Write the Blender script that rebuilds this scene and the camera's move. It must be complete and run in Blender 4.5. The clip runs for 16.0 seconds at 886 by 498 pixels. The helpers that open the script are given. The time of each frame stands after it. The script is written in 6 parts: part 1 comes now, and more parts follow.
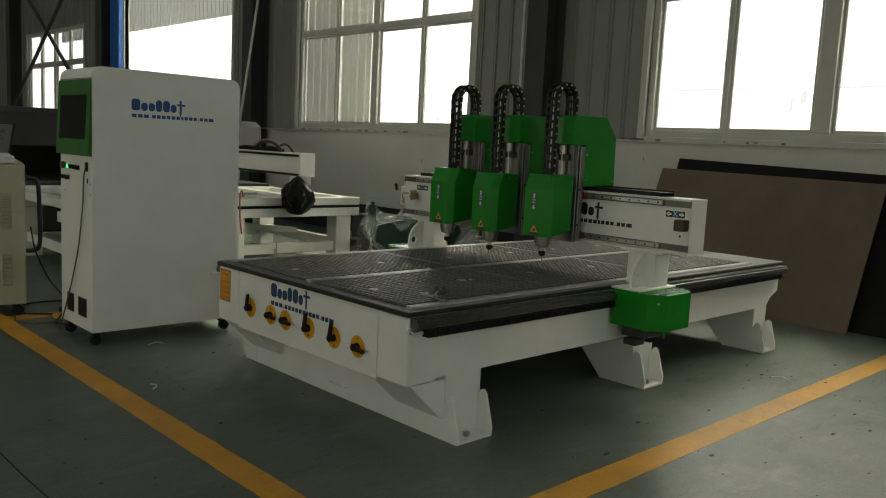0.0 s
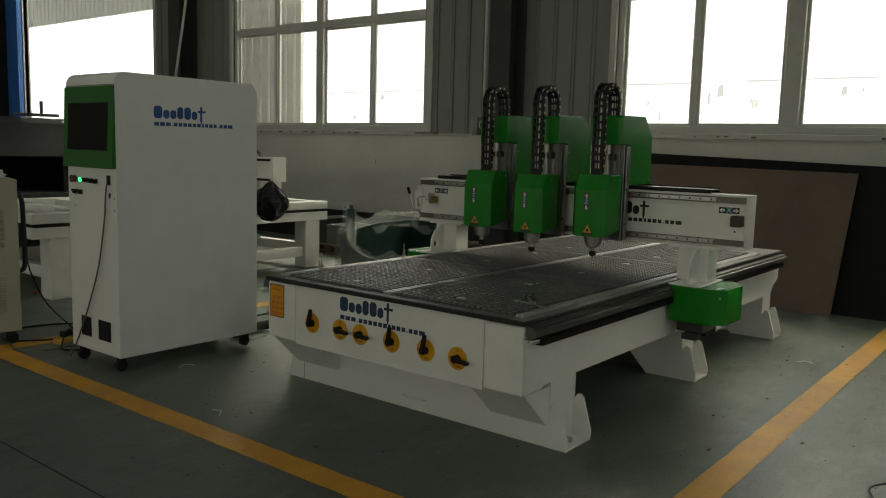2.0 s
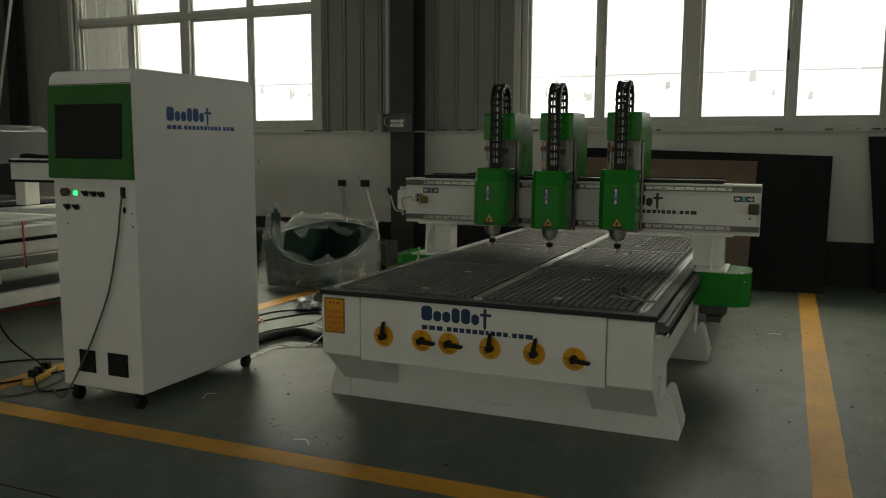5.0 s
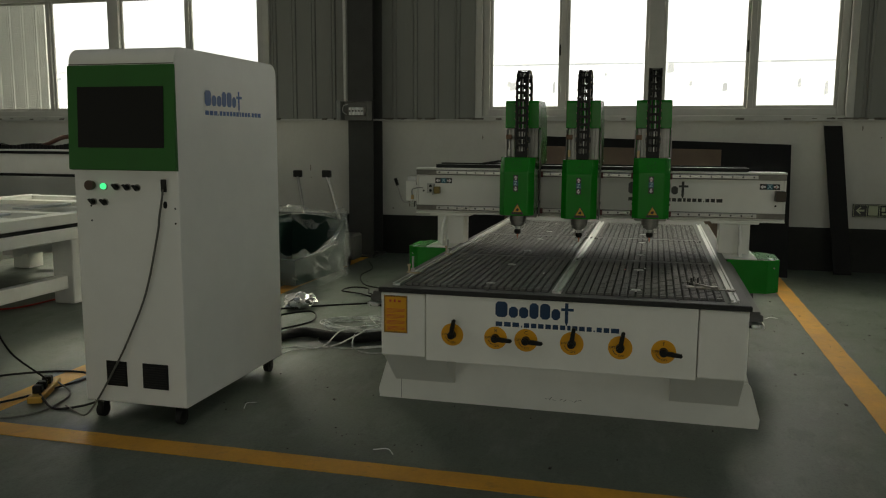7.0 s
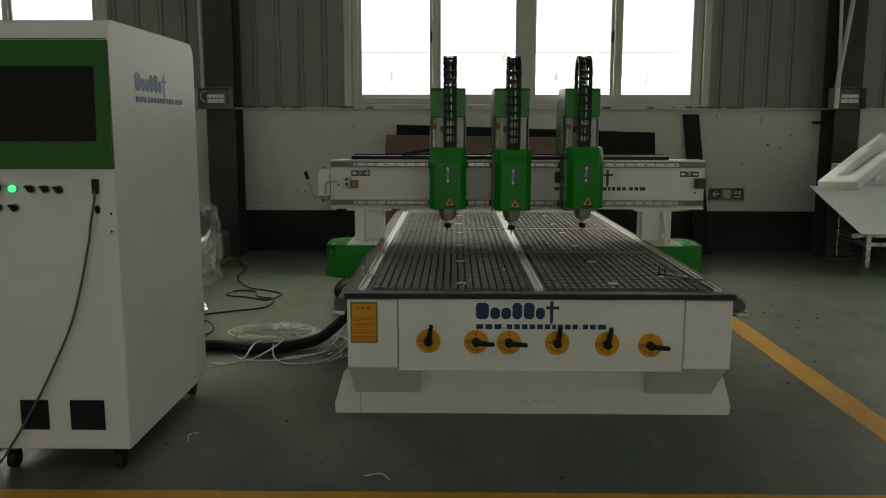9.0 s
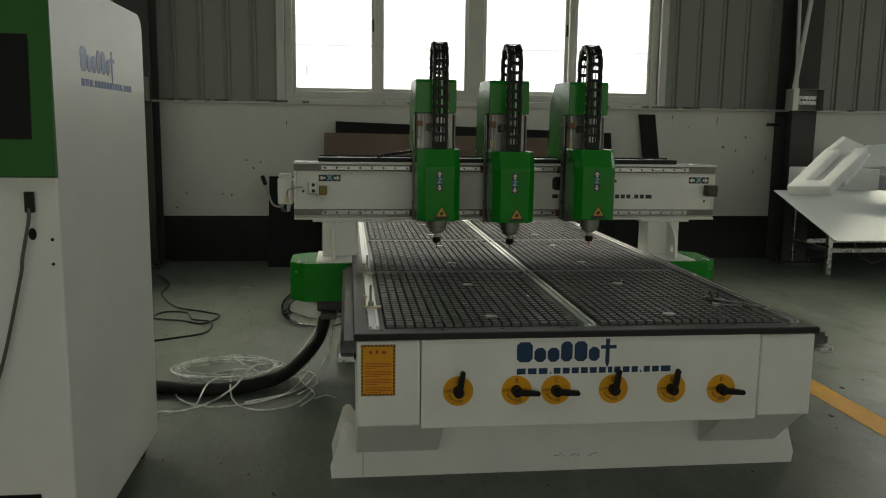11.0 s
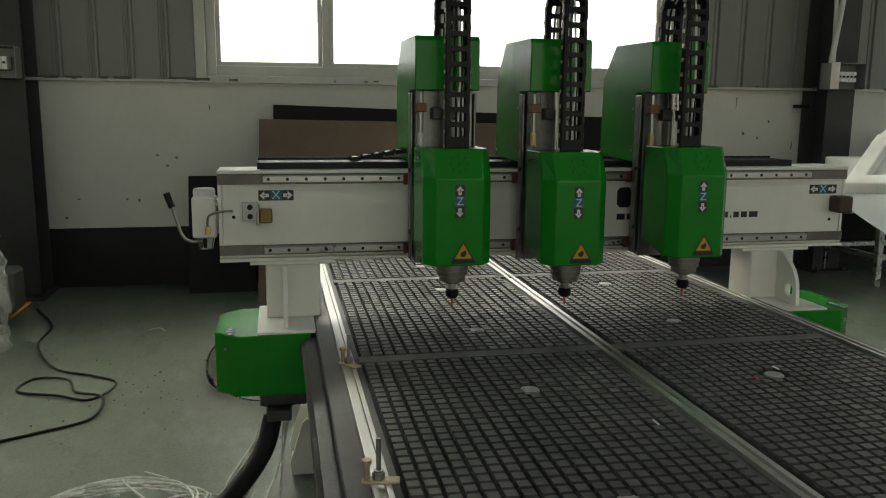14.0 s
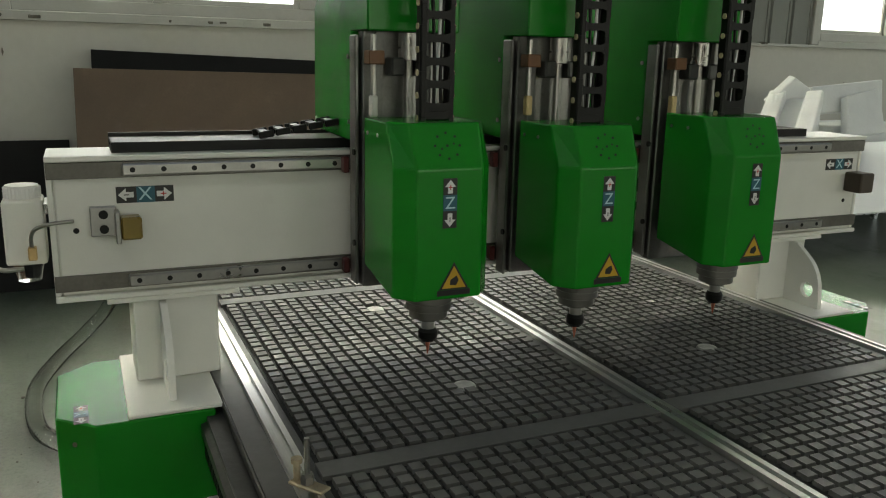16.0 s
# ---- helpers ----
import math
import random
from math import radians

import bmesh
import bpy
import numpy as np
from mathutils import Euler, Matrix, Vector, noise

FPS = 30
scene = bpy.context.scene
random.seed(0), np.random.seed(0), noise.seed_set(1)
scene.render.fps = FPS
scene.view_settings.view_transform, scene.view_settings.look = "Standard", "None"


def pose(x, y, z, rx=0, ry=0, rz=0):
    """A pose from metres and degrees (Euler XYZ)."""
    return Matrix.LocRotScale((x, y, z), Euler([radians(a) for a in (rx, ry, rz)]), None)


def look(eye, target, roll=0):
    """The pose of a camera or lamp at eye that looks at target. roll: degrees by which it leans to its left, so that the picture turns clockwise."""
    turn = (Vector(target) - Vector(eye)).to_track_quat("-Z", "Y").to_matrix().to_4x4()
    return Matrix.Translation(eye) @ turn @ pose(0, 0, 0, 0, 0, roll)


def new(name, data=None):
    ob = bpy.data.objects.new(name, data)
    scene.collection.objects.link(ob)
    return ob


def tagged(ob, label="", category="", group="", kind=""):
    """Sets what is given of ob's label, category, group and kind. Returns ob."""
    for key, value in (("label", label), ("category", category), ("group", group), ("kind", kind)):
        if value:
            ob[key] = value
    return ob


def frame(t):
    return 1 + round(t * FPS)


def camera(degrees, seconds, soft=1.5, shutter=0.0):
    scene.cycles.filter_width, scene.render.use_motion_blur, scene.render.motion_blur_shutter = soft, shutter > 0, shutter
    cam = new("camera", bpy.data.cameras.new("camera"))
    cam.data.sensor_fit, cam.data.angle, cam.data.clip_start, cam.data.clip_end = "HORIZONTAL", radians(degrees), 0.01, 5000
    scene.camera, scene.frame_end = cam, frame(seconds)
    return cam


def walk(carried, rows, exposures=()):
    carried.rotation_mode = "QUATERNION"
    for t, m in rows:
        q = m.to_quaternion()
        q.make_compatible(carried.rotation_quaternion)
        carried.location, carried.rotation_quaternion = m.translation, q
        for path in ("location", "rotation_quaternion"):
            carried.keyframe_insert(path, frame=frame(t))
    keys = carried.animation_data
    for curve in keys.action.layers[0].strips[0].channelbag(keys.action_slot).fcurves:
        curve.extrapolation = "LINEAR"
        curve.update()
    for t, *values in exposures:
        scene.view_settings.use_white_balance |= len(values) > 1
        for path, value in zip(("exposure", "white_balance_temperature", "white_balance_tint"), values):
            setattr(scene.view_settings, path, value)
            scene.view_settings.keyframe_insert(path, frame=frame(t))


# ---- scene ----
cam = camera(57.2, 16.0, 1.1)
METRES, EYE, TILT, LEAN, TURN = 7.5, 1.298, 0.0, 0.0, -43.9
ROWS = [
    (0.0, 0.0, 0.0, 0.0, 0.36, -7.08, -2.86),
    (0.5, -0.0263, 0.0108, -0.0002, 0.41, -7.01, -2.69),
    (1.0, -0.0527, 0.0178, 0.0, -0.71, -7.01, -2.61),
    (1.5, -0.0912, 0.0142, 0.0022, -7.1, -7.09, -2.08),
    (2.0, -0.1229, 0.0185, 0.0008, -7.75, -7.04, -1.53),
    (2.5, -0.1532, 0.0313, 0.0022, -7.62, -7.01, -1.17),
    (3.0, -0.1852, 0.0367, 0.001, -12.02, -6.92, -0.54),
    (3.5, -0.2205, 0.0415, 0.0025, -15.9, -7.58, 0.05),
    (4.0, -0.2405, 0.0608, -0.0, -16.4, -7.43, -0.06),
    (4.5, -0.2661, 0.0728, 0.0016, -18.84, -7.36, -0.01),
    (5.0, -0.3022, 0.0838, 0.0016, -23.28, -7.19, -0.27),
    (7.5, -0.409, 0.1763, -0.0002, -34.14, -7.78, -0.21),
    (8.0, -0.4165, 0.1996, 0.0, -37.19, -7.45, -0.26),
    (8.5, -0.4276, 0.2248, -0.0004, -38.85, -7.56, -0.46),
    (9.0, -0.4446, 0.2502, 0.0001, -45.32, -8.6, -0.08),
    (9.5, -0.4467, 0.2735, -0.0008, -46.88, -9.22, -0.27),
    (10.0, -0.443, 0.3, -0.0005, -48.58, -8.83, -0.43),
    (12.5, -0.355, 0.4491, -0.001, -57.17, -9.93, -0.68),
    (13.0, -0.3283, 0.4725, -0.0006, -57.65, -10.33, -0.36),
    (13.5, -0.3009, 0.4902, 0.0005, -56.45, -9.74, -0.23),
    (14.0, -0.278, 0.5134, -0.0003, -57.45, -9.8, -0.47),
    (14.5, -0.2576, 0.5391, 0.0001, -61.52, -10.65, -0.6),
    (15.0, -0.2328, 0.5659, -0.0009, -62.94, -11.42, -0.9),
    (15.5, -0.2135, 0.5906, -0.0004, -64.13, -12.25, -1.28),
    (16.0, -0.2022, 0.6101, -0.0002, -70.04, -13.09, -1.18),
]
walk(cam, [(t, pose(0, 0, EYE, TILT, LEAN, TURN) @ pose(METRES * x, METRES * y, METRES * z, 90 + pitch, roll, yaw)) for t, x, y, z, yaw, pitch, roll in ROWS],
     [(0, 0.22, 7420, 6), (3.5, -0.27, 7420, 6), (5, -0.28, 7480, 6), (9, -0.05, 7420, 6), (12.5, 0.32, 7220, 6), (14.5, 0.56, 7220, 6), (16, 0.85, 7220, 6)])

# ---- world, sun and daylight ----
world = bpy.data.worlds.new("world")
scene.world = world
world.use_nodes = True
wn = world.node_tree
sky = wn.nodes.new("ShaderNodeTexSky")
sky.sky_type, sky.sun_disc = "NISHITA", False
sky.sun_elevation, sky.sun_rotation = radians(48), radians(60)
wn.nodes["Background"].inputs[1].default_value = 0.1
wn.links.new(sky.outputs[0], wn.nodes["Background"].inputs[0])

sun = new("sun", bpy.data.lights.new("sun", "SUN"))
sun.data.energy, sun.data.angle, sun.data.color = 0.8, radians(20), (1.0, 0.97, 0.92)
sun.matrix_world = look((30, 16, 34), (0, 0, 0))


def fill_lamp(y, z, width, height, x, turn, watts):
    """An added area lamp, out of view, that fills the hall with daylight."""
    lamp = new("daylight_fill", bpy.data.lights.new("daylight_fill", "AREA"))
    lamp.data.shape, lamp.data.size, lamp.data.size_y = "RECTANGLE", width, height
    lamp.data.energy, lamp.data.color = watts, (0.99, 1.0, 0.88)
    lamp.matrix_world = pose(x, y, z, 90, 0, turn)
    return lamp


HALL_X0, HALL_X1, HALL_Y0, HALL_Y1, HALL_H = -13.0, 7.33, -13.0, 33.0, 7.5
WINDOW_BAYS = [(1.16, 4.71), (7.24, 11.08), (20.2, 24.3), (-5.05, -1.45)]
# bays of the unseen west wall, added only to bring in fill light
FILL_BAYS = [-9.0, -3.0, 3.0, 9.0, 15.0, 21.0]
for by in FILL_BAYS:
    fill_lamp(by, 2.7, 3.6, 2.2, HALL_X0 + 0.05, -90, 52)
# unseen gate in the south wall and slots in the roof, both added for fill light
FILL_GATE = (-7.0, 4.5, 5.4)
gate_fill = fill_lamp(HALL_Y0 + 0.05, FILL_GATE[2] / 2 + 0.1, FILL_GATE[1] - FILL_GATE[0], FILL_GATE[2] - 0.2, (FILL_GATE[0] + FILL_GATE[1]) / 2, 0, 60)
# strip lamps above the unseen roof, added to brighten bed and floor
ROOF_FILLS = [-9.0, -1.2, 3.4]
for rx in ROOF_FILLS:
    lamp = fill_lamp(10, HALL_H + 0.05, 1.1, 44, rx, 0, 10 if rx > 0 else (125 if rx > -5 else 20))
    lamp.matrix_world = pose(rx, 10, HALL_H + 0.05)

# added lamps, out of view, shining down through the east windows as upper sky, stronger towards the north
for sky_y, sky_width, watts in ((-0.5, 27, 7800), (26.5, 26.9, 14500)):
    sky_fill = fill_lamp(sky_y, 9.0, sky_width, 5.0, 15.0, 90, watts)
    sky_fill.matrix_world = pose(15.0, sky_y, 9.0, 70, 0, 90)

# ---- materials ----


def nodes_of(name):
    m = bpy.data.materials.new(name)
    m.use_nodes = True
    t = m.node_tree
    return m, t, t.nodes["Principled BSDF"]


def noise_node(t, scale, detail=4.0, rough=0.6, coords=None, stretch=None):
    n = t.nodes.new("ShaderNodeTexNoise")
    n.inputs["Scale"].default_value, n.inputs["Detail"].default_value, n.inputs["Roughness"].default_value = scale, detail, rough
    src = coords
    if stretch:
        mp = t.nodes.new("ShaderNodeMapping")
        mp.inputs["Scale"].default_value = stretch
        t.links.new(coords, mp.inputs["Vector"])
        src = mp.outputs[0]
    if src:
        t.links.new(src, n.inputs["Vector"])
    return n


def ramp_node(t, fac, stops):
    r = t.nodes.new("ShaderNodeValToRGB")
    e = r.color_ramp.elements
    while len(e) < len(stops):
        e.new(0.5)
    for el, (p, c) in zip(e, stops):
        el.position, el.color = p, (*c, 1)
    t.links.new(fac, r.inputs[0])
    return r


def mat(name, color, rough=0.5, metal=0.0, vary=0.12, scale=6.0, fine=90.0, bump=0.05, stretch=None, spots=0.0, spot_color=(0.1, 0.09, 0.08), rough_vary=0.1, world_space=True, coat=0.0, random=0.0):
    """A surface with broad and fine variation of its colour, gloss and relief."""
    m, t, p = nodes_of(name)
    geo = t.nodes.new("ShaderNodeNewGeometry") if world_space else t.nodes.new("ShaderNodeTexCoord")
    co = geo.outputs["Position"] if world_space else geo.outputs["Object"]
    broad = noise_node(t, scale, 5, 0.6, co, stretch)
    small = noise_node(t, fine, 3, 0.6, co, stretch)
    lo = tuple(max(0, c * (1 - vary)) for c in color)
    hi = tuple(min(1, c * (1 + vary)) for c in color)
    r = ramp_node(t, broad.outputs[0], [(0.3, lo), (0.7, hi)])
    out = r.outputs[0]
    mix = t.nodes.new("ShaderNodeMix")
    mix.data_type, mix.blend_type = "RGBA", "MULTIPLY"
    mix.inputs["Factor"].default_value = 1.0
    r2 = ramp_node(t, small.outputs[0], [(0.3, (1 - vary * 0.6,) * 3), (0.7, (1, 1, 1))])
    t.links.new(out, mix.inputs["A"])
    t.links.new(r2.outputs[0], mix.inputs["B"])
    out = mix.outputs["Result"]
    if spots:
        sp = noise_node(t, scale * 2.7, 8, 0.7, co, stretch)
        f = ramp_node(t, sp.outputs[0], [(0.62 - spots * 0.1, (0, 0, 0)), (0.72, (1, 1, 1))])
        mx = t.nodes.new("ShaderNodeMix")
        mx.data_type = "RGBA"
        mul = t.nodes.new("ShaderNodeMath")
        mul.operation = "MULTIPLY"
        mul.inputs[1].default_value = spots
        t.links.new(f.outputs[0], mul.inputs[0])
        t.links.new(mul.outputs[0], mx.inputs["Factor"])
        t.links.new(out, mx.inputs["A"])
        mx.inputs["B"].default_value = (*spot_color, 1)
        out = mx.outputs["Result"]
    if random:
        oi = t.nodes.new("ShaderNodeObjectInfo")
        rr = ramp_node(t, oi.outputs["Random"], [(0, (1 - random,) * 3), (1, (1, 1, 1))])
        m3 = t.nodes.new("ShaderNodeMix")
        m3.data_type, m3.blend_type = "RGBA", "MULTIPLY"
        m3.inputs["Factor"].default_value = 1.0
        t.links.new(out, m3.inputs["A"])
        t.links.new(rr.outputs[0], m3.inputs["B"])
        out = m3.outputs["Result"]
    t.links.new(out, p.inputs["Base Color"])
    rg = t.nodes.new("ShaderNodeMapRange")
    rg.inputs["To Min"].default_value, rg.inputs["To Max"].default_value = max(0.03, rough - rough_vary), min(1, rough + rough_vary)
    t.links.new(broad.outputs[0], rg.inputs["Value"])
    t.links.new(rg.outputs[0], p.inputs["Roughness"])
    p.inputs["Metallic"].default_value = metal
    if coat:
        p.inputs["Coat Weight"].default_value, p.inputs["Coat Roughness"].default_value = coat, 0.15
    if bump:
        b = t.nodes.new("ShaderNodeBump")
        b.inputs["Strength"].default_value, b.inputs["Distance"].default_value = bump, 0.01
        t.links.new(small.outputs[0], b.inputs["Height"])
        t.links.new(b.outputs[0], p.inputs["Normal"])
    return m


WHITE = mat("white_powder_coat", (0.80, 0.79, 0.745), 0.38, vary=0.04, fine=260, bump=0.03, spots=0.08, spot_color=(0.45, 0.42, 0.36))
CAB_WHITE = mat("cabinet_white_coat", (0.76, 0.75, 0.715), 0.42, vary=0.03, fine=300, bump=0.03)
GREEN = mat("green_powder_coat", (0.004, 0.215, 0.014), 0.25, vary=0.06, fine=420, bump=0.03, rough_vary=0.04)
DARK_GREEN = mat("green_bezel", (0.022, 0.13, 0.022), 0.5, vary=0.06, fine=400, bump=0.04)
GROOVE_SHADE = mat("groove_shade_board", (0.030, 0.030, 0.030), 0.62, vary=0.35, scale=7, fine=45, bump=0.2, spots=0.3, spot_color=(0.07, 0.068, 0.065))
PHENOLIC = mat("phenolic_board", (0.135, 0.133, 0.130), 0.42, rough_vary=0.05, vary=0.2, scale=5, fine=60, bump=0.02, spots=0.3, spot_color=(0.11, 0.107, 0.103))
BLACK_EDGE = mat("black_table_edge", (0.02, 0.02, 0.02), 0.4, vary=0.2)
ALU = mat("aluminium", (0.75, 0.75, 0.74), 0.28, metal=1.0, vary=0.06, fine=200, stretch=(0.2, 4, 4), bump=0.03)
RAIL_ALU = mat("rail_aluminium", (0.68, 0.68, 0.67), 0.38, metal=1.0, vary=0.12, scale=14, fine=200, stretch=(0.2, 4, 4), bump=0.04)
PIN = mat("pale_pin", (0.55, 0.47, 0.30), 0.5, vary=0.1)
STEEL = mat("machined_steel", (0.42, 0.41, 0.39), 0.3, metal=1.0, vary=0.12, fine=150, bump=0.04)
DARK_STEEL = mat("dark_steel", (0.10, 0.10, 0.098), 0.42, metal=0.7, vary=0.25, fine=80, bump=0.06)
STRIP = mat("gantry_steel_strip", (0.16, 0.15, 0.135), 0.4, metal=0.6, vary=0.25, scale=9, fine=120)
BLACK = mat("black_plastic", (0.007, 0.007, 0.007), 0.42, vary=0.2, fine=150)
RUBBER = mat("black_rubber", (0.018, 0.018, 0.018), 0.65, vary=0.2, fine=150)
SCREEN = mat("dark_screen_glass", (0.004, 0.004, 0.004), 0.38, vary=0.1, bump=0, rough_vary=0.03)
SCREEN.node_tree.nodes["Principled BSDF"].inputs["Specular IOR Level"].default_value = 0.12
BLUE = mat("logo_blue", (0.003, 0.034, 0.095), 0.5, vary=0.05, bump=0)
ORANGE = mat("orange_sticker", (0.72, 0.33, 0.01), 0.4, vary=0.06, bump=0.01)
YELLOW = mat("yellow_sticker", (0.55, 0.33, 0.025), 0.4, vary=0.05, bump=0.01)
STICK_BLACK = mat("sticker_black", (0.012, 0.012, 0.012), 0.35, vary=0.05, bump=0)
STICK_WHITE = mat("sticker_white", (0.75, 0.75, 0.74), 0.35, vary=0.03, bump=0)
STICK_CYAN = mat("sticker_cyan", (0.012, 0.10, 0.14), 0.35, vary=0.03, bump=0)
STICK_RED = mat("sticker_red", (0.5, 0.03, 0.03), 0.35, vary=0.03, bump=0)
STICK_PALE = mat("sticker_pale_cyan", (0.45, 0.66, 0.72), 0.35, vary=0.03, bump=0)
SLIDE_STEEL = mat("bright_slide_steel", (0.26, 0.256, 0.248), 0.36, metal=0.9, vary=0.2, scale=12, fine=150, bump=0.03)
BRASS = mat("brass", (0.75, 0.52, 0.25), 0.3, metal=1.0, vary=0.12)
COPPER_RED = mat("red_copper_tip", (0.5, 0.16, 0.11), 0.4, metal=0.5, vary=0.1)
WALL = mat("white_plaster", (0.56, 0.55, 0.51), 0.75, vary=0.07, scale=0.9, fine=25, bump=0.08, spots=0.12, spot_color=(0.36, 0.33, 0.28))
SKIRT = mat("dark_skirting_paint", (0.022, 0.023, 0.021), 0.6, vary=0.2, scale=2, fine=30)
CLAD = mat("grey_cladding", (0.20, 0.205, 0.19), 0.5, vary=0.07, scale=1.2, fine=60, stretch=(1, 1, 0.15), bump=0.02)
COLUMN = mat("dark_column_paint", (0.05, 0.051, 0.048), 0.55, vary=0.15, scale=3, fine=60)
PVC = mat("window_pvc", (0.44, 0.44, 0.41), 0.4, vary=0.06, spots=0.25, spot_color=(0.28, 0.26, 0.22))
MDF = mat("brown_hardboard", (0.135, 0.09, 0.06), 0.5, vary=0.14, scale=3, fine=80, spots=0.2, spot_color=(0.23, 0.16, 0.12))
BLACK_BOARD = mat("black_board", (0.008, 0.008, 0.0085), 0.6, vary=0.25, scale=4)
FOAM = mat("white_foam", (0.78, 0.79, 0.79), 0.8, vary=0.04, fine=60, bump=0.15)
SHEET = mat("white_plastic_sheet", (0.50, 0.53, 0.55), 0.35, vary=0.03)
BEIGE = mat("beige_enamel", (0.42, 0.40, 0.29), 0.4, vary=0.06, fine=200, spots=0.06)
DARK_MACHINE = mat("dark_grey_enamel", (0.045, 0.046, 0.048), 0.4, vary=0.1)
WOOD = mat("pallet_wood", (0.20, 0.14, 0.09), 0.75, vary=0.25, scale=8, fine=60, stretch=(0.3, 3, 3), bump=0.15, random=0.25)
WIRE_WHITE = mat("white_tubing", (0.72, 0.73, 0.72), 0.3, vary=0.04)
RED_WIRE = mat("red_wire", (0.5, 0.03, 0.02), 0.45, vary=0.05)
GREY_CABLE = mat("grey_cable", (0.10, 0.10, 0.09), 0.5, vary=0.1)
TUB = mat("green_tub", (0.010, 0.032, 0.024), 0.4, vary=0.15)
BLUE_DOOR = mat("blue_door_paint", (0.02, 0.13, 0.42), 0.4, vary=0.08)
CEIL = mat("roof_sheet", (0.32, 0.33, 0.32), 0.6, vary=0.08)
LINE = mat("yellow_floor_paint", (0.66, 0.31, 0.022), 0.5, vary=0.16, scale=3.5, fine=50, bump=0.1, spots=0.55, spot_color=(0.24, 0.14, 0.05))
PIPE = mat("white_conduit", (0.5, 0.5, 0.48), 0.45, vary=0.08)
OUT_GREY = mat("outside_cladding", (0.5, 0.51, 0.5), 0.6, vary=0.05)


def floor_material():
    m, t, p = nodes_of("green_grey_epoxy_floor")
    geo = t.nodes.new("ShaderNodeNewGeometry")
    co = geo.outputs["Position"]
    broad = noise_node(t, 0.55, 6, 0.62, co)
    mid = noise_node(t, 3.2, 8, 0.7, co)
    fine = noise_node(t, 70, 4, 0.65, co)
    a = ramp_node(t, broad.outputs[0], [(0.3, (0.084, 0.107, 0.086)), (0.7, (0.124, 0.150, 0.121))])
    b = ramp_node(t, mid.outputs[0], [(0.33, (0.5, 0.5, 0.5)), (0.5, (0.92, 0.92, 0.92)), (0.75, (1.0, 1.0, 1.0))])
    c = ramp_node(t, fine.outputs[0], [(0.34, (0.7, 0.7, 0.7)), (0.5, (1, 1, 1))])
    last = a.outputs[0]
    for other in (b, c):
        mx = t.nodes.new("ShaderNodeMix")
        mx.data_type, mx.blend_type = "RGBA", "MULTIPLY"
        mx.inputs["Factor"].default_value = 1
        t.links.new(last, mx.inputs["A"])
        t.links.new(other.outputs[0], mx.inputs["B"])
        last = mx.outputs["Result"]
    # pale scuffs
    sc = noise_node(t, 1.7, 9, 0.75, co, (1, 2.2, 1))
    f = ramp_node(t, sc.outputs[0], [(0.52, (0, 0, 0)), (0.70, (0.85, 0.85, 0.85))])
    mx = t.nodes.new("ShaderNodeMix")
    mx.data_type = "RGBA"
    t.links.new(f.outputs[0], mx.inputs["Factor"])
    t.links.new(last, mx.inputs["A"])
    mx.inputs["B"].default_value = (0.16, 0.175, 0.158, 1)
    t.links.new(mx.outputs["Result"], p.inputs["Base Color"])
    rg = ramp_node(t, mid.outputs[0], [(0.3, (0.34,) * 3), (0.7, (0.56,) * 3)])
    t.links.new(rg.outputs[0], p.inputs["Roughness"])
    p.inputs["Coat Weight"].default_value = 0.12
    cr = ramp_node(t, sc.outputs[0], [(0.35, (0.24,) * 3), (0.7, (0.42,) * 3)])
    t.links.new(cr.outputs[0], p.inputs["Coat Roughness"])
    bp = t.nodes.new("ShaderNodeBump")
    bp.inputs["Strength"].default_value, bp.inputs["Distance"].default_value = 0.12, 0.01
    ad = t.nodes.new("ShaderNodeMath")
    ad.operation = "MULTIPLY_ADD"
    ad.inputs[1].default_value = 2.5
    t.links.new(mid.outputs[0], ad.inputs[0])
    t.links.new(fine.outputs[0], ad.inputs[2])
    t.links.new(ad.outputs[0], bp.inputs["Height"])
    t.links.new(bp.outputs[0], p.inputs["Normal"])
    return m


def glass_material(name, color, rough, alpha=None):
    m, t, p = nodes_of(name)
    p.inputs["Base Color"].default_value = (*color, 1)
    p.inputs["Roughness"].default_value = rough
    if alpha is None:
        p.inputs["Transmission Weight"].default_value = 1.0
        p.inputs["IOR"].default_value = 1.45
    else:
        n = noise_node(t, 9, 5, 0.65, t.nodes.new("ShaderNodeNewGeometry").outputs["Position"])
        r = ramp_node(t, n.outputs[0], [(0.35, (alpha * 0.4,) * 3), (0.7, (min(1, alpha * 1.7),) * 3)])
        t.links.new(r.outputs[0], p.inputs["Alpha"])
    return m


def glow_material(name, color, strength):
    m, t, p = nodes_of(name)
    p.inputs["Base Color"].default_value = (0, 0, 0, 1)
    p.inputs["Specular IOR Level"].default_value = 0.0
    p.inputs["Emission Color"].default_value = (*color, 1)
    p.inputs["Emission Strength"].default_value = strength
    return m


FLOOR = floor_material()
for m, level in ((GREEN, 0.28), (DARK_GREEN, 0.25), (BLACK, 0.25), (BLACK_BOARD, 0.2), (SKIRT, 0.2), (COLUMN, 0.25), (BLACK_EDGE, 0.3), (RUBBER, 0.25), (FLOOR, 0.5), (GROOVE_SHADE, 0.2), (PHENOLIC, 0.25), (DARK_MACHINE, 0.25), (TUB, 0.3)):
    m.node_tree.nodes["Principled BSDF"].inputs["Specular IOR Level"].default_value = level
GLASS = glass_material("window_glass", (0.97, 0.98, 0.97), 0.0)
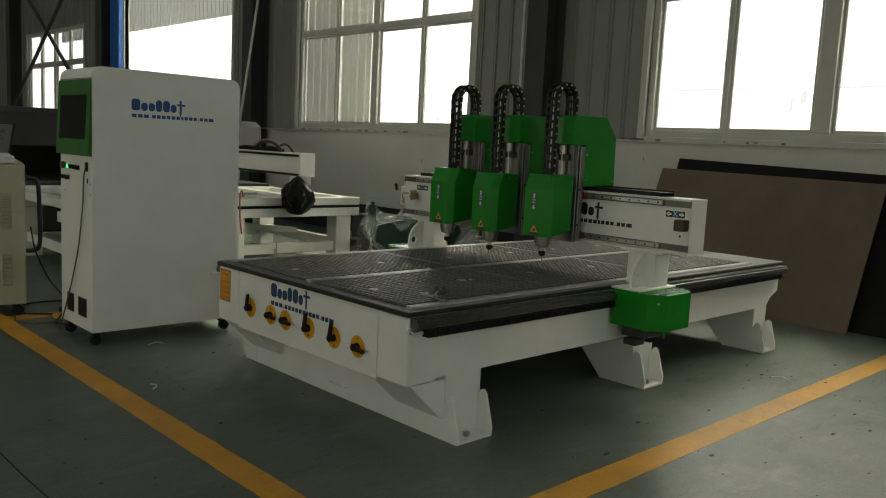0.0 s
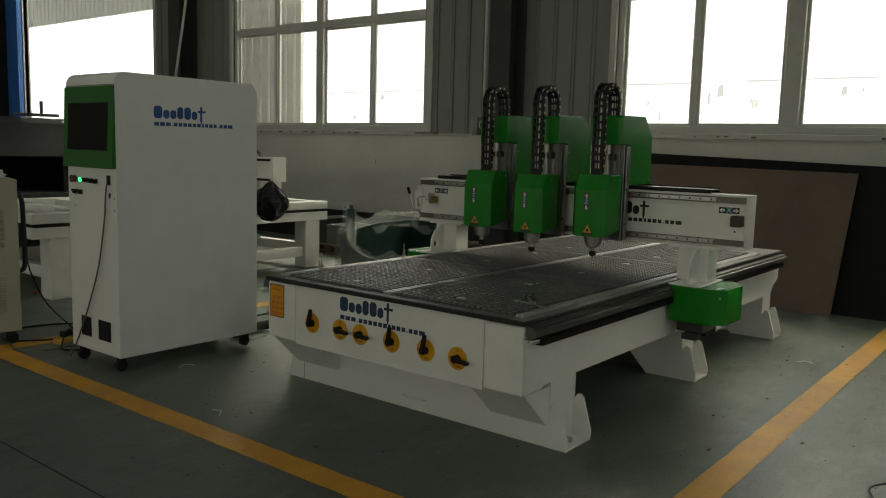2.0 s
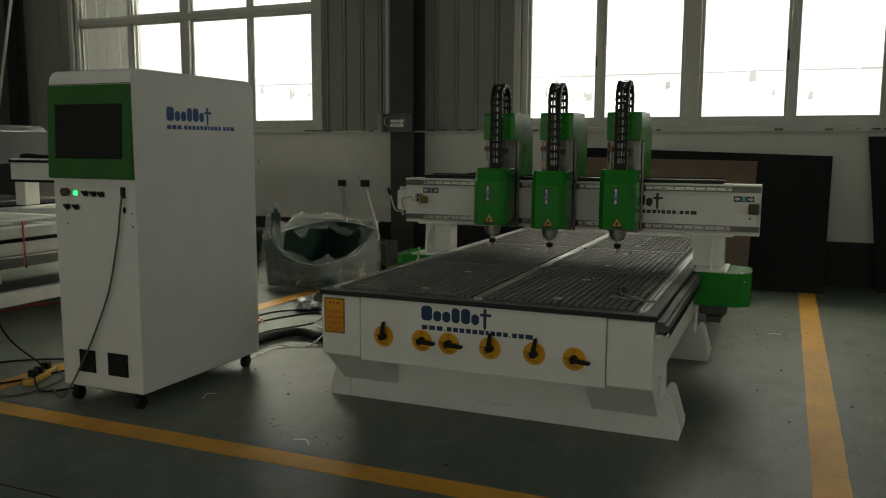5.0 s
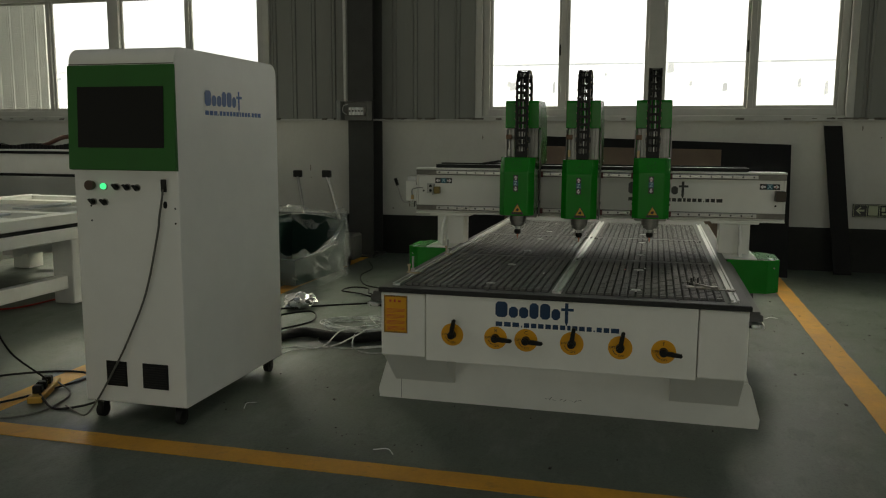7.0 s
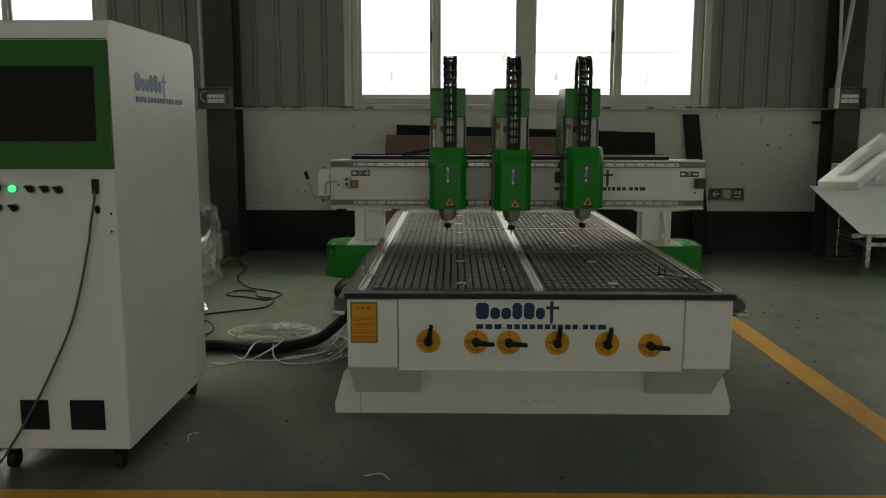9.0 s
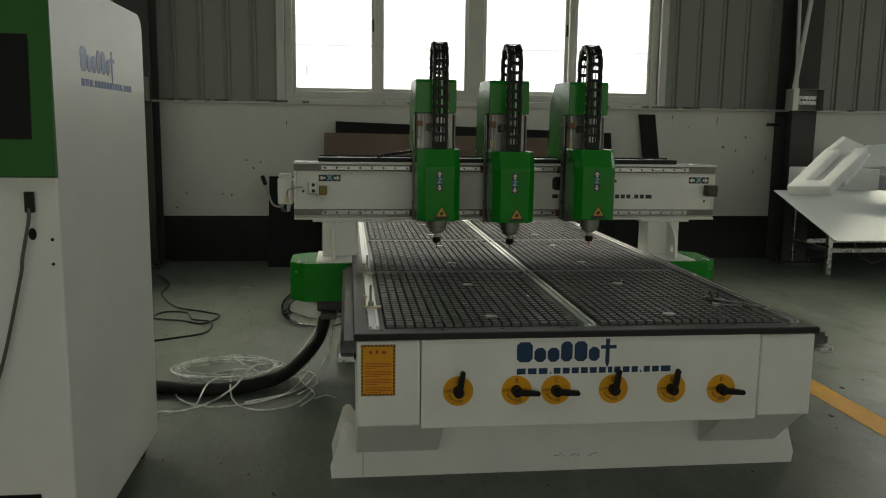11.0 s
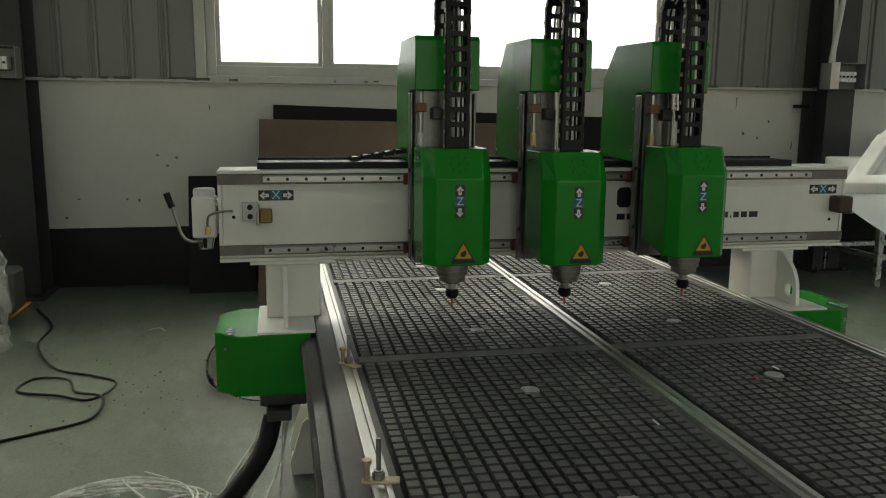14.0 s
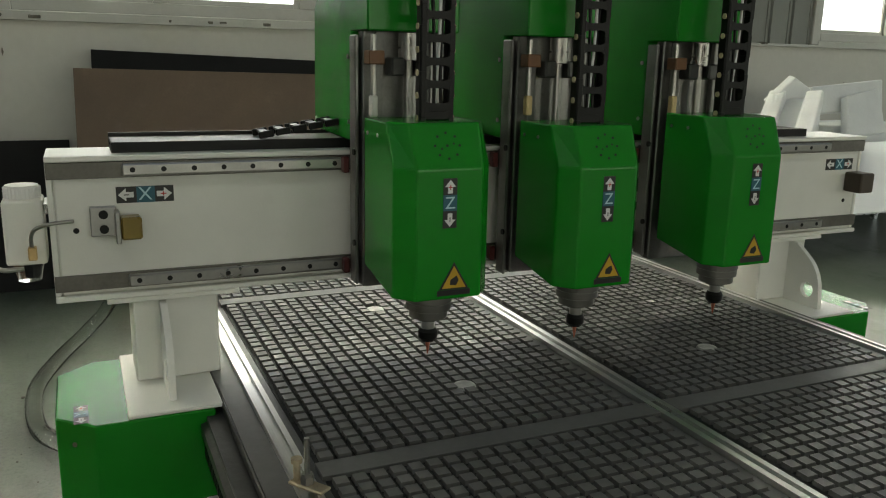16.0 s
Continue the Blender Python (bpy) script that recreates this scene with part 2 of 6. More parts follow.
FILM = glass_material("clear_plastic_film", (0.50, 0.53, 0.50), 0.2, 0.28)
CLEAR_HOSE = glass_material("clear_hose", (0.90, 0.92, 0.90), 0.08)
CLEAR_HOSE.node_tree.nodes["Principled BSDF"].inputs["IOR"].default_value = 1.16
AIR_TUBE = glass_material("clear_air_tubing", (0.78, 0.80, 0.78), 0.25, 0.8)
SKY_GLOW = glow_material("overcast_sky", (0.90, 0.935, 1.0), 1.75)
WALL_GLOW = glow_material("outside_wall_glow", (0.90, 0.94, 1.0), 1.9)
GREEN_LED = glow_material("green_lamp", (0.05, 1.0, 0.35), 1.3)

# ---- mesh helpers ----


def rbox(bm, lo, hi, b=0.0, seg=1):
    t = bmesh.new()
    bmesh.ops.create_cube(t, size=1)
    for v in t.verts:
        v.co = Vector([lo[i] + (v.co[i] + 0.5) * (hi[i] - lo[i]) for i in range(3)])
    if b:
        bmesh.ops.bevel(t, geom=t.edges[:], offset=b, segments=seg, profile=0.5, affect="EDGES")
    merge(bm, t)


def merge(bm, t):
    me = bpy.data.meshes.new("tmp")
    t.to_mesh(me)
    t.free()
    bm.from_mesh(me)
    bpy.data.meshes.remove(me)


def prism(bm, pts, axis, a, b, bevel=0.0):
    """A profile of 2D points drawn out along an axis from a to b (axis x: points are y, z; y: x, z; z: x, y)."""
    t = bmesh.new()
    place = {"x": lambda p, d: (d, p[0], p[1]), "y": lambda p, d: (p[0], d, p[1]), "z": lambda p, d: (p[0], p[1], d)}[axis]
    va = [t.verts.new(place(p, a)) for p in pts]
    vb = [t.verts.new(place(p, b)) for p in pts]
    n = len(pts)
    t.faces.new(va)
    t.faces.new(vb[::-1])
    for i in range(n):
        t.faces.new((va[i], vb[i], vb[(i + 1) % n], va[(i + 1) % n]))
    bmesh.ops.recalc_face_normals(t, faces=t.faces[:])
    if bevel:
        bmesh.ops.bevel(t, geom=t.edges[:], offset=bevel, segments=1, profile=0.5, affect="EDGES")
    merge(bm, t)


def cyl(bm, p0, p1, r0, r1=None, seg=20):
    r1 = r0 if r1 is None else r1
    p0, p1 = Vector(p0), Vector(p1)
    q = (p1 - p0).to_track_quat("Z", "Y").to_matrix()
    rings = []
    for p, r in ((p0, r0), (p1, r1)):
        rings.append([bm.verts.new(p + q @ Vector((r * math.cos(2 * math.pi * i / seg), r * math.sin(2 * math.pi * i / seg), 0))) for i in range(seg)])
    for i in range(seg):
        f = bm.faces.new((rings[0][i], rings[0][(i + 1) % seg], rings[1][(i + 1) % seg], rings[1][i]))
        f.smooth = seg > 8
    for f in (bm.faces.new(rings[0][::-1]), bm.faces.new(rings[1])):
        for e in f.edges:
            e.smooth = False


def smooth_path(pts, per=8):
    """A smooth line through the points."""
    p = [Vector(a) for a in pts]
    p = [p[0] * 2 - p[1]] + p + [p[-1] * 2 - p[-2]]
    out = []
    for i in range(1, len(p) - 2):
        a, b, c, d = p[i - 1:i + 3]
        for k in range(per):
            t = k / per
            out.append(0.5 * (2 * b + (c - a) * t + (2 * a - 5 * b + 4 * c - d) * t * t + (3 * b - a - 3 * c + d) * t ** 3))
    out.append(p[-2])
    return out


def tube(bm, pts, r, seg=8, ridge=0.0):
    rings, last = [], None
    for i, p in enumerate(pts):
        d = (pts[min(i + 1, len(pts) - 1)] - pts[max(i - 1, 0)]).normalized()
        side = d.cross(Vector((0, 0, 1)))
        side = side.normalized() if side.length > 0.05 else (last or Vector((1, 0, 0)))
        if last and side.dot(last) < 0:
            side = -side
        last = side
        up = side.cross(d)
        rr = r * (1 + (ridge if i % 2 else -ridge))
        rings.append([bm.verts.new(p + side * rr * math.cos(2 * math.pi * k / seg) + up * rr * math.sin(2 * math.pi * k / seg)) for k in range(seg)])
    for a, b in zip(rings, rings[1:]):
        for k in range(seg):
            bm.faces.new((a[k], a[(k + 1) % seg], b[(k + 1) % seg], b[k])).smooth = True
    bm.faces.new(rings[0][::-1])
    bm.faces.new(rings[-1])


def origin_of(ob):
    while ob.parent:
        ob = ob.parent
    return ob.matrix_basis


def part(name, bm, material, parent=None, label=""):
    """Links a bmesh, drawn in world places, as one mesh under a thing or a part."""
    if parent:
        bm.transform(origin_of(parent).inverted())
    bmesh.ops.recalc_face_normals(bm, faces=bm.faces[:])
    me = bpy.data.meshes.new(name)
    bm.to_mesh(me)
    bm.free()
    for mm in (material if isinstance(material, (list, tuple)) else [material]):
        me.materials.append(mm)
    ob = new(name, me)
    if parent:
        ob.parent = parent
    return tagged(ob, label)


def thing(name, place, label, category, group="", kind="", turn=0):
    e = new(name)
    e.empty_display_size = 0.1
    e.matrix_basis = pose(*place, 0, 0, turn)
    return tagged(e, label, category, group, kind)


def box_part(name, lo, hi, material, parent=None, b=0.002, label="", seg=1):
    bm = bmesh.new()
    rbox(bm, lo, hi, b, seg)
    return part(name, bm, material, parent, label)


def cyl_part(name, p0, p1, r, material, parent=None, r1=None, seg=20, label=""):
    bm = bmesh.new()
    cyl(bm, p0, p1, r, r1, seg)
    return part(name, bm, material, parent, label)


def tube_part(name, pts, r, material, parent=None, label="", seg=8, per=8, ridge=0.0):
    bm = bmesh.new()
    tube(bm, smooth_path(pts, per), r, seg, ridge)
    return part(name, bm, material, parent, label)


def flat_plate(bm, frame4, pts, thick):
    """A flat shape: 2D points on a plane given by a 4x4 frame, thick along its z."""
    t = bmesh.new()
    va = [t.verts.new(frame4 @ Vector((x, y, 0))) for x, y in pts]
    vb = [t.verts.new(frame4 @ Vector((x, y, thick))) for x, y in pts]
    t.faces.new(vb)
    t.faces.new(va[::-1])
    n = len(pts)
    for i in range(n):
        t.faces.new((va[i], va[(i + 1) % n], vb[(i + 1) % n], vb[i]))
    merge(bm, t)


def rect(x0, y0, x1, y1):
    return [(x0, y0), (x1, y0), (x1, y1), (x0, y1)]


def circle(x, y, r, n=28):
    return [(x + r * math.cos(2 * math.pi * i / n), y + r * math.sin(2 * math.pi * i / n)) for i in range(n)]


def facing(normal, at):
    """A frame whose z runs along the normal and whose y is up: flat shapes are drawn in it as one sees them."""
    z = Vector(normal).normalized()
    up = Vector((0, 0, 1)) if abs(z.z) < 0.9 else Vector((1, 0, 0))
    x = up.cross(z).normalized()
    y = z.cross(x)
    m = Matrix((x, y, z)).transposed().to_4x4()
    m.translation = Vector(at)
    return m


def lettering(bm, text, size, frame4, x, y, thick=0.0006):
    """Letters of the built-in font, centred at x, y of a frame."""
    cu = bpy.data.curves.new("letters", "FONT")
    cu.body, cu.size, cu.extrude, cu.align_x, cu.align_y, cu.resolution_u = text, size, thick / 2, "CENTER", "CENTER", 3
    ob = bpy.data.objects.new("letters", cu)
    scene.collection.objects.link(ob)
    bpy.context.view_layer.update()
    me = bpy.data.meshes.new_from_object(ob.evaluated_get(bpy.context.evaluated_depsgraph_get()))
    me.transform(frame4 @ Matrix.Translation((x, y, thick / 2)))
    bm.from_mesh(me)
    bpy.data.meshes.remove(me)
    bpy.data.objects.remove(ob)
    bpy.data.curves.remove(cu)


def flat_part(name, frame4, shapes, thick, material, parent, label=""):
    bm = bmesh.new()
    for s in shapes:
        flat_plate(bm, frame4, s, thick)
    return part(name, bm, material, parent, label)

# ---- the hall ----
X1 = HALL_X1
tagged(box_part("floor", (HALL_X0 - 0.3, HALL_Y0 - 0.3, -0.2), (X1 + 0.3, HALL_Y1 + 0.3, 0.0), FLOOR, None, 0), "worn green-grey epoxy workshop floor with scuffs", "floor", kind="structure")
tagged(box_part("ground", (X1 + 0.3, -60, -0.25), (60, 80, -0.1), mat("outside_concrete", (0.4, 0.4, 0.38), 0.8), None, 0), "pale concrete yard outside the hall", "ground", kind="structure")
bm = bmesh.new()
# roof sheet slotted for the added strip lamps
edges = [HALL_X0 - 0.3] + [v for rx in ROOF_FILLS for v in (rx - 0.55, rx + 0.55)] + [X1 + 0.3]
for xa, xb in zip(edges[0::2], edges[1::2]):
    rbox(bm, (xa, HALL_Y0 - 0.3, HALL_H), (xb, HALL_Y1 + 0.3, HALL_H + 0.2))
for ya, yb in ((HALL_Y0 - 0.3, -12.0), (32.0, HALL_Y1 + 0.3)):
    for rx in ROOF_FILLS:
        rbox(bm, (rx - 0.55, ya, HALL_H), (rx + 0.55, yb, HALL_H + 0.2))
tagged(part("ceiling", bm, CEIL), "grey sheet-metal roof underside", "ceiling", kind="structure")

Z_SILL, Z_W0, Z_W1 = 1.465, 1.54, 3.8
DOOR_Y = (13.2, 17.84)


def cladding(bm, y0, y1, z0, z1, x=X1):
    """Ribbed sheet between two heights."""
    pitch, pts = 0.236, [(x + 0.07, y0), (x + 0.07, y1)]
    front = []
    k = math.floor(y0 / pitch)
    while k * pitch < y1:
        c = k * pitch
        for dy, dx in ((0, 0), (0.008, -0.02), (0.026, -0.02), (0.034, 0), (0.046, 0), (0.052, -0.008), (0.064, -0.008), (0.07, 0)):
            if y0 < c + dy < y1:
                front.append((x + dx, c + dy))
        k += 1
    pts = [(x + 0.07, y0), (x, y0)] + front + [(x, y1), (x + 0.07, y1)]
    prism(bm, pts, "z", z0, z1)


wall_east = thing("wall_east", (X1, 3, 0), "white plastered plinth wall under grey ribbed cladding", "wall", kind="structure")
for a, b in ((HALL_Y0, DOOR_Y[0]), (DOOR_Y[1], HALL_Y1)):
    box_part("plinth", (X1, a, 0), (X1 + 0.22, b, Z_SILL), WALL, wall_east, 0, "white plaster with stains and chips")
    box_part("skirting", (X1 - 0.004, a, 0), (X1 - 0.0005, b, 0.43), SKIRT, wall_east, 0, "dark painted skirting band")
    bm = bmesh.new()
    n = int((b - a) / 0.25)
    for i in range(n):
        y = a + (b - a) * i / n
        d = 0.012 * noise.noise((y * 1.3, 4.1, 0))
        rbox(bm, (X1 - 0.045 + d, y, Z_SILL + 0.001), (X1 + 0.2, y + (b - a) / n, Z_SILL + 0.022 + d), 0)
    part("ledge", bm, PVC, wall_east, "uneven pale ledge on top of the plinth")
clad_bays = sorted(WINDOW_BAYS + [DOOR_Y])
ys = [HALL_Y0] + [v for bay in clad_bays for v in bay] + [HALL_Y1]
for a, b in zip(ys[0::2], ys[1::2]):
    bm = bmesh.new()
    cladding(bm, a, b, Z_SILL + 0.004, HALL_H)
    part("cladding", bm, CLAD, wall_east)
for a, b in clad_bays:
    bm = bmesh.new()
    cladding(bm, a, b, 4.6 if a == DOOR_Y[0] else Z_W1, HALL_H)
    part("cladding", bm, CLAD, wall_east)


def window(name, y0, y1, mullions):
    w = thing(name, (X1, (y0 + y1) / 2, Z_W0), "dirty white plastic-framed sliding window with daylight behind", "window", "windows of the hall", "structure")
    xa, xb = X1 + 0.01, X1 + 0.085
    z0, z1, zt = Z_W0 - 0.02, Z_W1, 2.9
    f = 0.07
    # surround
    for lo, hi in (((X1 - 0.035, y0 - 0.075, z0 - 0.03), (X1 + 0.06, y0, z1)), ((X1 - 0.035, y1, z0 - 0.03), (X1 + 0.06, y1 + 0.075, z1)),
                   ((X1 - 0.035, y0, Z_SILL + 0.006), (X1 + 0.06, y1, z0))):
        box_part("surround", lo, hi, PVC, w, 0.006)
    for lo, hi in (((xa, y0, z0), (xb, y0 + f, z1)), ((xa, y1 - f, z0), (xb, y1, z1)), ((xa, y0 + f, z0), (xb, y1 - f, z0 + f)), ((xa, y0 + f, z1 - f), (xb, y1 - f, z1)), ((xa - 0.004, y0 + f, zt), (xb + 0.004, y1 - f, zt + 0.08))):
        box_part("window_frame", lo, hi, PVC, w, 0.004)
    mullions = sorted(mullions)
    edges = [y0 + f]
    for my, mw in mullions:
        box_part("mullion", (xa - 0.006, my - mw / 2, z0 + f), (xb + 0.006, my + mw / 2, zt), PVC, w, 0.004)
        box_part("mullion", (xa - 0.006, my - mw / 2, zt + 0.08), (xb + 0.006, my + mw / 2, z1 - f), PVC, w, 0.004)
        edges += [my - mw / 2, my + mw / 2]
    edges.append(y1 - f)
    for i, (a, b) in enumerate(zip(edges[0::2], edges[1::2])):
        for za, zb in ((z0 + f, zt), (zt + 0.08, z1 - f)):
            s = 0.03
            x = xa + 0.015 + 0.025 * (i % 2)
            sash = bmesh.new()
            for lo, hi in (((x, a, za), (x + 0.025, a + s, zb)), ((x, b - s, za), (x + 0.025, b, zb)), ((x, a + s, za), (x + 0.025, b - s, za + s)), ((x, a + s, zb - s), (x + 0.025, b - s, zb))):
                rbox(sash, lo, hi, 0.003)
            so = part("sash", sash, PVC, w)
            pane = box_part("pane", (x + 0.010, a + s, za + s), (x + 0.015, b - s, zb - s), GLASS, so, 0)
            pane.visible_shadow = False
            if zb == zt and i % 2:
                box_part("latch", (x - 0.012, a + 0.006, za + 0.55), (x, a + 0.022, za + 0.66), BLACK, so, 0.002)
    return w


window("window_1", 1.16, 4.71, [(3.86, 0.055), (2.94, 0.15), (2.02, 0.055)])
window("window_2", 7.24, 11.08, [(10.12, 0.055), (9.2, 0.13), (8.22, 0.055)])
window("window_3", 20.2, 24.3, [(23.3, 0.055), (22.25, 0.15), (21.2, 0.055)])
window("window_4", -5.05, -1.45, [(-2.35, 0.055), (-3.25, 0.15), (-4.15, 0.055)])

# doorway with its blue sliding leaf
dw = thing("door_1", (X1, 15.5, 0), "tall open doorway with a blue sliding leaf", "door", kind="structure")
box_part("door_leaf", (X1 - 0.14, 17.84, 0.02), (X1 - 0.05, 18.32, 4.5), BLUE_DOOR, dw, 0.004, "blue painted steel door leaf, slid open")
box_part("jamb", (X1 - 0.03, 13.12, 0), (X1 + 0.1, 13.2, 4.6), PVC, dw, 0.004)
box_part("jamb", (X1 - 0.03, 17.84, 0), (X1 + 0.1, 17.92, 4.6), PVC, dw, 0.004)
box_part("door_track", (X1 - 0.16, 12.8, 4.52), (X1 - 0.03, 21, 4.66), DARK_STEEL, dw, 0.004)

# other walls
tagged(box_part("wall_north", (HALL_X0 - 0.2, HALL_Y1, 0), (X1 + 0.2, HALL_Y1 + 0.2, HALL_H), CLAD, None, 0), "grey sheet-clad end wall of the hall", "wall", kind="structure")
# end wall left open where the added gate lamp stands
bm = bmesh.new()
rbox(bm, (HALL_X0 - 0.2, HALL_Y0 - 0.2, 0), (FILL_GATE[0], HALL_Y0, HALL_H))
rbox(bm, (FILL_GATE[1], HALL_Y0 - 0.2, 0), (X1 + 0.2, HALL_Y0, HALL_H))
rbox(bm, (FILL_GATE[0], HALL_Y0 - 0.2, FILL_GATE[2]), (FILL_GATE[1], HALL_Y0, HALL_H))
tagged(part("wall_south", bm, CLAD), "grey sheet-clad end wall of the hall", "wall", kind="structure")
# unseen wall, its openings cut for the added lamps
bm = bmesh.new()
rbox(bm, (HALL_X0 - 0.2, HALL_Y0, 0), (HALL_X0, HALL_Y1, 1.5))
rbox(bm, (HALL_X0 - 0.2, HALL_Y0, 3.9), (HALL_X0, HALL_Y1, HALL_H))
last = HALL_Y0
for by in FILL_BAYS:
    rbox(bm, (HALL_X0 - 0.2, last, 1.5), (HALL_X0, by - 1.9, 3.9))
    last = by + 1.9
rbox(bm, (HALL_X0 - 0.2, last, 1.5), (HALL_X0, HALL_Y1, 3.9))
tagged(part("wall_west", bm, WALL), "unseen pale wall with a row of added openings", "wall", kind="structure")

# steel columns, braces and conduits


def column(y0, y1):
    c = thing("column", (7.16, (y0 + y1) / 2, 0), "dark grey painted steel portal column against the wall", "column", "columns of the hall", "structure")
    ym = (y0 + y1) / 2
    bm = bmesh.new()
    rbox(bm, (7.0, y0, 0), (7.014, y1, HALL_H), 0.001)
    rbox(bm, (7.3, y0, 0), (7.316, y1, HALL_H), 0.001)
    rbox(bm, (7.014, ym - 0.006, 0), (7.3, ym + 0.006, HALL_H), 0)
    part("profile", bm, COLUMN, c)
    bm = bmesh.new()
    rbox(bm, (6.9, y0 - 0.04, 0), (7.31, y1 + 0.04, 0.02), 0.002)
    for dx, dy in ((6.94, y0), (6.94, y1), (7.05, y0 - 0.02), (7.05, y1 + 0.02)):
        cyl(bm, (dx, dy, 0.02), (dx, dy, 0.05), 0.014, seg=6)
    part("base_plate", bm, COLUMN, c)
    return c


for y0, y1 in ((5.83, 6.11), (-0.305, -0.06), (12.0, 12.3), (18.35, 18.65), (24.8, 25.1), (-6.5, -6.2)):
    column(y0, y1)


def bar(name, a, b, r, material, label, category, parent=None):
    bm = bmesh.new()
    cyl(bm, a, b, r, seg=12)
    o = part(name, bm, material, parent)
    return tagged(o, label, category)


bar("brace", (6.95, 18.6, 5.6), (6.95, 24.9, 1.5), 0.045, COLUMN, "diagonal steel tube brace between two columns", "brace")
bar("brace", (7.06, 18.6, 1.5), (7.06, 24.9, 5.6), 0.045, COLUMN, "diagonal steel tube brace between two columns", "brace")
bar("conduit", (6.96, -0.06, 1.66), (6.96, 0.06, 4.5), 0.016, PIPE, "thin pale cable conduit rising beside a column", "conduit")
bar("conduit", (6.95, -0.03, 1.66), (6.95, -0.41, 4.8), 0.022, PIPE, "thin pale cable conduit leaning against a column", "conduit")
bar("conduit", (6.97, 6.13, 1.66), (6.97, 6.14, 5.0), 0.016, PIPE, "thin pale cable conduit rising beside a column", "conduit")
bar("conduit", (6.9, 12.25, 1.2), (6.9, 11.55, 3.9), 0.02, PIPE, "thin pale cable conduit leaning against a column", "conduit")


def switch_box(y0, z0):
    s = thing("switch_box", (6.93, y0 + 0.16, z0), "grey open breaker box with white switches on a column", "switch box", "breaker boxes")
    xa, xb = 6.87, 6.998
    bm = bmesh.new()
    rbox(bm, (xb - 0.006, y0, z0), (xb, y0 + 0.31, z0 + 0.2), 0.001)
    for lo, hi in (((xa, y0, z0), (xb - 0.006, y0 + 0.004, z0 + 0.2)), ((xa, y0 + 0.306, z0), (xb - 0.006, y0 + 0.31, z0 + 0.2)), ((xa, y0 + 0.004, z0), (xb - 0.006, y0 + 0.306, z0 + 0.004)), ((xa, y0 + 0.004, z0 + 0.196), (xb - 0.006, y0 + 0.306, z0 + 0.2))):
        rbox(bm, lo, hi, 0)
    part("housing", bm, mat("breaker_grey", (0.2, 0.2, 0.19), 0.5), s)
    for i in range(5):
        br = box_part("breaker", (xa + 0.03, y0 + 0.06 + i * 0.034, z0 + 0.055), (xb - 0.008, y0 + 0.09 + i * 0.034, z0 + 0.135), STICK_WHITE, s, 0.003)
        box_part("lever", (xa + 0.018, y0 + 0.068 + i * 0.034, z0 + 0.09), (xa + 0.03, y0 + 0.082 + i * 0.034, z0 + 0.105), BLACK, br, 0.001)
    tube_part("wire", [(xa + 0.04, y0 + 0.25, z0 + 0.06), (xa + 0.02, y0 + 0.285, z0 + 0.09), (xa + 0.02, y0 + 0.28, z0 + 0.15), (xa + 0.05, y0 + 0.24, z0 + 0.17)], 0.005, WIRE_WHITE, s)
    box_part("door", (xa - 0.1, y0 + 0.306, z0), (xa - 0.002, y0 + 0.31, z0 + 0.2), PIPE, s, 0.001, "pale box door standing open")
    return s


switch_box(5.84, 1.465)
switch_box(-0.29, 1.47)
box_part("cable_clip", (7.20, -0.055, 1.325), (7.299, 0.035, 1.352), BLACK, None, 0.004)
tagged(bpy.data.objects["cable_clip"], "small black cable clip on the column edge", "clip")

# exit sign on the wall
ex = thing("exit_sign", (X1 - 0.01, 0.85, 0.546), "black and pale yellow emergency exit sign on the wall", "sign")
fr = facing((-1, 0, 0), (X1 - 0.012, 0.852, 0.6095))
flat_part("plate", fr, [rect(-0.18, -0.063, 0.18, 0.063)], 0.008, STICK_BLACK, ex)
pale = mat("pale_sign_yellow", (0.42, 0.45, 0.30), 0.4, vary=0.04)
fr2 = facing((-1, 0, 0), (X1 - 0.0205, 0.852, 0.6095))
frame_bars = [rect(-0.172, 0.053, 0.172, 0.057), rect(-0.172, -0.057, 0.172, -0.053), rect(-0.172, -0.053, -0.168, 0.053), rect(0.168, -0.053, 0.172, 0.053), rect(-0.056, -0.053, -0.052, 0.053), rect(0.056, -0.053, 0.06, 0.053)]
flat_part("border", fr2, frame_bars, 0.0008, pale, ex)
flat_part("arrow", fr2, [[(-0.15, 0), (-0.115, 0.035), (-0.1, 0.035), (-0.125, 0.009), (-0.075, 0.009), (-0.075, -0.009), (-0.125, -0.009), (-0.1, -0.035), (-0.115, -0.035)]], 0.0008, pale, ex)
flat_part("pictogram", fr2, [rect(-0.04, -0.045, 0.045, 0.045)], 0.0008, pale, ex)
flat_part("caption", fr2, [rect(0.075 + 0.042 * i, -0.005, 0.107 + 0.042 * i, 0.035) for i in range(2)] + [rect(0.08, -0.04, 0.155, -0.02)], 0.0008, pale, ex)

# chips and scuffs on the plaster
rng = random.Random(5)
bm = bmesh.new()
